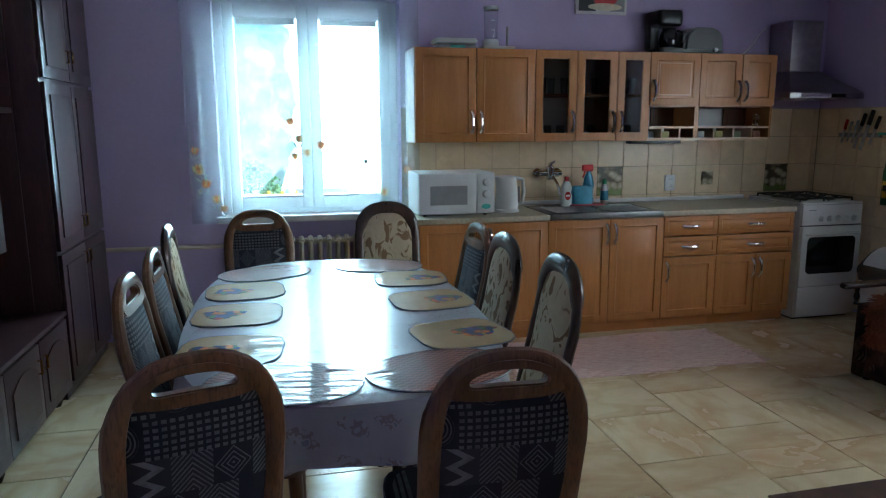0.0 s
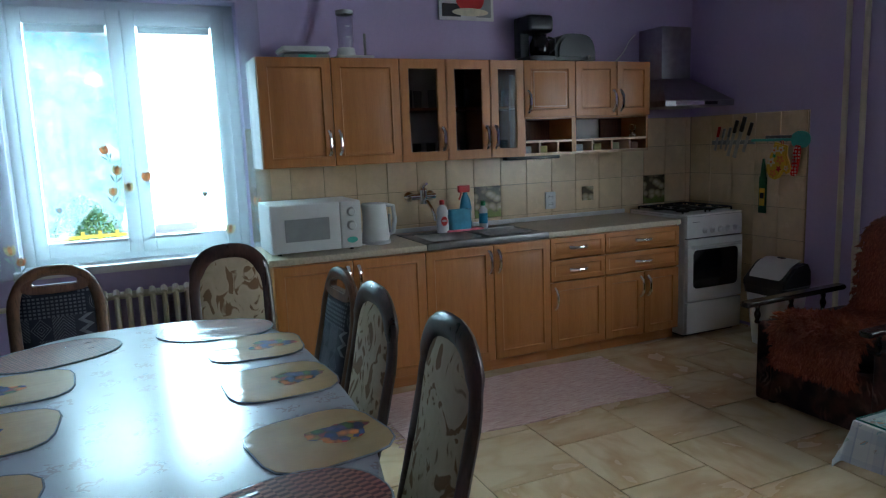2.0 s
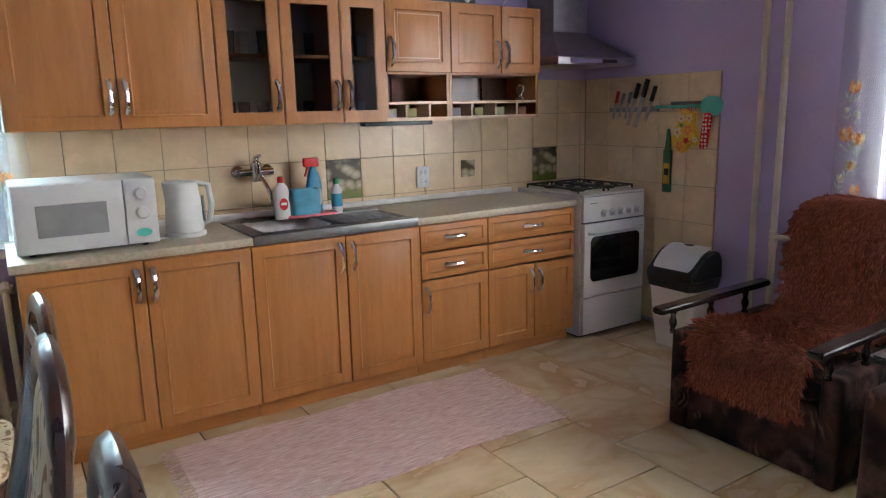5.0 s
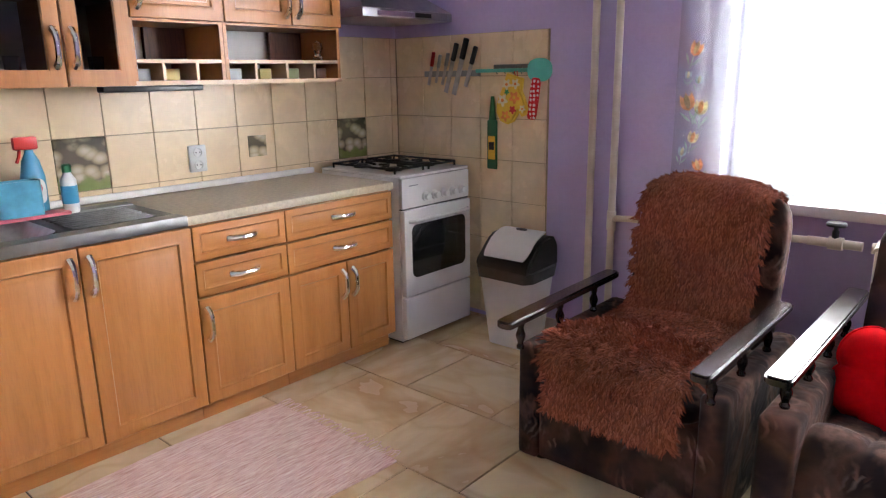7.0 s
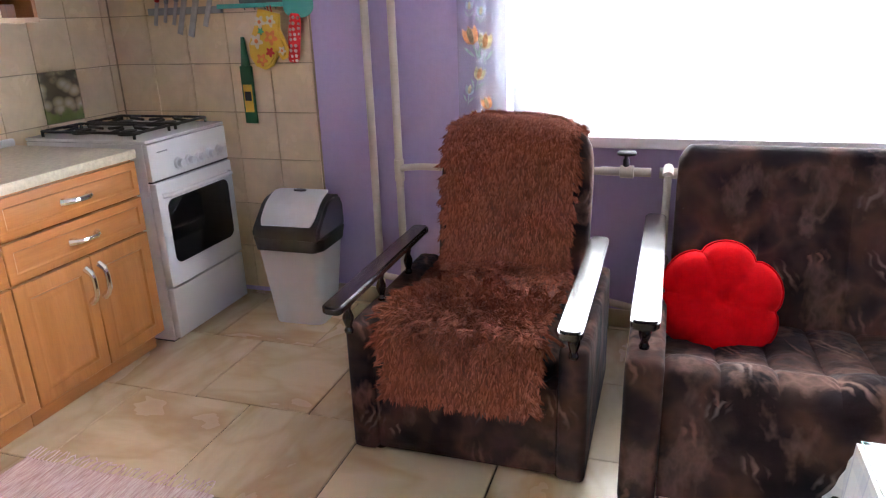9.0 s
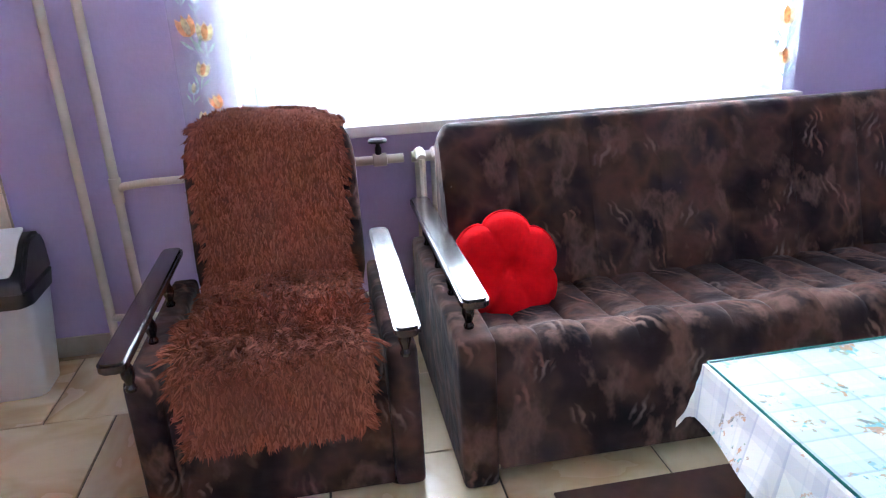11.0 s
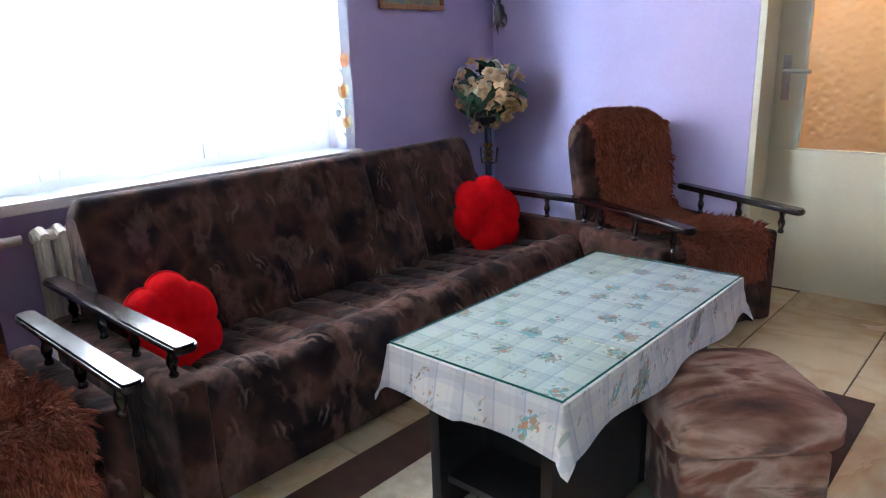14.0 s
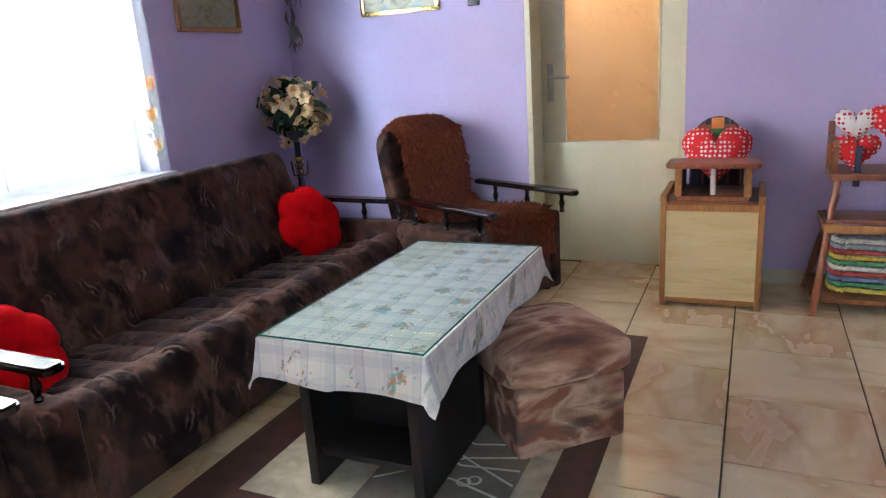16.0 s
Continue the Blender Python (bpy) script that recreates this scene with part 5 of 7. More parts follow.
part("backrest", sheet_mesh(160, 60, back_surface), M["velvet"], sofa)
for s in (-1, 1):
    bm = bmesh.new()
    bm.faces.new([bm.verts.new(back_surface(0.5 + 0.4999 * s, k / 30)) for k in range(31)])
    part("back_end", bm, M["velvet"], sofa)
for sx in (-0.8, 0.8):
    for sy in (-0.25, 0.3):
        part("foot", box(sx - 0.03, sy - 0.03, 0, sx + 0.03, sy + 0.03, 0.036), M["lacquer"], sofa)


def flower_cushion(m, label):
    b = bmesh.new()
    nr, na = 14, 72
    for side in (1, -1):
        rings = []
        for i in range(nr + 1):
            q = i / nr
            ring = []
            for k in range(na):
                a = 2 * math.pi * k / na
                lobe = abs(math.cos(3 * a)) ** 0.7
                R = 0.172 * (0.9 + 0.15 * lobe)
                h = (0.05 - 0.004 * (1 - lobe) * min(1, q * 1.3)) * (1 - q ** 4) ** 0.5 - 0.032 * math.exp(-(q / 0.16) ** 2)
                ring.append(b.verts.new((R * q * math.cos(a), R * q * math.sin(a), side * h)))
            rings.append(ring)
        for i in range(nr):
            for k in range(na):
                f = (rings[i][k], rings[i][(k + 1) % na], rings[i + 1][(k + 1) % na], rings[i + 1][k])
                b.faces.new(f if side > 0 else f[::-1])
    bmesh.ops.remove_doubles(b, verts=b.verts[:], dist=0.0008)
    c = thing("cushion", m, label, "cushion", "red flower cushions")
    part("cover", b, M["redcloth"], c)
    part("seam", tube([(0.174 * (0.9 + 0.15 * abs(math.cos(3 * a)) ** 0.7) * math.cos(a), 0.174 * (0.9 + 0.15 * abs(math.cos(3 * a)) ** 0.7) * math.sin(a), 0) for a in [2 * math.pi * k / 72 for k in range(73)]], 0.0035, 5), M["redcloth"], c)
    part("button", lathe([(0.0, 0.03), (0.012, 0.033), (0.011, 0.037), (0.004, 0.04)], 10), M["redcloth"], c)
    return c


flower_cushion(look((3.71, 2.318, 0.435), (4.7, 2.5, 0.05)) @ pose(0, 0, 0, 180, 0, 20), "red plush flower-shaped cushion leaning on the sofa arm")
flower_cushion(look((3.75, 0.605, 0.478), (4.7, 0.33, 0.05)) @ pose(0, 0, 0, 180, 0, 10) @ Matrix.Scale(1.12, 4), "red plush flower-shaped cushion on the far end of the sofa")

# coffee table
CX0, CX1, CY0, CY1, CZ = 2.345, 2.885, 1.045, 2.14, 0.528
ctab = thing("coffee_table", pose((CX0 + CX1) / 2, (CY0 + CY1) / 2, 0), "dark wooden coffee table with shaded open ends under a cloth", "coffee table")
cw, cl = (CX1 - CX0) / 2, (CY1 - CY0) / 2
part("tabletop", box(-cw, -cl, CZ - 0.035, cw, cl, CZ - 0.006, 0.004), M["ebony"], ctab)
for s in (-1, 1):
    # black panel set back in each open end stands for the shade inside
    part("end_panel", box(-0.164, s * (cl - 0.3) - 0.012, 0.1225, 0.164, s * (cl - 0.3) + 0.012, CZ - 0.036, 0.003), M["ebony"], ctab)
    part("side_panel", box(-0.2, s * (cl / 2 - 0.035) - cl / 2 + 0.037, 0.0, -0.165, s * (cl / 2 - 0.035) + cl / 2 - 0.037, CZ - 0.036, 0.004), M["ebony"], ctab)
    part("side_panel", box(0.165, s * (cl / 2 - 0.035) - cl / 2 + 0.037, 0.0, 0.2, s * (cl / 2 - 0.035) + cl / 2 - 0.037, CZ - 0.036, 0.004), M["ebony"], ctab)
part("low_shelf", box(-0.164, -cl + 0.1, 0.1, 0.164, cl - 0.1, 0.122, 0.003), M["ebony"], ctab)


def drape(hw, hl, drop, corner, wave, n=30):
    """A cloth over a rectangle, hanging over the edges with points at the corners."""
    b = bmesh.new()
    g = 4
    us = [-hw - drop * (1 - k / g) for k in range(g)] + [-hw + 2 * hw * k / n for k in range(n + 1)] + [hw + drop * (k + 1) / g for k in range(g)]
    m2 = int(n * hl / hw)
    vs = [-hl - drop * (1 - k / g) for k in range(g)] + [-hl + 2 * hl * k / m2 for k in range(m2 + 1)] + [hl + drop * (k + 1) / g for k in range(g)]
    grid = []
    for x in us:
        row = []
        for y in vs:
            ox, oy = max(0, abs(x) - hw), max(0, abs(y) - hl)
            o = max(ox, oy)
            flare = 0.16 + 0.12 * (min(ox, oy) / drop)
            px = math.copysign(min(abs(x), hw) + ox * flare, x)
            py = math.copysign(min(abs(y), hl) + oy * flare, y)
            z = -math.hypot(ox, oy) * (0.97 - 0.1 * (min(ox, oy) / drop)) if o else 0
            if o:
                k = o / drop
                s = math.sin((x if oy > ox else y) * wave + (1.3 if x > 0 else 0)) * 0.014 * k
                if oy > ox:
                    py += s * math.copysign(1, y)
                else:
                    px += s * math.copysign(1, x)
            row.append(b.verts.new((px, py, z)))
        grid.append(row)
    for i in range(len(us) - 1):
        for j in range(len(vs) - 1):
            b.faces.new((grid[i][j], grid[i + 1][j], grid[i + 1][j + 1], grid[i][j + 1]))
    b.normal_update()
    bmesh.ops.solidify(b, geom=b.faces[:], thickness=0.0015)
    return b


single("tablecloth", drape(cw + 0.002, cl + 0.002, 0.125, 0.05, 14), M["oilcloth"], pose((CX0 + CX1) / 2, (CY0 + CY1) / 2, CZ - 0.003), "white checked oilcloth with small fruit sprigs over the coffee table", "tablecloth")
gs = thing("glass_sheet", pose((CX0 + CX1) / 2, (CY0 + CY1) / 2, CZ + 0.0005), "greenish glass sheet lying on the oilcloth", "glass sheet")
gw, gl_ = cw - 0.003, cl - 0.003
part("pane", quad((-gw, -gl_, 0.005), (gw, -gl_, 0.005), (gw, gl_, 0.005), (-gw, gl_, 0.005)), M["tableglass"], gs).visible_shadow = False
part("polished_edge", slab([(-gw, -gl_), (gw, -gl_), (gw, gl_), (-gw, gl_)], 0, 0.0052, 0, [(-gw + 0.002, -gl_ + 0.002), (gw - 0.002, -gl_ + 0.002), (gw - 0.002, gl_ - 0.002), (-gw + 0.002, gl_ - 0.002)]), M["glassedge"], gs, "green polished glass edge")

# ottoman
ott = thing("ottoman", pose(2.225, 1.47, 0, 0, 0, 44), "square brown velvet ottoman with a loose padded lid", "ottoman")
part("body", box(-0.2, -0.2, 0.0, 0.2, 0.2, 0.24, 0.02, 3), M["ottoman"], ott)
lid = pillow(0.475, 0.475, 0.18, 12, 2.6, 0.4)
part("padded_lid", moved(lid, pose(0, 0, 0.215)), M["ottoman"], ott)

# ---- dining table and chairs ----
TX, TY, TZ, TA, TB, TP = 0.405, 2.725, 0.752, 0.49, 0.90, 3.0
table = thing("dining_table", pose(TX, TY, 0), "long oval-ended dining table under a cloth", "dining table")
part("tabletop", slab(superellipse(TA - 0.004, TB - 0.004, TP, 64), TZ - 0.035, TZ - 0.003, 0.004), M["chairdark"], table)
part("apron", slab(superellipse(TA - 0.1, TB - 0.14, 4, 48), TZ - 0.11, TZ - 0.036), M["chairdark"], table)
for sx in (-1, 1):
    for sy in (-1, 1):
        part("leg", box(sx * 0.3 - 0.035, sy * 0.62 - 0.035, 0, sx * 0.3 + 0.035, sy * 0.62 + 0.035, TZ - 0.112, 0.008), M["chairdark"], table)


def oval_cloth(drop):
    """Cloth over the oval top: flat inside, hanging in folds outside."""
    b = bmesh.new()
    n = 180
    base = superellipse(TA, TB, TP, n)
    rings = []
    for f in (0.0, 0.15, 0.3, 0.45, 0.6, 0.75, 0.9, 0.985):
        rings.append([b.verts.new((x * f, y * f, 0.0)) if f else None for x, y in base])
    centre = b.verts.new((0, 0, 0))
    rings = rings[1:]
    for f in (0.0, 0.25, 0.5, 0.75, 1.0):
        ring = []
        for k, (x, y) in enumerate(base):
            a = 2 * math.pi * k / n
            fold = (math.sin(a * 17 + 2 * math.sin(a * 3)) * 0.017 + math.sin(a * 41 + 3 * math.sin(a * 2)) * 0.006) * f
            r = math.hypot(x, y)
            g = 1 + (0.012 + 0.02 * f + fold) / r
            ring.append(b.verts.new((x * g, y * g, -0.004 - drop * f - 0.012 * f * math.sin(a * 5))))
        rings.append(ring)
    for k in range(n):
        b.faces.new((centre, rings[0][k], rings[0][(k + 1) % n]))
    for r0, r1 in zip(rings, rings[1:]):
        for k in range(n):
            b.faces.new((r0[k], r1[k], r1[(k + 1) % n], r0[(k + 1) % n]))
    bmesh.ops.recalc_face_normals(b, faces=b.faces[:])
    b.normal_update()
    bmesh.ops.solidify(b, geom=b.faces[:], thickness=0.0012)
    return b


single("tablecloth", oval_cloth(0.16), M["dinecloth"], pose(TX, TY, TZ), "glossy pale grey-blue printed tablecloth under clear plastic on the dining table", "tablecloth")

# place mats, some with a printed fruit bunch


def placemat(x, y, rz, kind, seed):
    rnd = random.Random(seed)
    mat_m = M["mat_rust"] if kind == "rust" else M["mat_beige"]
    lab = "oval woven rust-coloured place mat" if kind == "rust" else "beige place mat with a printed fruit bunch"
    p = thing("placemat", pose(x, y, TZ + 0.0018, 0, 0, rz), lab + " on the dining table", "place mat", "place mats")
    out = superellipse(0.2, 0.145, 2.3, 40) if kind == "rust" else rounded(0.295, 0.285, 0.085, 3)
    part("sheet", slab(out, 0, 0.003, 0.0008), mat_m, p)
    part("rim", slab([(a * 1.006, b * 1.008) for a, b in out], 0, 0.0022, 0, [(a * 0.985, b * 0.98) for a, b in out]), M["chairdark"], p)
    part("film_edge", tube([(a * 1.012, b * 1.016, 0.001) for a, b in out + out[:1]], 0.0024, 6), M["film_edge"], p)
    if kind != "rust":
        ring = []
        for k in range(26):
            a = 2 * math.pi * k / 26
            r = 1 + 0.16 * math.sin(3 * a + seed) + rnd.uniform(-0.14, 0.14)
            ring.append((0.05 + 0.072 * r * math.cos(a), 0.048 * r * math.sin(a)))
        part("fruit_print", slab(ring, 0.003, 0.0034), M["fruit"], p)
    return p


for i, (x, y, rz, kind) in enumerate(((0.765, 2.285, 10, "fruit"), (0.762, 2.72, 4, "fruit"), (0.755, 3.1, -4, "fruit"), (0.07, 2.28, 174, "fruit"), (0.07, 2.68, 178, "fruit"),
                                      (0.08, 3.03, 184, "fruit"), (0.63, 1.99, 14, "rust"), (0.22, 1.98, -12, "rust"), (0.15, 3.36, 24, "rust"), (0.66, 3.40, -20, "rust"))):
    placemat(x, y, rz, kind, i)


def arch_line(w, z0, z1, top, n=18):
    """Points of a round-headed back frame: up one side, over and down the other (x, z)."""
    pts = [(-w * 0.93, z0), (-w * 0.99, z0 + (z1 - z0) * 0.5)]
    for k in range(n + 1):
        a = math.pi - math.pi * k / n
        c, s = math.cos(a), math.sin(a)
        pts.append((w * math.copysign(abs(c) ** 0.75, c), z1 + (top - z1) * abs(s) ** 0.85))
    return pts + [(w * 0.99, z0 + (z1 - z0) * 0.5), (w * 0.93, z0)]


def dining_chair(m, slotted, label):
    """Round-headed dining chair; the sitter looks towards -y. slotted: with a grip slot in the head."""
    frame_m = M["chairwood"] if slotted else M["chairdark"]
    fab = M["blueprint"] if slotted else M["floral"]
    c = thing("dining_chair", m, label, "chair", "chairs round the dining table")
    lean = lambda z: 0.19 + max(0, z - 0.45) * 0.17 + 0.03 * math.sin(max(0, z - 0.45) * 5)
    w, top = 0.154, 0.938
    line = arch_line(w, 0.43, 0.76, top + (0.012 if slotted else 0.018))
    part("back_frame", tube([(x, lean(z), z) for x, z in line], [0.025 if abs(x) > w * 0.9 else (0.022 if slotted else 0.034) for x, z in line], 10, flat=0.7 if slotted else 0.55), frame_m, c)
    ptop = 0.872 if slotted else 0.93
    if slotted:
        n = 44
        out, hole = [], []
        for k in range(n):
            a = 2 * math.pi * k / n
            ca_, sa_ = math.cos(a), math.sin(a)
            zz = 0.908 + (0.045 if sa_ > 0 else 0.05) * math.copysign(abs(sa_) ** 0.8, sa_)
            half = 0.15 * math.sqrt(max(0.0, 1 - max(0.0, (zz - 0.78) / 0.185) ** 2.4))
            out.append((half * math.copysign(abs(ca_) ** 0.55, ca_), zz))
            hole.append((0.08 * math.copysign(abs(ca_) ** 0.8, ca_), 0.911 - 1.5 * (0.08 * ca_) ** 2 + 0.0175 * math.copysign(abs(sa_) ** 0.8, sa_)))
        part("grip_board", moved(slab(out, -0.014, 0.014, 0.004, hole), Matrix(((1, 0, 0, 0), (0, 0.17, -1, lean(0.908) - 0.908 * 0.17), (0, 1, 0, 0), (0, 0, 0, 1)))), frame_m, c)
    head = 0.74

    def pad(u, v, side):
        z = 0.47 + (ptop - 0.47) * v
        k = max(0.0, (z - head) / (ptop + 0.015 - head))
        half = (w - 0.012) * (0.94 + 0.06 * min(1, v * 2)) * math.sqrt(max(0.0, 1 - (k * (0.75 if slotted else 0.985)) ** 2.6))
        bulge = 0.017 * (1 - (2 * u - 1) ** 4) * (1 - (2 * v - 1) ** 6)
        return ((u - 0.5) * 2 * half, lean(z) + side * (0.006 + bulge), z)
    b = sheet_mesh(12, 20, lambda u, v: pad(u, v, -1))
    merge(b, sheet_mesh(12, 20, lambda u, v: pad(1 - u, v, 1)))
    part("backrest_pad", b, fab, c)
    part("seat", moved(pillow(0.42, 0.42, 0.075, 10, 2.6, 0.4), pose(0, -0.015, 0.415)), fab, c)
    part("seat_rail", slab(rounded(0.4, 0.4, 0.05), 0.375, 0.43, 0.006), frame_m, c, at=pose(0, -0.01, 0))
    for s in (-1, 1):
        part("leg", tube([(s * 0.165, -0.175, 0.376), (s * 0.17, -0.185, 0.0)], [0.023, 0.016], 10), frame_m, c)
        part("leg", tube([(s * 0.158, 0.19, 0.44), (s * 0.16, 0.2, 0.2), (s * 0.165, 0.23, 0.0)], [0.024, 0.022, 0.017], 10), frame_m, c)
    return c


BLUE = "brown wooden dining chair with grip slot and blue patterned padding"
LEAF = "dark wooden dining chair with beige leaf-print padding"
# near end, far end, window side and wall side of the table
ca = dining_chair(pose(-0.025, 1.90, 0, 0, 0, 196), True, BLUE)
copy_thing(ca, pose(0.665, 1.79, 0, 0, 0, 178))
copy_thing(ca, pose(0.13, 3.67, 0, 0, 0, 4))
cc = dining_chair(pose(0.775, 3.70, 0, 0, 0, -3), False, LEAF)
copy_thing(ca, pose(0.79, 3.17, 0, 0, 0, -86))
copy_thing(cc, pose(0.78, 2.77, 0, 0, 0, -88))
copy_thing(cc, pose(0.815, 2.31, 0, 0, 0, -90))
copy_thing(ca, pose(0.07, 2.40, 0, 0, 0, 88))
copy_thing(ca, pose(0.07, 2.84, 0, 0, 0, 90))
copy_thing(cc, pose(0.05, 3.36, 0, 0, 0, 92))

# ---- dark wall unit along the west wall ----
def unit_door(w, h, arched=False):
    """Door leaf with a moulded panel; local y along the front, facing +x."""
    bm = box(0, 0.002, 0, 0.02, w - 0.002, h, 0.003)
    f = min(0.055, w * 0.18)
    out = []
    for k in range(9):
        u = -1 + k / 4
        z = h - f - (0.05 * u * u if arched else 0)
        out.append((w / 2 + u * (w / 2 - f), z))
    pts = out + [(w - f, f), (f, f)]
    merge(bm, moved(slab([(a, b) for a, b in pts], 0.0, 0.008, 0.004), Matrix(((0, 0, 1, 0.019), (1, 0, 0, 0), (0, 1, 0, 0), (0, 0, 0, 1)))))
    return bm


def knob(parent, y, z):
    k = part("knob", tube([(0.021, y, z + 0.03), (0.035, y, z + 0.03), (0.035, y, z - 0.03), (0.021, y, z - 0.03)], 0.005, 6), M["brass"], parent, "small brass pull")
    return k


WD, WX = 0.55, -0.87
wu = thing("wardrobe", pose(WX, 4.0, 0), "tall dark mahogany wardrobe with arched door panels", "wardrobe")
part("carcass", box(-WD, 0, 0.06, -0.001, 0.9, 2.25, 0.004), M["mahogany"], wu)
part("cornice", box(-WD, -0.01, 2.25, 0.04, 0.92, 2.3, 0.012), M["mahogany"], wu)
part("plinth", box(-WD, 0.01, 0, -0.02, 0.89, 0.06), M["mahogany"], wu)
for k in range(2):
    for z0, z1, ar, hz in ((1.63, 2.22, True, 0.13), (0.10, 0.76, False, 0.58), (0.78, 1.61, False, 0.1)):
        d = part("door", unit_door(0.44, z1 - z0, ar), M["mahogany"], wu, at=pose(0, 0.01 + 0.44 * k, z0))
        knob(d, 0.40 if k == 0 else 0.04, hz)
lb = thing("low_cabinet", pose(WX, 2.3, 0), "low dark mahogany cabinet with arched doors on short feet", "cabinet")
part("carcass", box(-WD, 0, 0.07, -0.001, 1.69, 0.455, 0.004), M["mahogany"], lb)
part("top_board", box(-WD, -0.005, 0.456, 0.02, 1.695, 0.48, 0.006), M["mahogany"], lb)
for k in range(4):
    d = part("door", unit_door(0.415, 0.36, True), M["mahogany"], lb, at=pose(0, 0.015 + 0.415 * k, 0.085))
    knob(d, 0.375 if k % 2 == 0 else 0.04, 0.26)
for y in (0.06, 0.85, 1.63):
    for x in (-0.5, -0.05):
        part("foot", lathe([(0.02, 0), (0.032, 0.03), (0.03, 0.07)], 12, m=pose(x, y, 0)), M["lacquer"], lb)
hb = thing("hutch", pose(WX - 0.12, 2.3, 0.48), "dark mahogany open hutch with a small cupboard", "cabinet")
part("back_panel", box(-WD + 0.12, 0, 0, -WD + 0.14, 1.69, 1.77), M["mahogany"], hb)
part("top_board", box(-WD + 0.12, 0, 1.72, 0, 1.69, 1.77, 0.005), M["mahogany"], hb)
part("shelf", box(-WD + 0.141, 0.02, 0.98, 0, 1.67, 1.005, 0.003), M["mahogany"], hb)
part("side_board", box(-WD + 0.141, 0, 0, 0, 0.02, 1.719, 0.003), M["mahogany"], hb)
part("side_board", box(-WD + 0.141, 1.671, 0, 0, 1.69, 1.719, 0.003), M["mahogany"], hb)
cu = part("cupboard", box(-WD + 0.141, 0.5, 0.4, 0.08, 1.14, 0.78, 0.004), M["mahogany"], hb)
d = part("flap_door", unit_door(0.63, 0.37), M["mahogany"], cu, at=pose(0.081, 0.505, 0.405))
part("cupboard_post", box(-0.3, 0.9, 0.0, -0.27, 0.93, 0.4), M["mahogany"], cu)

# ---- curtains, radiators, pipes ----
def curtain(m, width, top, hem, folds, amp, label, seed, gap=lambda p: False):
    """A sheer curtain; local x along the wall, z up. hem(x) gives its lower edge."""
    c = thing("curtain", m, label, "curtain", "sheer curtains")
    rnd = random.Random(seed)
    ph = [rnd.random() * 6 for _ in range(4)]

    def surf(u, v):
        x = u * width
        z0 = hem(x)
        z = z0 + (top - z0) * v
        y = amp * (math.sin(u * folds * 6.283 + ph[0] + 0.8 * math.sin(u * 9)) + 0.5 * math.sin(u * folds * 13.1 + ph[1])) * (0.7 + 0.5 * (1 - v))
        y += 0.012 * abs(math.sin(u * folds * 14)) * max(0, (v - 0.93) / 0.07)
        return (x, y, z)
    bm = sheet_mesh(220, 90, surf)
    gone = [f for f in bm.faces if gap(f.calc_center_median())]
    bmesh.ops.delete(bm, geom=gone, context='FACES')
    part("voile", bm, M["sheer"], c)
    part("rod", tube([(-0.1, 0, top + 0.01), (width + 0.1, 0, top + 0.01)], 0.012, 10), M["white"], c)
    for x in (-0.05, width + 0.05):
        part("bracket", box(x - 0.01, -0.01, top - 0.005, x + 0.01, 0.05, top + 0.03, 0.003), M["white"], c)
    return c


def tulip(parent, x, z, s, mat, rnd):
    """A printed tulip: a three-pointed cup, its middle petal, a stem and two leaves, thin patches on the voile."""
    y = -0.028
    tilt = rnd.uniform(-0.35, 0.35)
    at = Matrix(((1, 0, 0, x), (0, 0, 1, y), (0, 1, 0, z), (0, 0, 0, 1))) @ pose(0, 0, 0, 0, 0, math.degrees(tilt))
    cup = [(-0.3, -0.3), (-0.42, -0.05), (-0.44, 0.25), (-0.36, 0.56), (-0.2, 0.36), (-0.1, 0.42), (0.0, 0.64), (0.1, 0.42), (0.2, 0.36), (0.36, 0.56), (0.44, 0.25), (0.42, -0.05), (0.3, -0.3), (0.0, -0.42)]
    bud = part("printed_flower", moved(slab([(a * s, b * s) for a, b in cup], 0, 0.001), at), mat, parent)
    mid = [(0.17 * math.sin(k * 0.5236) * s, (0.1 + 0.42 * math.cos(k * 0.5236)) * s) for k in range(12)]
    part("printed_petal", moved(slab(mid, -0.0012, -0.0002), at), M["print_ye"] if mat is not M["print_ye"] else M["print_or"], bud)
    part("printed_stem", moved(slab([(-0.035 * s, -0.42 * s), (0.02 * s, -1.25 * s), (0.08 * s, -1.25 * s), (0.035 * s, -0.42 * s)], 0, 0.001), at), M["print_leaf"], parent)
    for k in (-1, 1):
        leaf_line = [(k * s * (0.08 + 0.5 * t), -s * (1.05 - 0.65 * t) + w * s * 0.13 * math.sin(3.14 * t)) for t, w in [(i / 5, 1) for i in range(6)] + [(1 - i / 5, -1) for i in range(1, 5)]]
        part("printed_leaf", moved(slab(leaf_line, 0, 0.001), at), M["print_leaf"], parent)


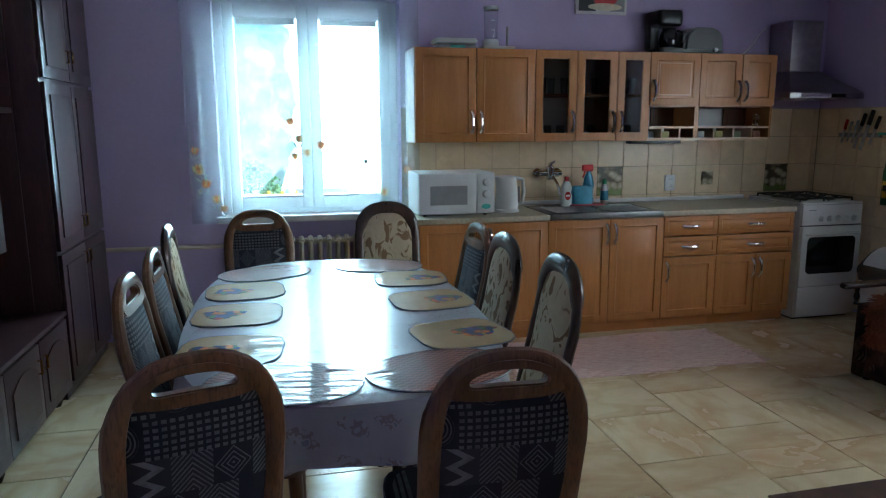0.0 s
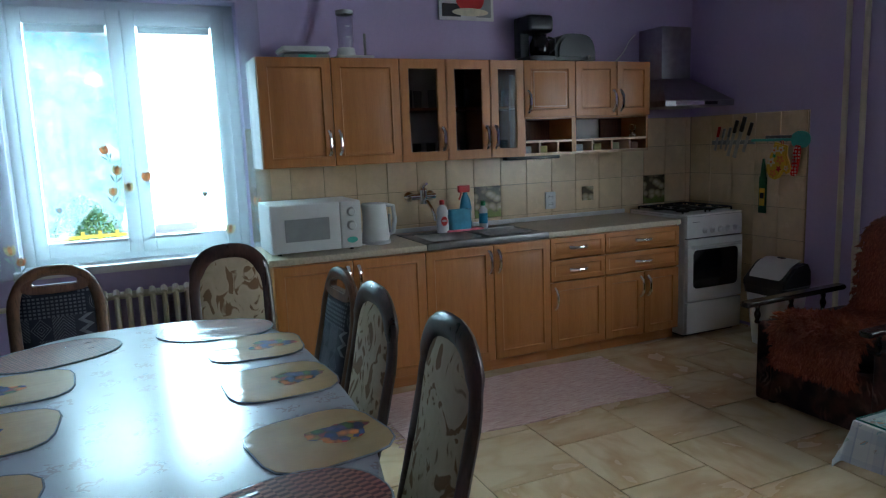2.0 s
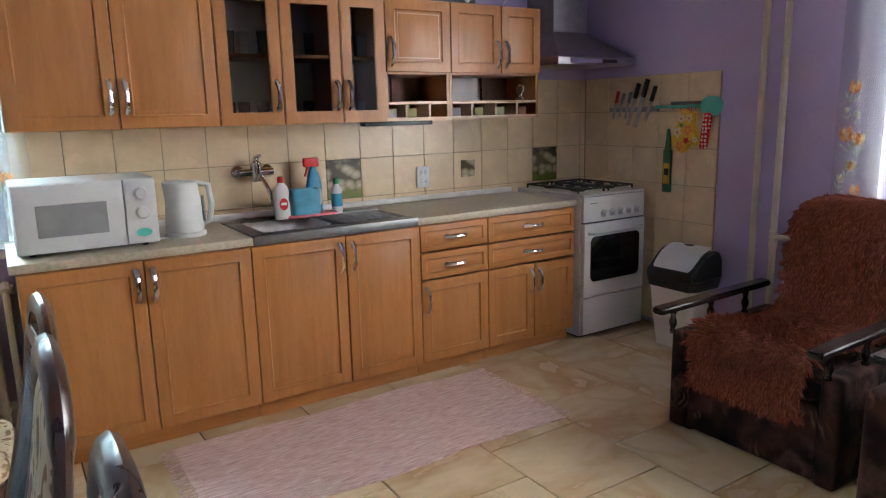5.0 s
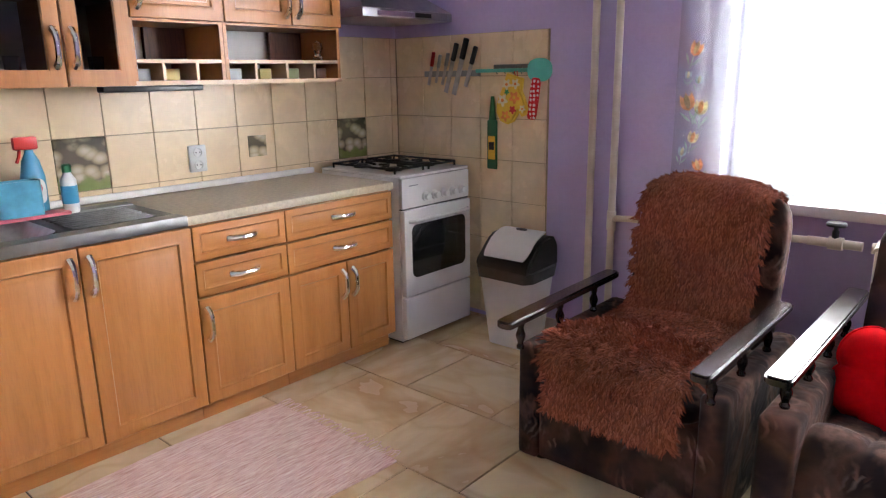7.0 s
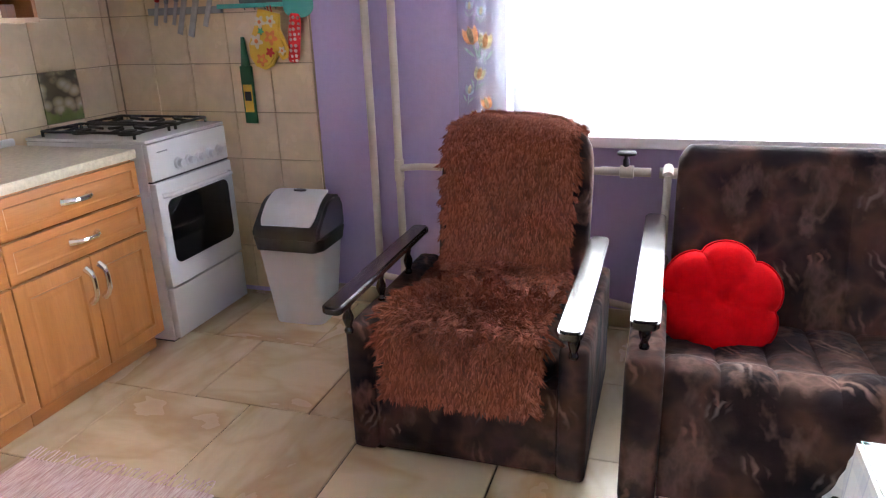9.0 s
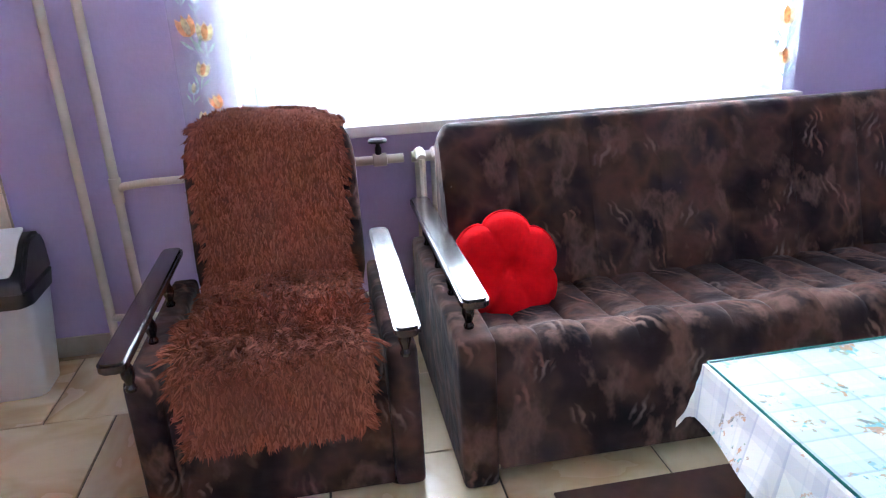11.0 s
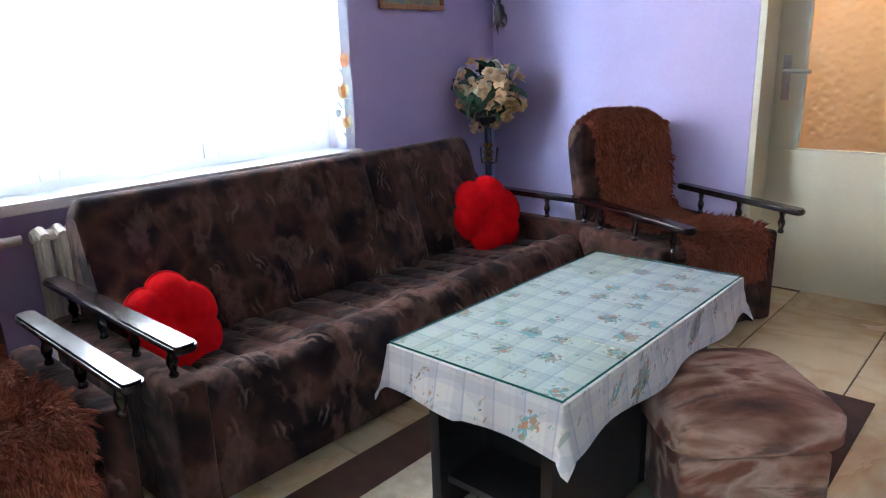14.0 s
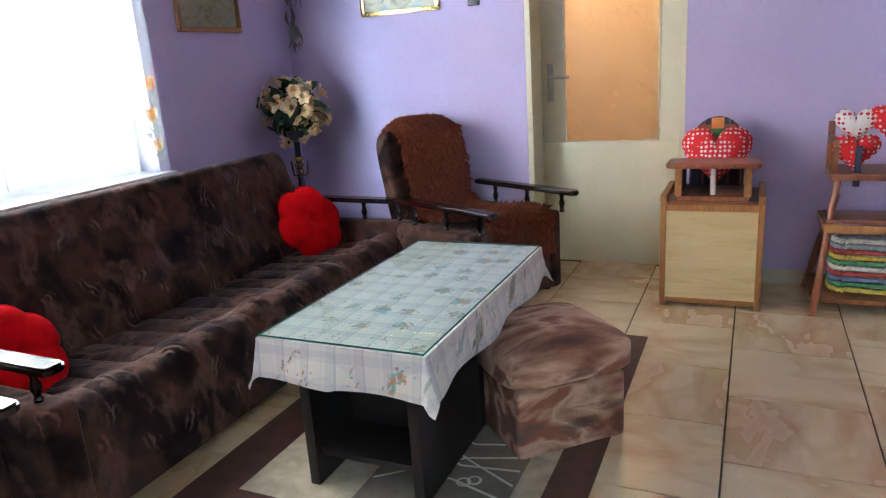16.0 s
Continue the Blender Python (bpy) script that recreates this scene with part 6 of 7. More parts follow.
def print_mat(name, c):
    """Dye on voile: lets most light through and tints it."""
    m, nt, b = nodes_of(name)
    tl, df, mx = nt.nodes.new("ShaderNodeBsdfTranslucent"), nt.nodes.new("ShaderNodeBsdfDiffuse"), nt.nodes.new("ShaderNodeMixShader")
    col = ramp(nt, noise_tex(nt, coords(nt), 60, 2), [(0.35, tuple(k * 0.7 for k in c)), (0.65, tuple(min(1, k * 1.25) for k in c))])
    nt.links.new(col, tl.inputs[0])
    nt.links.new(col, df.inputs[0])
    mx.inputs[0].default_value = 0.4
    nt.links.new(tl.outputs[0], mx.inputs[1])
    nt.links.new(df.outputs[0], mx.inputs[2])
    nt.links.new(mx.outputs[0], nt.nodes["Material Output"].inputs[0])
    return m


M["print_leaf"], M["print_or"] = print_mat("printed_leaf", (0.5, 0.62, 0.58)), print_mat("printed_orange", (0.85, 0.5, 0.3))
M["print_ye"], M["print_bl"] = print_mat("printed_yellow", (0.88, 0.76, 0.55)), print_mat("printed_blue", (0.6, 0.68, 0.76))


def hem_north(x):
    xw = x - 0.33
    return 0.775 if xw < -0.05 else 0.83


def lace_gap(p):
    """The two scalloped openings in the lace hem."""
    xw = p.x - 0.33
    return any(0.935 < p.z < pk - (pk - 0.935) * abs(xw - c) / hw for c, hw, pk in ((0.235, 0.17, 1.13), (0.62, 0.14, 1.14)))


cn = curtain(pose(-0.33, 4.915, 0), 1.49, 2.36, hem_north, 14, 0.007, "sheer white voile curtain with printed tulips and a scalloped hem", 5, lace_gap)
rnd = random.Random(8)
for x, z, s, mk in ((0.045, 1.24, 0.05, "print_or"), (0.06, 1.12, 0.075, "print_ye"), (0.1, 1.03, 0.06, "print_or"), (0.16, 0.93, 0.06, "print_ye"), (0.06, 0.98, 0.035, "print_bl"), (0.2, 0.87, 0.05, "print_or"),
                    (0.64, 1.42, 0.05, "print_or"), (0.69, 1.31, 0.055, "print_ye"), (0.74, 1.22, 0.055, "print_ye"), (0.83, 1.27, 0.055, "print_or"), (0.66, 1.2, 0.05, "print_ye"),
                    (1.12, 1.16, 0.035, "print_bl"), (1.24, 0.95, 0.06, "print_ye"), (0.4, 1.12, 0.035, "print_bl"), (1.4, 1.1, 0.05, "print_or"), (1.42, 0.98, 0.05, "print_or")):
    tulip(cn, x, z, s, M[mk], rnd)
ce = curtain(pose(4.345, 3.30, 0, 0, 0, -90), 2.36, 2.40, lambda x: 0.815 if x > 0.2 else 0.80, 20, 0.006, "sheer white voile curtain with printed tulips, brightly backlit", 6)
for x, z, s, mk in ((0.08, 1.39, 0.042, "print_or"), (0.1, 1.27, 0.026, "print_bl"), (0.055, 1.29, 0.024, "print_bl"), (0.06, 1.18, 0.05, "print_or"), (0.115, 1.16, 0.045, "print_ye"), (0.09, 1.04, 0.036, "print_ye"), (0.05, 0.98, 0.03, "print_bl"),
                    (0.12, 0.93, 0.036, "print_or"), (0.07, 0.88, 0.03, "print_ye"),
                    (2.28, 1.1, 0.06, "print_ye"), (2.3, 1.25, 0.05, "print_or"), (2.29, 0.95, 0.05, "print_ye"), (2.24, 1.0, 0.03, "print_bl")):
    tulip(ce, x, z, s * 1.4, M[mk], rnd)


def radiator(m, n, h, label):
    r = thing("radiator", m, label, "radiator", "column radiators")
    b = bmesh.new()
    for y in (-0.045, 0.0, 0.045):
        tube([(0, y, 0.03), (0, y, h - 0.03)], 0.014, 8, bm=b)
    for z in (0.03, h - 0.03):
        tube([(0, -0.052, z), (0, 0, z + (0.018 if z > 0.3 else -0.018)), (0, 0.052, z)], 0.019, 8, bm=b)
    sec = mesh_of("section", b, M["pipe"])
    for k in range(n):
        o = new("section", sec)
        o.parent = r
        o.matrix_basis = pose(0.03 + 0.06 * k, 0, 0)
    for z in (0.03, h - 0.03):
        part("header", tube([(0.0, 0, z), (0.06 * n, 0, z)], 0.02, 10), M["pipe"], r)
    for k in (1, n - 2):
        part("foot", box(0.03 + 0.06 * k - 0.012, -0.03, -0.1, 0.03 + 0.06 * k + 0.012, 0.03, 0.02, 0.003), M["pipe"], r)
    return r


radiator(pose(0.02, 4.90, 0.1), 17, 0.57, "cream column radiator under the window behind the table")
r2 = radiator(pose(4.275, 2.52, 0.1, 0, 0, -90), 24, 0.62, "cream column radiator behind the sofa")
val = thing("radiator_valve", pose(4.275, 2.64, 0.69), "dark-handled radiator valve on a cream pipe", "valve")
part("valve_body", tube([(0, -0.09, 0), (0, -0.03, 0), (0, -0.028, 0), (0, 0.02, 0), (0, 0.022, 0), (0, 0.09, 0)], [0.017, 0.017, 0.024, 0.024, 0.017, 0.017], 10), M["pipe"], val, "cream painted valve body")
part("stem", lathe([(0.012, 0), (0.012, 0.045), (0.008, 0.05), (0.008, 0.065)], 10), M["black"], val)
part("hand_wheel", lathe([(0.012, 0.06), (0.034, 0.064), (0.036, 0.072), (0.03, 0.078), (0.0, 0.079)], 16), M["black"], val)

pp = thing("heating_pipes", pose(4.35, 3.575, 0), "pair of cream painted heating pipes up the wall", "pipe")
part("riser", tube([(0, 0, 0), (0, 0, 2.748)], 0.0165, 12), M["pipe"], pp)
part("riser", tube([(0, 0.115, 0), (0, 0.115, 2.748)], 0.0165, 12), M["pipe"], pp)
part("branch", tube([(0, 0, 0.645), (-0.01, -0.03, 0.66), (-0.02, -0.1, 0.668), (-0.06, -0.7, 0.682), (-0.075, -0.86, 0.69)], 0.0145, 12), M["pipe"], pp)
part("tee", tube([(0, 0, 0.6), (0, 0, 0.69)], 0.021, 12), M["pipe"], pp)
part("low_branch", tube([(0, 0.115, 0.16), (-0.03, 0.0, 0.16), (-0.075, -0.9, 0.16), (-0.075, -1.06, 0.13)], 0.0145, 12), M["pipe"], pp)
single("wall_pipe", tube([(-0.93, 0, 0.62), (0.0, 0, 0.615)], 0.014, 10), M["pipe"], pose(0.02, 4.965, 0), "cream painted pipe running along the wall to the radiator", "pipe")

# garden past the north window
pl = thing("planter", pose(-0.02, 7.9, -0.4), "yellow lattice planter with a leafy bush outdoors", "planter")
bm = bmesh.new()
for k in range(7):
    box(-0.45 + 0.14 * k, -0.16, 0.75, -0.42 + 0.14 * k, -0.14, 1.12, bm=bm)
for z in (0.78, 0.92, 1.06):
    box(-0.46, -0.165, z, 0.43, -0.15, z + 0.03, bm=bm)
part("lattice", bm, M["yellow"], pl)
part("trough", box(-0.45, -0.13, 0, 0.42, 0.2, 1.0, 0.01), M["sill"], pl)
vs, fs = [], []
rnd = random.Random(2)
for _ in range(1500):
    a, h = rnd.random() * 6.283, rnd.random()
    r = 0.36 * (1 - h) ** 0.6 * math.sqrt(rnd.random())
    p = Vector((r * math.cos(a), 0.03 + 0.5 * r * math.sin(a), 1.0 + 0.42 * h))
    d = Vector((rnd.gauss(0, 1), rnd.gauss(0, 1), rnd.gauss(0, 1))).normalized() * 0.035
    s = d.cross(Vector((rnd.gauss(0, 1), rnd.gauss(0, 1), 1))).normalized() * 0.014
    i = len(vs)
    vs += [p, p + d * 0.5 + s, p + d, p + d * 0.5 - s]
    fs.append((i, i + 1, i + 2, i + 3))
me = bpy.data.meshes.new("foliage")
me.from_pydata(vs, [], fs)
M["bush"] = plain("bush_leaf", (0.08, 0.17, 0.04), 0.6, 0, 0.4, 6)
me.materials.append(M["bush"])
fo = new("foliage", me)
fo.parent = pl
fo["kind"] = "stuff"
sh = thing("garden_shed", pose(0.62, 8.2, -0.4), "small white shed with a brown louvred door outdoors", "shed")
part("wall", box(-0.2, 0, 0, 0.32, 0.5, 1.02, 0.005), M["sill"], sh)
part("roof", box(-0.22, -0.04, 1.02, 0.36, 0.54, 1.1, 0.01), M["grey"], sh)
part("louvred_door", box(-0.15, -0.02, 0.55, 0.06, -0.001, 1.0), M["chairwood"], sh)

# ---- kitchen things ----
mw = thing("microwave", pose(1.065, 4.50, CT), "white microwave oven standing on the worktop", "microwave")
part("case", box(0, 0, 0.012, 0.5, 0.34, 0.275, 0.01), M["white"], mw)
d = part("door", box(0.004, -0.022, 0.016, 0.375, -0.001, 0.271, 0.006), M["white"], mw)
part("door_window", box(0.075, -0.0245, 0.075, 0.315, -0.022, 0.195, 0.001), M["grey"], d, "grey door window")
pn = part("control_panel", box(0.379, -0.02, 0.016, 0.496, -0.001, 0.271, 0.006), M["white"], mw)
for z in (0.215, 0.14):
    part("knob", lathe([(0.026, 0), (0.024, 0.012), (0.019, 0.02), (0.0, 0.021)], 18, m=pose(0.44, -0.02, z, 90)), M["white"], pn)
part("badge", moved(slab(superellipse(0.03, 0.017, 2, 20), 0, 0.0015), pose(0.44, -0.02, 0.06, 90)), M["teal"], pn, "green oval sticker")
for x in (0.05, 0.45):
    for y in (0.04, 0.3):
        part("foot", lathe([(0.012, 0), (0.012, 0.013)], 10, m=pose(x, y, 0)), M["black"], mw)

kt = thing("kettle", pose(1.70, 4.66, CT), "white plastic electric kettle on the worktop", "kettle")
part("base", lathe([(0.085, 0), (0.086, 0.015), (0.08, 0.02)], 24), M["white"], kt)
bm = lathe([(0.078, 0.021), (0.08, 0.04), (0.072, 0.15), (0.066, 0.215), (0.064, 0.23), (0.05, 0.238), (0.0, 0.24)], 26)
for v in bm.verts:
    if v.co.z > 0.18 and v.co.x < -0.03:
        v.co.x -= (v.co.z - 0.18) * 0.35
part("jug", bm, M["white"], kt)
part("handle", tube([(0.055, -0.01, 0.225), (0.105, -0.02, 0.215), (0.115, -0.02, 0.13), (0.1, -0.02, 0.06), (0.07, -0.01, 0.045)], 0.013, 8), M["white"], kt)
part("water_gauge", box(0.071, -0.035, 0.06, 0.083, -0.02, 0.17, 0.003), M["grey"], kt)
single("kettle_cable", tube([(0, 0, 0.005), (-0.08, -0.02, 0.005), (-0.16, 0.0, 0.005), (-0.2, 0.06, 0.005)], 0.004, 6), M["white"], pose(1.62, 4.62, CT), "white kettle cable lying on the worktop", "cable")


def bottle(name, m, profile, body, cap, capz, label, oval=1.0):
    b = thing(name, m, label, "bottle", "bottles beside the sink")
    part("body", moved(lathe(profile, 20), Matrix.Diagonal((1, oval, 1, 1))), body, b)
    r = profile[-1][0]
    part("cap", lathe([(r + 0.004, capz), (r + 0.004, capz + 0.025), (r - 0.001, capz + 0.03), (0.0, capz + 0.031)], 14), cap, b)
    return b


SZ = CT + 0.0045
bt = bottle("washing_up_bottle", pose(2.19, 4.80, SZ), [(0.036, 0), (0.04, 0.01), (0.04, 0.07), (0.034, 0.1), (0.039, 0.13), (0.03, 0.16), (0.014, 0.175), (0.012, 0.18)], M["white"], M["red"], 0.178,
            "white washing-up liquid bottle with a red cap", 0.7)
part("label_patch", moved(slab(superellipse(0.022, 0.03, 2, 20), 0, 0.002), pose(0, -0.0275, 0.075, 90)), M["red"], bt, "red and green printed badge")
part("label_bar", box(-0.014, -0.0315, 0.071, 0.014, -0.03, 0.083), M["white"], bt)
tray = single("sink_tray", slab(rounded(0.27, 0.09, 0.02), 0, 0.012, 0.003), M["pinkp"], pose(2.34, 4.815, SZ), "pink plastic tray at the back of the sink", "tray")
M["tubplastic"] = plain("cloudy_blue_plastic", (0.09, 0.36, 0.5), 0.3, 0, 0.25, 12)
tub = thing("sponge_tub", pose(2.315, 4.82, SZ + 0.012), "blue plastic tub for sponges", "tub")
part("wall", slab(rounded(0.15, 0.075, 0.02), 0, 0.125, 0.0, rounded(0.14, 0.065, 0.016)), M["tubplastic"], tub)
part("bottom", slab(rounded(0.139, 0.064, 0.016), 0, 0.004), M["blue"], tub)
single("sponge", box(-0.03, -0.022, 0, 0.03, 0.022, 0.1, 0.008), M["green"], pose(2.285, 4.82, SZ + 0.0165), "green sponge standing in the tub", "sponge")
sp = thing("spray_bottle", pose(2.395, 4.885, SZ) @ Matrix.Diagonal((1, 1, 1.16, 1)), "blue spray bottle with a red trigger", "bottle", "bottles beside the sink")
part("body", moved(lathe([(0.04, 0), (0.042, 0.01), (0.042, 0.12), (0.03, 0.17), (0.016, 0.195), (0.014, 0.205)], 20), Matrix.Diagonal((1, 0.65, 1, 1))), M["blue"], sp)
part("label_patch", moved(slab(superellipse(0.026, 0.04, 3, 20), 0, 0.002), pose(0.004, -0.0275, 0.075, 90)), M["sill"], sp, "pale printed label")
part("label_spot", moved(slab(superellipse(0.014, 0.016, 2, 16), 0, 0.001), pose(0.004, -0.0296, 0.085, 90)), M["pinkp"], sp)
part("trigger_head", box(-0.05, -0.015, 0.205, 0.03, 0.015, 0.245, 0.008), M["red"], sp)
part("trigger", tube([(-0.03, 0, 0.205), (-0.035, 0, 0.185), (-0.045, 0, 0.165)], 0.006, 6), M["red"], sp)
b2 = bottle("cleaner_bottle", pose(2.49, 4.82, SZ), [(0.026, 0), (0.028, 0.01), (0.028, 0.12), (0.014, 0.145), (0.012, 0.152)], M["white"], M["green"], 0.15, "white and blue cleaner bottle with a green cap")
part("label_band", lathe([(0.0285, 0.035), (0.0287, 0.036), (0.0287, 0.1), (0.0285, 0.101)], 20), M["blue"], b2)

so = thing("wall_socket", pose(3.105, NORTH - 0.014, 0.96), "white double wall socket on the tiles", "socket")
part("plate", box(-0.043, -0.014, -0.06, 0.043, 0.0, 0.06, 0.008), M["white"], so)
for z in (-0.028, 0.028):
    o = part("outlet", lathe([(0.021, 0), (0.021, 0.004), (0.018, 0.004), (0.017, 0.001), (0.0, 0.001)], 18, m=pose(0, -0.014, z, 90)), M["white"], so)
    for dx in (-0.009, 0.009):
        part("pin_hole", lathe([(0.003, 0), (0.003, 0.002)], 8, m=pose(dx, -0.0142, z, 90)), M["black"], o)

# on top of the wall cabinets
UT = UZ1
sc = thing("kitchen_scale", pose(1.385, 4.85, UT), "white kitchen scale on top of the wall cabinet", "scale")
part("body", box(-0.13, -0.1, 0, 0.13, 0.1, 0.03, 0.01), M["grey"], sc)
part("pan", slab(rounded(0.28, 0.21, 0.03), 0.042, 0.07, 0.008), M["white"], sc)
part("pan_post", lathe([(0.03, 0.03), (0.03, 0.042)], 14), M["grey"], sc)
part("display", box(-0.05, -0.104, 0.008, 0.05, -0.1, 0.024, 0.001), M["teal"], sc, "greenish display")
bl = thing("blender", pose(1.64, 4.85, UT), "white stand blender with a clear tall jug", "blender")
part("base", box(-0.07, -0.07, 0, 0.15, 0.07, 0.03, 0.01), M["white"], bl)
part("motor_block", lathe([(0.055, 0.03), (0.05, 0.07), (0.045, 0.075)], 18), M["white"], bl)
part("jug", lathe([(0.042, 0.076), (0.045, 0.1), (0.048, 0.26), (0.046, 0.262)], 18), M["jugclear"], bl, "clear jug")
part("jug_mark", box(-0.012, -0.0495, 0.13, 0.014, -0.0475, 0.135), M["white"], bl)
part("jug_mark", box(-0.012, -0.0505, 0.19, 0.014, -0.0485, 0.195), M["white"], bl)
part("lid", lathe([(0.05, 0.262), (0.05, 0.285), (0.03, 0.29)], 18), M["white"], bl)
part("rod", tube([(0.115, 0, 0.03), (0.115, 0, 0.16)], 0.008, 8), M["grey"], bl)
cm = thing("coffee_maker", pose(2.93, 4.86, UT), "black filter coffee maker with a glass pot", "coffee maker")
part("base", slab(rounded(0.2, 0.24, 0.04), 0, 0.04, 0.008), M["black"], cm)
part("column", box(-0.1, 0.02, 0.04, -0.03, 0.11, 0.3, 0.015), M["black"], cm)
part("filter_head", box(-0.1, -0.09, 0.19, 0.09, 0.11, 0.3, 0.03, 3), M["black"], cm)
part("pot", lathe([(0.05, 0.042), (0.066, 0.07), (0.066, 0.12), (0.045, 0.17), (0.048, 0.18)], 20, m=pose(0.02, -0.02, 0)), M["darkglass"], cm)
part("pot_handle", tube([(0.07, -0.04, 0.165), (0.11, -0.06, 0.15), (0.11, -0.06, 0.09), (0.08, -0.045, 0.07)], 0.009, 6), M["black"], cm)
ts = thing("toaster", pose(3.2, 4.86, UT), "rounded black toaster on top of the wall cabinet", "toaster")
bm = slab([(0.16 * math.copysign(abs(math.cos(a)) ** 0.6, math.cos(a)), 0.19 * max(0.02, math.sin(a)) ** 0.6) for a in [math.pi * k / 24 for k in range(25)]], -0.085, 0.085, 0.02)
part("shell", moved(bm, pose(0, 0, 0, 90)), M["black"], ts)
part("lever", box(0.155, -0.02, 0.08, 0.175, 0.02, 0.1, 0.004), M["grey"], ts)
part("dial", lathe([(0.015, 0), (0.014, 0.008)], 14, m=pose(0.09, -0.086, 0.035, 90)), M["white"], ts)
single("hood_cable", tube([(0, 0, 0), (0.12, 0.04, 0.09), (0.2, 0.08, 0.17), (0.27, 0.1, 0.22)], 0.004, 6), M["white"], pose(3.56, 4.86, UT + 0.004), "white cable rising to the hood chimney", "cable")

# glassware and trifles on shelves
M["straw"], M["moss"] = plain("straw_packet", (0.42, 0.36, 0.12), 0.5), plain("moss_packet", (0.2, 0.22, 0.1), 0.5)


def glass_cup(x, y, z, r=0.028, h=0.09, mat="jarglass"):
    g = single("drinking_glass", lathe([(r * 0.8, 0), (r * 0.85, 0.004), (r, h), (r * 0.92, h), (r * 0.78, 0.006), (0.0, 0.006)], 16), M[mat], pose(x, y, z), "clear drinking glass on a cabinet shelf", "glass", "glasses in the cabinets")
    return g


for x, y in ((1.98, 4.82), (2.06, 4.86), (2.13, 4.8), (2.27, 4.84), (2.36, 4.8), (2.58, 4.84), (2.64, 4.8)):
    glass_cup(x, y, UZ0 + 0.0175)
    glass_cup(x + 0.02, y, UZ0 + 0.3165, 0.026, 0.11)
single("glass_stopper", lathe([(0.02, 0), (0.024, 0.01), (0.012, 0.03), (0.026, 0.055), (0.02, 0.08), (0.0, 0.09)], 16), M["jarglass"], pose(3.63, 4.74, UZ0 + 0.0975), "small cut-glass decanter on the open shelf", "decanter")
for x, mk in ((2.78, "grey"), (2.9, "straw"), (3.18, "grey"), (3.33, "straw"), (3.48, "moss"), (3.64, "alder_in")):
    single("spice_packet", box(-0.03, -0.02, 0, 0.03, 0.02, 0.045, 0.004), M[mk], pose(x, 4.75, UZ0 + 0.0175), "small packet lying in a pigeon hole", "packet", "packets in the pigeon holes")

# knife rack, utensil rail, bin
kr = thing("knife_rack", pose(EAST - 0.01, 4.75, 1.30, 0, 0, -90), "magnetic bar holding kitchen knives", "knife rack")
part("bar", box(0, -0.02, 0, 0.38, -0.001, 0.03, 0.003), M["grey"], kr)
for x, tilt, hl, bl_, mk, w in ((0.05, 14, 0.1, 0.1, "red", 0.018), (0.1, 14, 0.09, 0.08, "grey", 0.016), (0.15, 16, 0.09, 0.1, "grey", 0.017), (0.19, 18, 0.12, 0.17, "black", 0.026), (0.25, 18, 0.14, 0.19, "black", 0.03), (0.32, 20, 0.12, 0.12, "black", 0.024)):
    k = part("knife", box(-w / 2, -0.026, -bl_ * 0.6, w / 2, -0.022, bl_ * 0.4, 0.001), M["doorsteel"], kr, at=pose(x, 0, 0.015, 0, tilt))
    part("handle", box(-w * 0.5, -0.034, bl_ * 0.4, w * 0.5, -0.016, bl_ * 0.4 + hl * 0.78, 0.007, 3), M[mk], k)
rl = thing("utensil_rail", pose(EAST - 0.01, 4.28, 1.33, 0, 0, -90), "steel hook rail on the wall tiles", "hook rail")
part("bar", box(0, -0.012, 0, 0.22, -0.001, 0.025, 0.003), M["steel"], rl)
for x in (0.03, 0.08, 0.13, 0.18):
    part("hook", tube([(x, -0.012, 0.01), (x, -0.03, -0.005), (x, -0.02, -0.02)], 0.003, 6), M["steel"], rl)
sp1 = thing("fish_slice", pose(EAST - 0.035, 4.38, 1.325, 0, 0, -90), "teal plastic spatula laid across the hook rail", "spatula")
part("shaft", box(0, -0.008, -0.008, 0.32, 0.004, 0.01, 0.003), M["teal"], sp1)
part("blade", moved(slab(superellipse(0.07, 0.055, 2.4, 24), -0.003, 0.003), pose(0.39, -0.004, 0.0, 90)), M["teal"], sp1)
mit = thing("oven_mitt", pose(EAST - 0.035, 4.17, 1.30, 0, 0, -90), "yellow and white printed oven mitt hanging from a hook", "oven mitt")
MITT = [(-0.05, 0.0), (-0.06, -0.08), (-0.075, -0.15), (-0.065, -0.2), (-0.03, -0.235), (0.015, -0.24), (0.05, -0.215), (0.068, -0.165), (0.09, -0.18), (0.112, -0.165), (0.112, -0.13), (0.085, -0.09), (0.06, -0.06), (0.052, 0.0)]
mitt_pose = pose(0.05, -0.005, 0.0, 90, 14)
part("mitt", moved(slab(MITT, 0.0, 0.03, 0.011), mitt_pose), M["yellow"], mit)
part("hanging_loop", tube([(0.045, -0.012, -0.005), (0.04, -0.014, 0.02), (0.055, -0.014, 0.022), (0.058, -0.012, -0.005)], 0.003, 6), M["red"], mit)
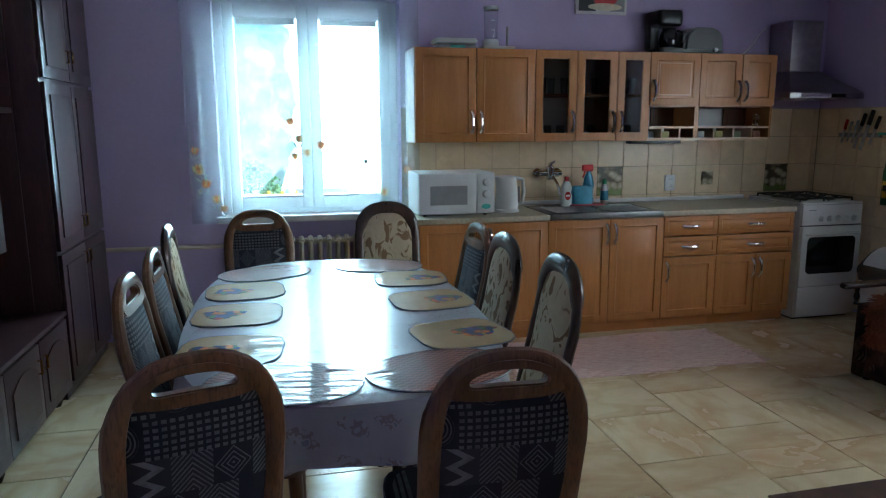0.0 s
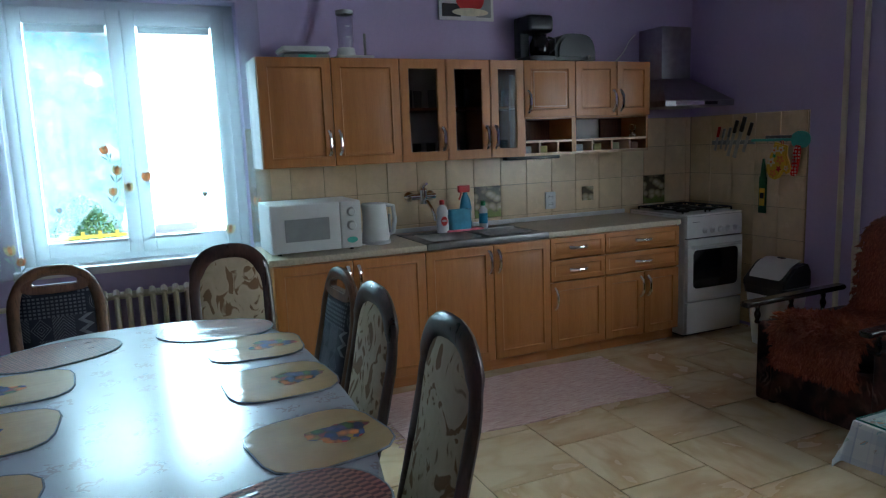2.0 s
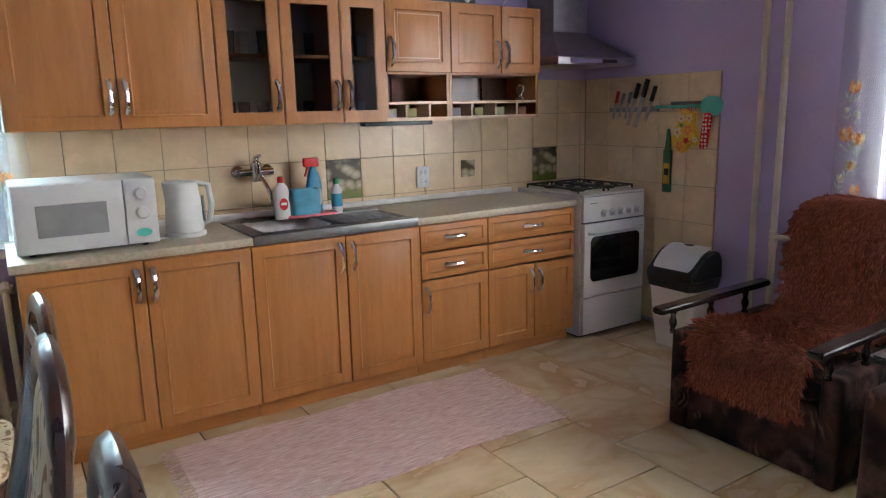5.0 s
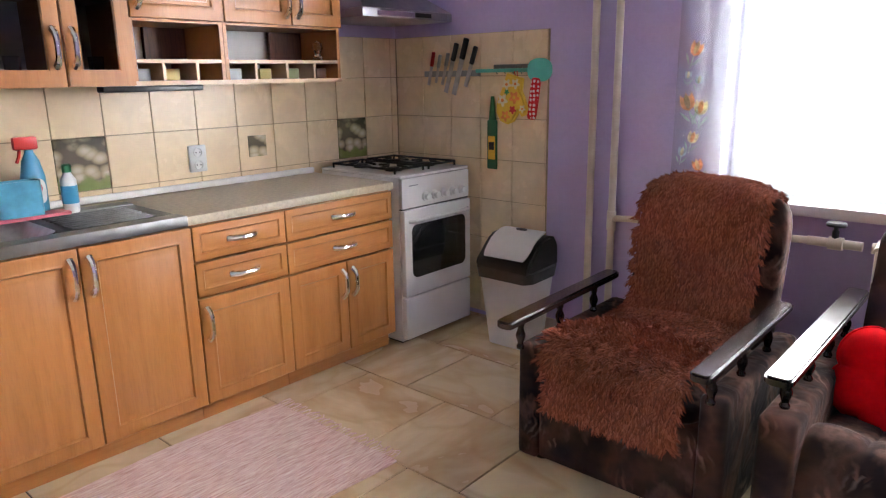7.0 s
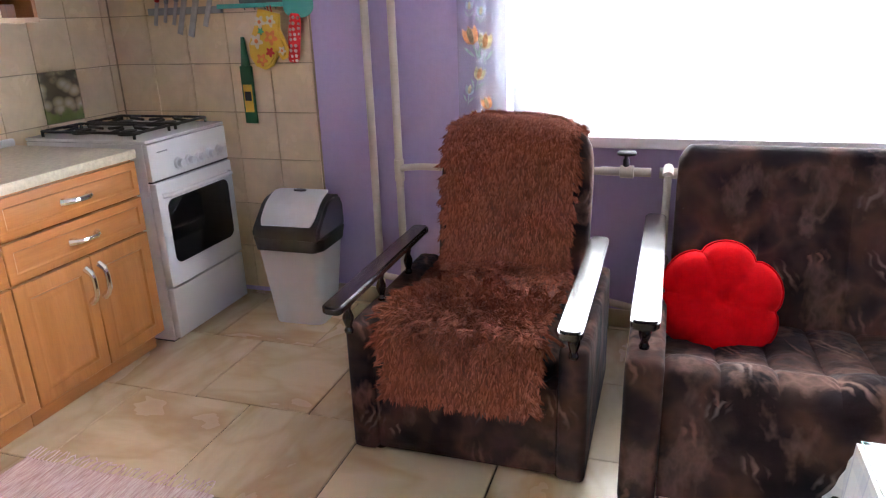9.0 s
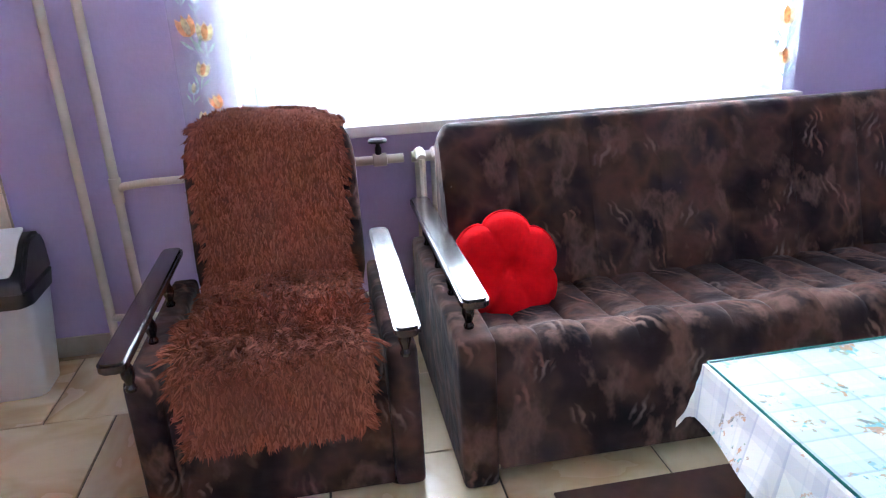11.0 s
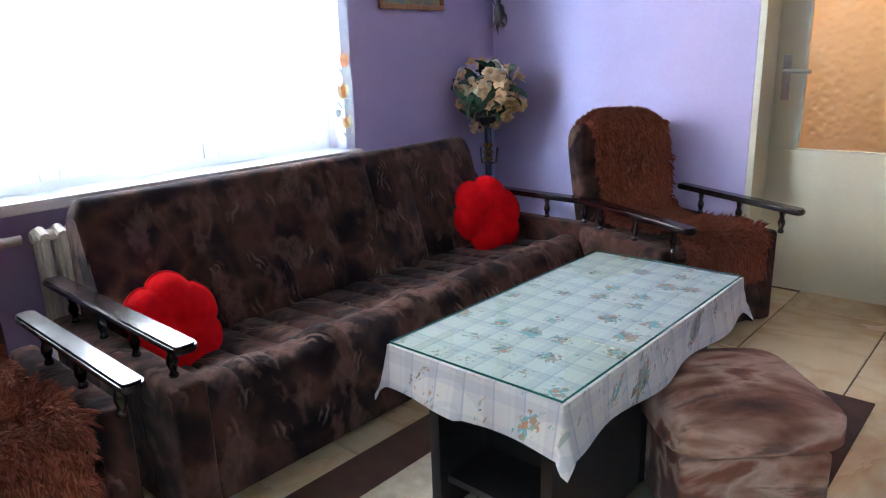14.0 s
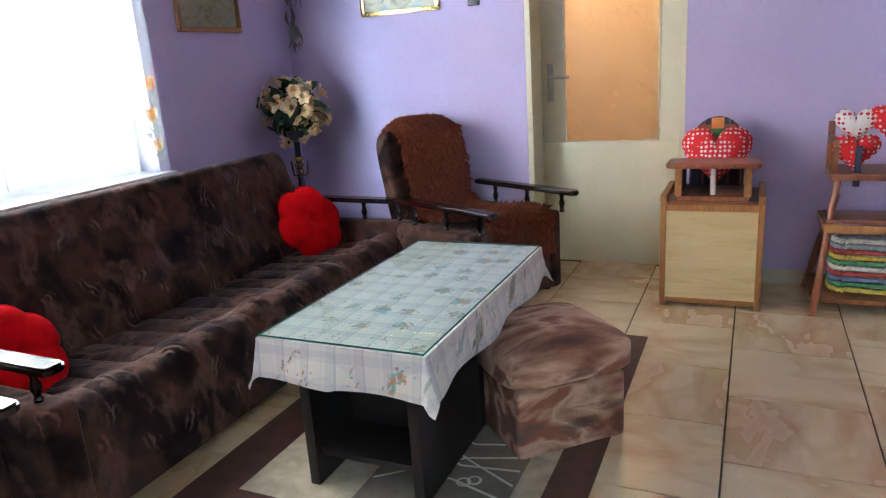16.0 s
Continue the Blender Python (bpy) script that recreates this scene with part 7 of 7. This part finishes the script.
for x, z, r, mk in ((-0.03, -0.05, 0.026, "ivory"), (0.02, -0.035, 0.024, "ivory"), (0.03, -0.1, 0.03, "orange"), (-0.035, -0.13, 0.03, "ivory"), (0.0, -0.2, 0.026, "orange"), (0.09, -0.14, 0.018, "ivory"), (-0.02, -0.085, 0.014, "green"), (0.035, -0.16, 0.02, "red")):
    bloom_line = [((r + 0.3 * r * math.cos(5 * a)) * math.cos(a) * 0.85, (r + 0.3 * r * math.cos(5 * a)) * math.sin(a) * 0.85) for a in [0.2094 * k for k in range(30)]]
    fl = part("printed_flower", moved(moved(slab(bloom_line, 0.03, 0.032), pose(x, z, 0)), mitt_pose), M[mk], mit)
    if mk in ("ivory", "orange"):
        part("flower_eye", moved(moved(slab(superellipse(r * 0.3, r * 0.3, 2, 12), 0.032, 0.0328), pose(x, z, 0)), mitt_pose), M["yellow"] if mk == "orange" else M["orange"], fl)
pot = thing("pot_holder", pose(EAST - 0.03, 4.06, 1.29, 0, 0, -90), "red and white printed cloth hanging from a hook", "cloth")
part("cloth", moved(pillow(0.055, 0.2, 0.02, 8, 2.6, 0.5), pose(0.04, 0.0, -0.1, 90, 8)), M["hearts"], pot)
M["dkgreen"] = plain("dark_green_card", (0.02, 0.13, 0.05), 0.4)
gb = thing("fire_lighter", pose(EAST - 0.03, 4.275, 0.83, 0, 0, -90), "green and yellow packaged gas lighter hanging on the tiles", "packet")
part("card", box(-0.03, -0.012, 0, 0.03, 0.0, 0.25, 0.005), M["dkgreen"], gb)
part("print_panel", box(-0.022, -0.0135, 0.05, 0.022, -0.012, 0.17, 0.001), M["yellow"], gb)
part("print_bar", box(-0.016, -0.0148, 0.1, 0.016, -0.0135, 0.14), M["black"], gb)
part("neck", tube([(0, -0.006, 0.25), (0, -0.006, 0.37)], [0.02, 0.008], 10), M["dkgreen"], gb)

bn = thing("waste_bin", pose(4.19, 3.99, 0, 0, 0, -88), "white swing-lid waste bin with a black bag", "bin")


def tapered(w0, d0, w1, d1, z0, z1, r=0.04, bm=None):
    b = bmesh.new()
    lo = [b.verts.new((x, y, z0)) for x, y in rounded(w0, d0, r)]
    hi = [b.verts.new((x, y, z1)) for x, y in rounded(w1, d1, r)]
    n = len(lo)
    for k in range(n):
        b.faces.new((lo[k], lo[(k + 1) % n], hi[(k + 1) % n], hi[k]))
    b.faces.new(hi)
    b.faces.new(lo[::-1])
    return merge(bm, b) if bm else b


part("bucket", tapered(0.23, 0.19, 0.3, 0.25, 0, 0.36), M["white"], bn)
bm = tapered(0.31, 0.26, 0.325, 0.272, 0.345, 0.40)
for v in bm.verts:
    v.co.z += 0.012 * math.sin(v.co.x * 40) * math.cos(v.co.y * 37)
part("bag", bm, M["bag"], bn)
LID = [(-0.135, 0.395), (-0.135, 0.425), (-0.125, 0.445), (-0.03, 0.53), (0.0, 0.545), (0.06, 0.552), (0.105, 0.54), (0.13, 0.5), (0.135, 0.395)]
ACROSS = Matrix(((0, 0, 1, 0), (1, 0, 0, 0), (0, 1, 0, 0), (0, 0, 0, 1)))
part("lid_frame", moved(slab(LID, -0.155, 0.155, 0.012), ACROSS), M["black"], bn)


def flap(u, v):
    y = -0.122 + 0.205 * v
    z = 0.449 + 0.895 * (y + 0.122) if y < -0.04 else 0.5224 + 0.036 * math.sin(min(1.0, (y + 0.04) / 0.11) * math.pi / 2)
    half = 0.125 * (1 - 0.12 * abs(2 * v - 1) ** 6)
    return ((u - 0.5) * 2 * half, y, z + 0.006)


part("swing_flap", sheet_mesh(10, 20, flap, 0.004), M["white"], bn, "white swing flap")
part("grip", moved(slab(superellipse(0.03, 0.016, 2.2, 18), 0, 0.006, 0.002), pose(0.0, 0.04, 0.566)), M["black"], bn)

# poster over the cabinets
po = thing("poster", pose(2.3, NORTH - 0.003, 2.165), "framed print of a red cup above the wall cabinets", "picture")
part("panel", box(0, -0.018, 0, 0.39, 0, 0.36, 0.003), M["sill"], po)
part("dark_band", box(0.02, -0.0195, 0.02, 0.15, -0.018, 0.1), M["black"], po)
part("grey_band", box(0.26, -0.0195, 0.02, 0.37, -0.018, 0.2), M["grey"], po)
part("cup_print", moved(slab(superellipse(0.1, 0.075, 2.2, 24), 0, 0.002), pose(0.22, -0.018, 0.13, 90)), M["red"], po)
part("saucer_print", moved(slab(superellipse(0.13, 0.025, 2, 24), 0, 0.003), pose(0.22, -0.018, 0.05, 90)), M["ivory"], po)

# pink rag rug before the cabinets
rug = thing("rag_rug", pose(2.25, 4.0, 0), "pink woven rag rug with fringed ends on the tiles", "rug")
part("weave", sheet_mesh(60, 26, lambda u, v: ((u - 0.5) * 1.5, (v - 0.5) * 0.68 + 0.012 * math.sin(u * 11), 0.006 + 0.003 * math.sin(u * 40) * math.sin(v * 19)), 0.006), M["ragrug"], rug)
for s in (-1, 1):
    b = bmesh.new()
    rn = random.Random(s + 4)
    for k in range(44):
        y = -0.33 + 0.66 * k / 43
        tube([(s * 0.745, y, 0.006), (s * (0.77 + rn.random() * 0.02), y + rn.uniform(-0.01, 0.01), 0.004), (s * (0.79 + rn.random() * 0.02), y + rn.uniform(-0.015, 0.015), 0.003)], 0.0025, 4, bm=b)
    f = part("fringe", b, M["ragrug"], rug)
    f["kind"] = "stuff"

# carpet under the coffee table
cp = thing("carpet", pose(2.6, 1.35, 0), "brown, beige and olive patterned carpet under the coffee table", "rug")
part("ground", box(-0.615, -0.73, 0.0005, 0.598, 0.99, 0.008, 0.003), M["c_brown"], cp)
part("beige_field", box(-0.485, -0.66, 0.008, 0.42, 0.815, 0.0095), M["c_beige"], cp)
part("olive_field", box(-0.4, -0.62, 0.0095, 0.05, 0.77, 0.011), M["c_olive"], cp)
rn = random.Random(5)
for k in range(16):
    y = -0.5 + 0.08 * k
    part("scribble", tube([(-0.39, y, 0.0115), (-0.2, y + rn.uniform(-0.1, 0.1), 0.0115), (0.04, y + rn.uniform(-0.12, 0.12), 0.0115)], 0.005, 4, flat=0.3), M["c_white"], cp)
for k in range(6):
    x, y = rn.uniform(-0.34, 0.0), rn.uniform(-0.3, 0.6)
    part("ring", tube([(x + 0.02 * math.cos(a), y + 0.02 * math.sin(a), 0.0115) for a in [0.4488 * j for j in range(15)]], 0.004, 4, flat=0.3), M["c_white"], cp)

# ---- south end: flowers, pictures, high chairs ----
fs_ = thing("flower_stand", pose(4.2, 0.02, 0), "tall dark flower stand with brass collars", "flower stand")
part("pole", tube([(0, 0, 0.02), (0, 0, 0.86)], 0.02, 12), M["navy"], fs_)
for z in (0.64, 0.68, 0.72):
    part("collar", lathe([(0.022, z), (0.03, z + 0.008), (0.03, z + 0.02), (0.022, z + 0.028)], 14), M["brass"], fs_)
part("foot_plate", lathe([(0.13, 0), (0.13, 0.01), (0.05, 0.03), (0.02, 0.05)], 20), M["black"], fs_)
for a in (0, 2.1, 4.2):
    part("arm", tube([(0, 0, 0.62), (0.05 * math.cos(a), 0.05 * math.sin(a), 0.63), (0.06 * math.cos(a), 0.06 * math.sin(a), 0.72)], 0.006, 6), M["black"], fs_)
part("bowl", lathe([(0.02, 0.84), (0.05, 0.86), (0.06, 0.9), (0.055, 0.905)], 16), M["black"], fs_)

bq = thing("bouquet", pose(4.19, 0.03, 0.86), "artificial bouquet of ivory lilies and peach blossoms", "flowers")
rnd = random.Random(11)


def petal(L, Wd, curl):
    b = bmesh.new()
    rows = []
    for i in range(5):
        t = i / 4
        w = Wd * math.sin(math.pi * min(0.98, 0.12 + 0.85 * t)) + 0.001
        z = L * 0.35 * math.sin(t * 1.5) - curl * t * t * L
        r = L * t
        rows.append([b.verts.new((r, -w, z + 0.15 * w)), b.verts.new((r, 0, z - 0.1 * w)), b.verts.new((r, w, z + 0.15 * w))])
    for a, c in zip(rows, rows[1:]):
        for k in range(2):
            b.faces.new((a[k], a[k + 1], c[k + 1], c[k]))
    return b


def bloom(n, L, Wd, curl, layers=1):
    b = bmesh.new()
    for ly in range(layers):
        for k in range(n):
            f = 1 - 0.3 * ly
            merge(b, moved(petal(L * f, Wd * f, curl - 0.4 * ly), pose(0, 0, 0.006 * ly, 0, -25 * ly, 360 * (k + 0.5 * ly) / n)))
    return b


LILY, ROSE, LEAFM = mesh_of("lily", bloom(6, 0.085, 0.018, 0.5), M["ivory"]), mesh_of("blossom", bloom(6, 0.046, 0.021, 0.2, 3), M["peach"]), mesh_of("bouquet_leaf", petal(0.13, 0.025, 0.35), M["leaf"])
LEAFD = mesh_of("bouquet_leaf", petal(0.14, 0.035, 0.5), M["leafdark"])
for k in range(150):
    d = Vector((rnd.gauss(0, 1), rnd.gauss(0, 1), rnd.gauss(0.25, 0.8)))
    d.normalize()
    R = 0.17 * (0.6 + 0.6 * rnd.random()) * (0.72 if k % 2 else 1.0)
    p = Vector((0, 0, 0.17)) + Vector((d.x * R, d.y * R, d.z * R * 1.05))
    kind = LILY if (d.z > 0.4 and k % 3 == 1) else (ROSE if k % 2 == 0 else (LEAFD if d.y * 0.2 - d.x < -0.6 and k % 2 else LEAFM))
    o = new("lily" if kind is LILY else "blossom" if kind is ROSE else "leaf", kind)
    o.parent = bq
    o.matrix_basis = Matrix.Translation(p) @ (d + Vector((rnd.gauss(0, 0.45), rnd.gauss(0, 0.45), rnd.gauss(0, 0.45)))).to_track_quat('Z', 'Y').to_matrix().to_4x4() @ pose(0, 0, 0, 0, rnd.uniform(-60, 0) if kind in (LEAFM, LEAFD) else 0, rnd.random() * 360)
for k in range(14):
    a = rnd.random() * 6.283
    part("stem", tube([(0, 0, 0), (0.04 * math.cos(a), 0.04 * math.sin(a), 0.1), (0.11 * math.cos(a), 0.11 * math.sin(a), 0.2)], 0.003, 5), M["leaf"], bq)


def picture(m, w, h, frame_m, label):
    p = thing("picture", m, label, "picture", "framed wall pictures")
    f = 0.028
    bm = box(0, -0.022, 0, w, 0, f, 0.005)
    box(0, -0.022, h - f, w, 0, h, 0.005, bm=bm)
    box(0, -0.022, f, f, 0, h - f, 0.005, bm=bm)
    box(w - f, -0.022, f, w, 0, h - f, 0.005, bm=bm)
    part("frame", bm, frame_m, p)
    part("print", box(f, -0.012, f, w - f, -0.002, h - f), M["scene1"], p)
    return p


picture(pose(EAST - 0.002, 0.68, 1.505, 0, 0, -90), 0.5, 0.42, M["honey"], "wood-framed picture hanging beside the window")
picture(pose(3.83, SOUTH + 0.002, 1.555, 0, 0, 180), 0.53, 0.4, M["brass"], "gilt-framed landscape picture on the lilac wall")
single("wall_ornament", box(-0.035, -0.02, 0, 0.035, 0, 0.12, 0.006), M["black"], pose(3.09, SOUTH + 0.002, 1.56, 0, 0, 180), "small dark plaque hanging beside the door", "plaque")
gar = thing("dried_garland", pose(4.31, SOUTH + 0.06, 1.36), "grey-green dried garland hanging in the corner", "garland")
M["dried"] = plain("dried_leaf", (0.16, 0.16, 0.15), 0.8, 0, 0.4, 20)
bm = bmesh.new()
rnd = random.Random(6)
for k in range(60):
    z = rnd.random() ** 0.8 * 0.7
    s = 0.02 + 0.06 * z
    merge(bm, moved(petal(0.1, 0.012, 0.6), pose(rnd.uniform(-s, s), rnd.uniform(-0.02, 0.02), z + 0.08, 0, 70 + rnd.uniform(-25, 25), rnd.random() * 360)))
o = part("leaf_spray", bm, M["dried"], gar)
part("string", tube([(0, 0, 0.3), (0, 0, 0.95)], 0.002, 4), M["dried"], gar)

# low play box with a baby seat on it
pb = thing("play_box", pose(1.76, -0.035, 0), "honey wooden box with pale pine panels", "box")
BW, BD, BH = 0.22, 0.19, 0.52
for sx in (-1, 1):
    for sy in (-1, 1):
        part("post", box(sx * BW - 0.014, sy * BD - 0.014, 0, sx * BW + 0.014, sy * BD + 0.014, BH, 0.004), M["honey"], pb)
for sy in (-1, 1):
    part("panel", box(-BW + 0.014, sy * BD - 0.006, 0.045, BW - 0.014, sy * BD + 0.006, BH - 0.03), M["pine"], pb)
    part("rail", box(-BW + 0.014, sy * BD - 0.012, BH - 0.032, BW - 0.014, sy * BD + 0.012, BH, 0.003), M["honey"], pb)
    part("rail", box(-BW + 0.014, sy * BD - 0.012, 0.02, BW - 0.014, sy * BD + 0.012, 0.044, 0.003), M["honey"], pb)
for sx in (-1, 1):
    part("panel", box(sx * BW - 0.006, -BD + 0.014, 0.045, sx * BW + 0.006, BD - 0.014, BH), M["pine"], pb)
    part("side_rail", box(sx * BW - 0.015, -BD - 0.016, BH, sx * BW + 0.015, BD + 0.016, BH + 0.045, 0.008), M["honey"], pb)
part("top_panel", box(-BW + 0.016, -BD, BH + 0.001, BW - 0.016, BD, BH + 0.014), M["redwood"], pb)

bs = thing("baby_seat", pose(1.76, -0.035, BH + 0.0145), "wooden baby seat with plaid lining and a tray", "high chair")
part("seat_board", box(-0.16, -0.16, 0.0, 0.16, 0.17, 0.02, 0.004), M["redwood"], bs)
for sx in (-1, 1):
    part("tray_post", box(sx * 0.155 - 0.016, 0.14, 0.02, sx * 0.155 + 0.016, 0.175, 0.165, 0.004), M["honey"], bs)
    part("side_guard", box(sx * 0.15 - 0.006, -0.14, 0.02, sx * 0.15 + 0.006, 0.139, 0.13, 0.003), M["plaid"], bs)
part("tray", slab(rounded(0.42, 0.2, 0.03), 0.165, 0.187, 0.005), M["redwood"], bs, at=pose(0, 0.14, 0))
arch = [(-0.13, 0.02)] + [(-0.13 * math.cos(a), 0.22 + 0.15 * math.sin(a)) for a in [math.pi * k / 16 for k in range(17)]] + [(0.13, 0.02)]
part("backrest", moved(slab(arch, -0.015, 0.015, 0.005), pose(0, -0.15, 0, 90)), M["plaid"], bs, "dark plaid padded backrest")
for x0, x1, z0, z1, mk in ((-0.03, 0.03, 0.31, 0.365, "orange"), (-0.03, 0.03, 0.25, 0.308, "green"), (-0.085, -0.032, 0.29, 0.33, "redwood"), (0.032, 0.085, 0.29, 0.33, "redwood"), (-0.11, -0.032, 0.21, 0.248, "blue"), (0.032, 0.11, 0.21, 0.248, "blue")):
    part("plaid_square", moved(slab([(x0, z0), (x1, z0), (x1, z1), (x0, z1)], 0, 0.002), pose(0, -0.1335, 0, 90)), M[mk], bs)
part("crotch_strap", tube([(0, 0.12, 0.02), (0, 0.15, 0.09), (0, 0.145, 0.165)], 0.012, 8, flat=0.4), M["sill"], bs)


def heart_cushion(m, mat, s, label):
    b = bmesh.new()
    n, nr = 40, 8
    for side in (1, -1):
        rings = []
        for i in range(nr + 1):
            q = i / nr
            ring = []
            for k in range(n):
                t = 6.283185 * k / n
                x = 16 * math.sin(t) ** 3 / 17
                z = (13 * math.cos(t) - 5 * math.cos(2 * t) - 2 * math.cos(3 * t) - math.cos(4 * t)) / 17
                ring.append(b.verts.new((x * q * s, side * 0.4 * s * math.sqrt(max(0, 1 - q ** 2.2)), z * q * s)))
            rings.append(ring)
        for i in range(nr):
            for k in range(n):
                b.faces.new((rings[i][k], rings[i][(k + 1) % n], rings[i + 1][(k + 1) % n], rings[i + 1][k]))
    bmesh.ops.remove_doubles(b, verts=b.verts[:], dist=0.0006)
    bmesh.ops.recalc_face_normals(b, faces=b.faces[:])
    return single("heart_cushion", b, mat, m, label, "cushion", "heart cushions")


heart_cushion(pose(1.76, -0.115, BH + 0.215, 8, 0, 0), M["hearts"], 0.178, "red heart cushion with small white prints in the baby seat")

# tall high chair with splayed legs
hc = thing("high_chair", pose(1.10, -0.03, 0), "reddish wooden high chair with splayed legs and a low platform", "high chair")
for sx in (-1, 1):
    part("front_leg", tube([(sx * 0.13, 0.06, 0.63), (sx * 0.205, 0.2, 0.0)], [0.016, 0.016], 10), M["redwood"], hc)
    part("back_leg", tube([(sx * 0.13, 0.05, 0.55), (sx * 0.215, -0.245, 0.0)], [0.017, 0.017], 10), M["redwood"], hc)
    part("side_rail", box(sx * 0.175 - 0.012, -0.16, 0.40, sx * 0.175 + 0.012, 0.13, 0.43, 0.004), M["redwood"], hc)
    part("back_post", box(sx * 0.155 - 0.014, -0.13, 0.62, sx * 0.155 + 0.014, -0.10, 0.87, 0.005), M["redwood"], hc)
    part("arm", box(sx * 0.155 - 0.014, -0.13, 0.78, sx * 0.155 + 0.014, 0.12, 0.81, 0.006), M["redwood"], hc)
    part("arm_post", box(sx * 0.15 - 0.012, 0.08, 0.66, sx * 0.15 + 0.012, 0.105, 0.78, 0.004), M["redwood"], hc)
part("seat", slab(rounded(0.34, 0.3, 0.03), 0.63, 0.66, 0.006), M["redwood"], hc, at=pose(0, -0.01, 0))
part("cross_rail", box(-0.175, 0.11, 0.385, 0.175, 0.135, 0.425, 0.004), M["honey"], hc)
part("step_board", box(-0.17, -0.1, 0.43, 0.17, 0.12, 0.447, 0.004), M["redwood"], hc)
part("platform", slab(rounded(0.44, 0.4, 0.03), 0.06, 0.08, 0.005), M["redwood"], hc, at=pose(0, -0.03, 0))
part("harness", box(0.05, 0.09, 0.6, 0.075, 0.12, 0.78, 0.004), M["navy"], hc)
heart_cushion(pose(1.17, 0.03, 0.755, -6, 0, 5), M["hearts"], 0.105, "red heart cushion with white prints on the high chair")
heart_cushion(pose(1.175, 0.005, 0.875, -6, 0, -8), M["hearts2"], 0.092, "white heart cushion with red prints on the high chair")
heart_cushion(pose(1.045, 0.01, 0.885, -4, 0, 8), M["hearts"], 0.095, "second red heart cushion leaning on the high chair back")

cb_ = thing("crochet_basket", pose(1.09, -0.06, 0.0815), "striped crochet basket in many colours on the platform", "basket")
ROWC = ((0.6, 0.5, 0.08), (0.09, 0.3, 0.14), (0.16, 0.2, 0.34), (0.5, 0.07, 0.07), (0.62, 0.58, 0.52), (0.09, 0.28, 0.13), (0.55, 0.42, 0.07), (0.42, 0.06, 0.06), (0.3, 0.33, 0.4), (0.6, 0.58, 0.52))
for k, c in enumerate(ROWC):
    mrow = plain("yarn", c, 0.9, 0, 0.35, 60, 0.6, 120)
    n = 64
    out = rounded(0.27, 0.2, 0.06, 10)
    b = bmesh.new()
    pts = [(x, y, 0.014 + 0.0265 * k + 0.004 * math.sin(i * 2.6)) for i, (x, y) in enumerate(out)]
    tube(pts + [pts[0]], [0.0125 + 0.0022 * math.sin(i * 2.2) for i in range(len(pts) + 1)], 7, bm=b)
    part("crochet_band", b, mrow, cb_)
part("basket_bottom", slab(rounded(0.26, 0.19, 0.06), 0, 0.01), M["navy"], cb_)

# ---- small pieces of floor and walls ----
PITCH = 0.455
tile_me = mesh_of("floor_tile", box(-PITCH / 2 + 0.003, -PITCH / 2 + 0.003, -0.02, PITCH / 2 - 0.003, PITCH / 2 - 0.003, 0.0, 0.0015, 1), M["floortile"])
for k in range(-11, 3):
    x = 3.455 + PITCH * (k + 0.5)
    off = 4.05 if k % 2 == 0 else 3.8225
    for j in range(-11, 4):
        y = off + PITCH * (j + 0.5)
        if WEST - 0.25 < x < EAST + 0.25 and SOUTH - 0.3 < y < NORTH + 0.25:
            o = new("tile", tile_me)
            o.parent = floor
            o.matrix_basis = pose(x, y, 0, 0, 0, 90 * ((k * 7 + j * 3) % 4))

# wall tiles behind the worktop and beside the stove
TW, TH = 0.2035, 0.2125
wt = mesh_of("wall_tile", box(-TW / 2 + 0.0015, -0.009, -TH / 2 + 0.0015, TW / 2 - 0.0015, -0.001, TH / 2 - 0.0015, 0.0012, 1), M["walltile"])
grout_n = part("grout_bed", box(1.05, NORTH - 0.006, 0.66, EAST - 0.001, NORTH - 0.0005, 1.513), M["wgrout"], wall_n)
grout_e = part("grout_bed", box(EAST - 0.006, 3.958, 0.03, EAST - 0.0005, NORTH - 0.007, 1.513), M["wgrout"], wall_e)
decor_me = mesh_of("decor_tile", box(-TW / 2 + 0.0015, -0.009, -TH / 2 + 0.0015, TW / 2 - 0.0015, -0.001, TH / 2 - 0.0015, 0.0012, 1), M["decor"])
small_me = mesh_of("small_decor_tile", box(-0.05, -0.012, -0.05, 0.05, -0.002, 0.05, 0.0012, 1), M["decor"])
for i in range(17):
    for j in range(4):
        x = 4.3435 - TW * (i + 0.5)
        z = 0.663 + TH * (j + 0.5)
        if x < 1.12:
            continue
        o = new("tile", wt)
        if j == 1 and i in (1, 8):
            o.data = decor_me
        o.parent = wall_n
        o.matrix_basis = pose(x, NORTH - 0.004, z)
for i in range(5):
    for j in range(7):
        o = new("tile", wt)
        o.parent = wall_e
        o.matrix_basis = pose(EAST - 0.004, 3.963 + TW * (i + 0.5), 1.513 - TH * (j + 0.5), 0, 0, -90)
edge_me = mesh_of("edge_tile", box(-0.021, -0.009, -TH / 2 + 0.0015, 0.021, -0.001, TH / 2 - 0.0015, 0.0012, 1), M["walltile"])
for j in range(4):
    o = new("tile", edge_me)
    o.parent = wall_n
    o.matrix_basis = pose(4.3665, NORTH - 0.004, 0.663 + TH * (j + 0.5))
o = new("tile", small_me)
o.parent = wall_n
o.matrix_basis = pose(3.428, NORTH - 0.004, 0.99)
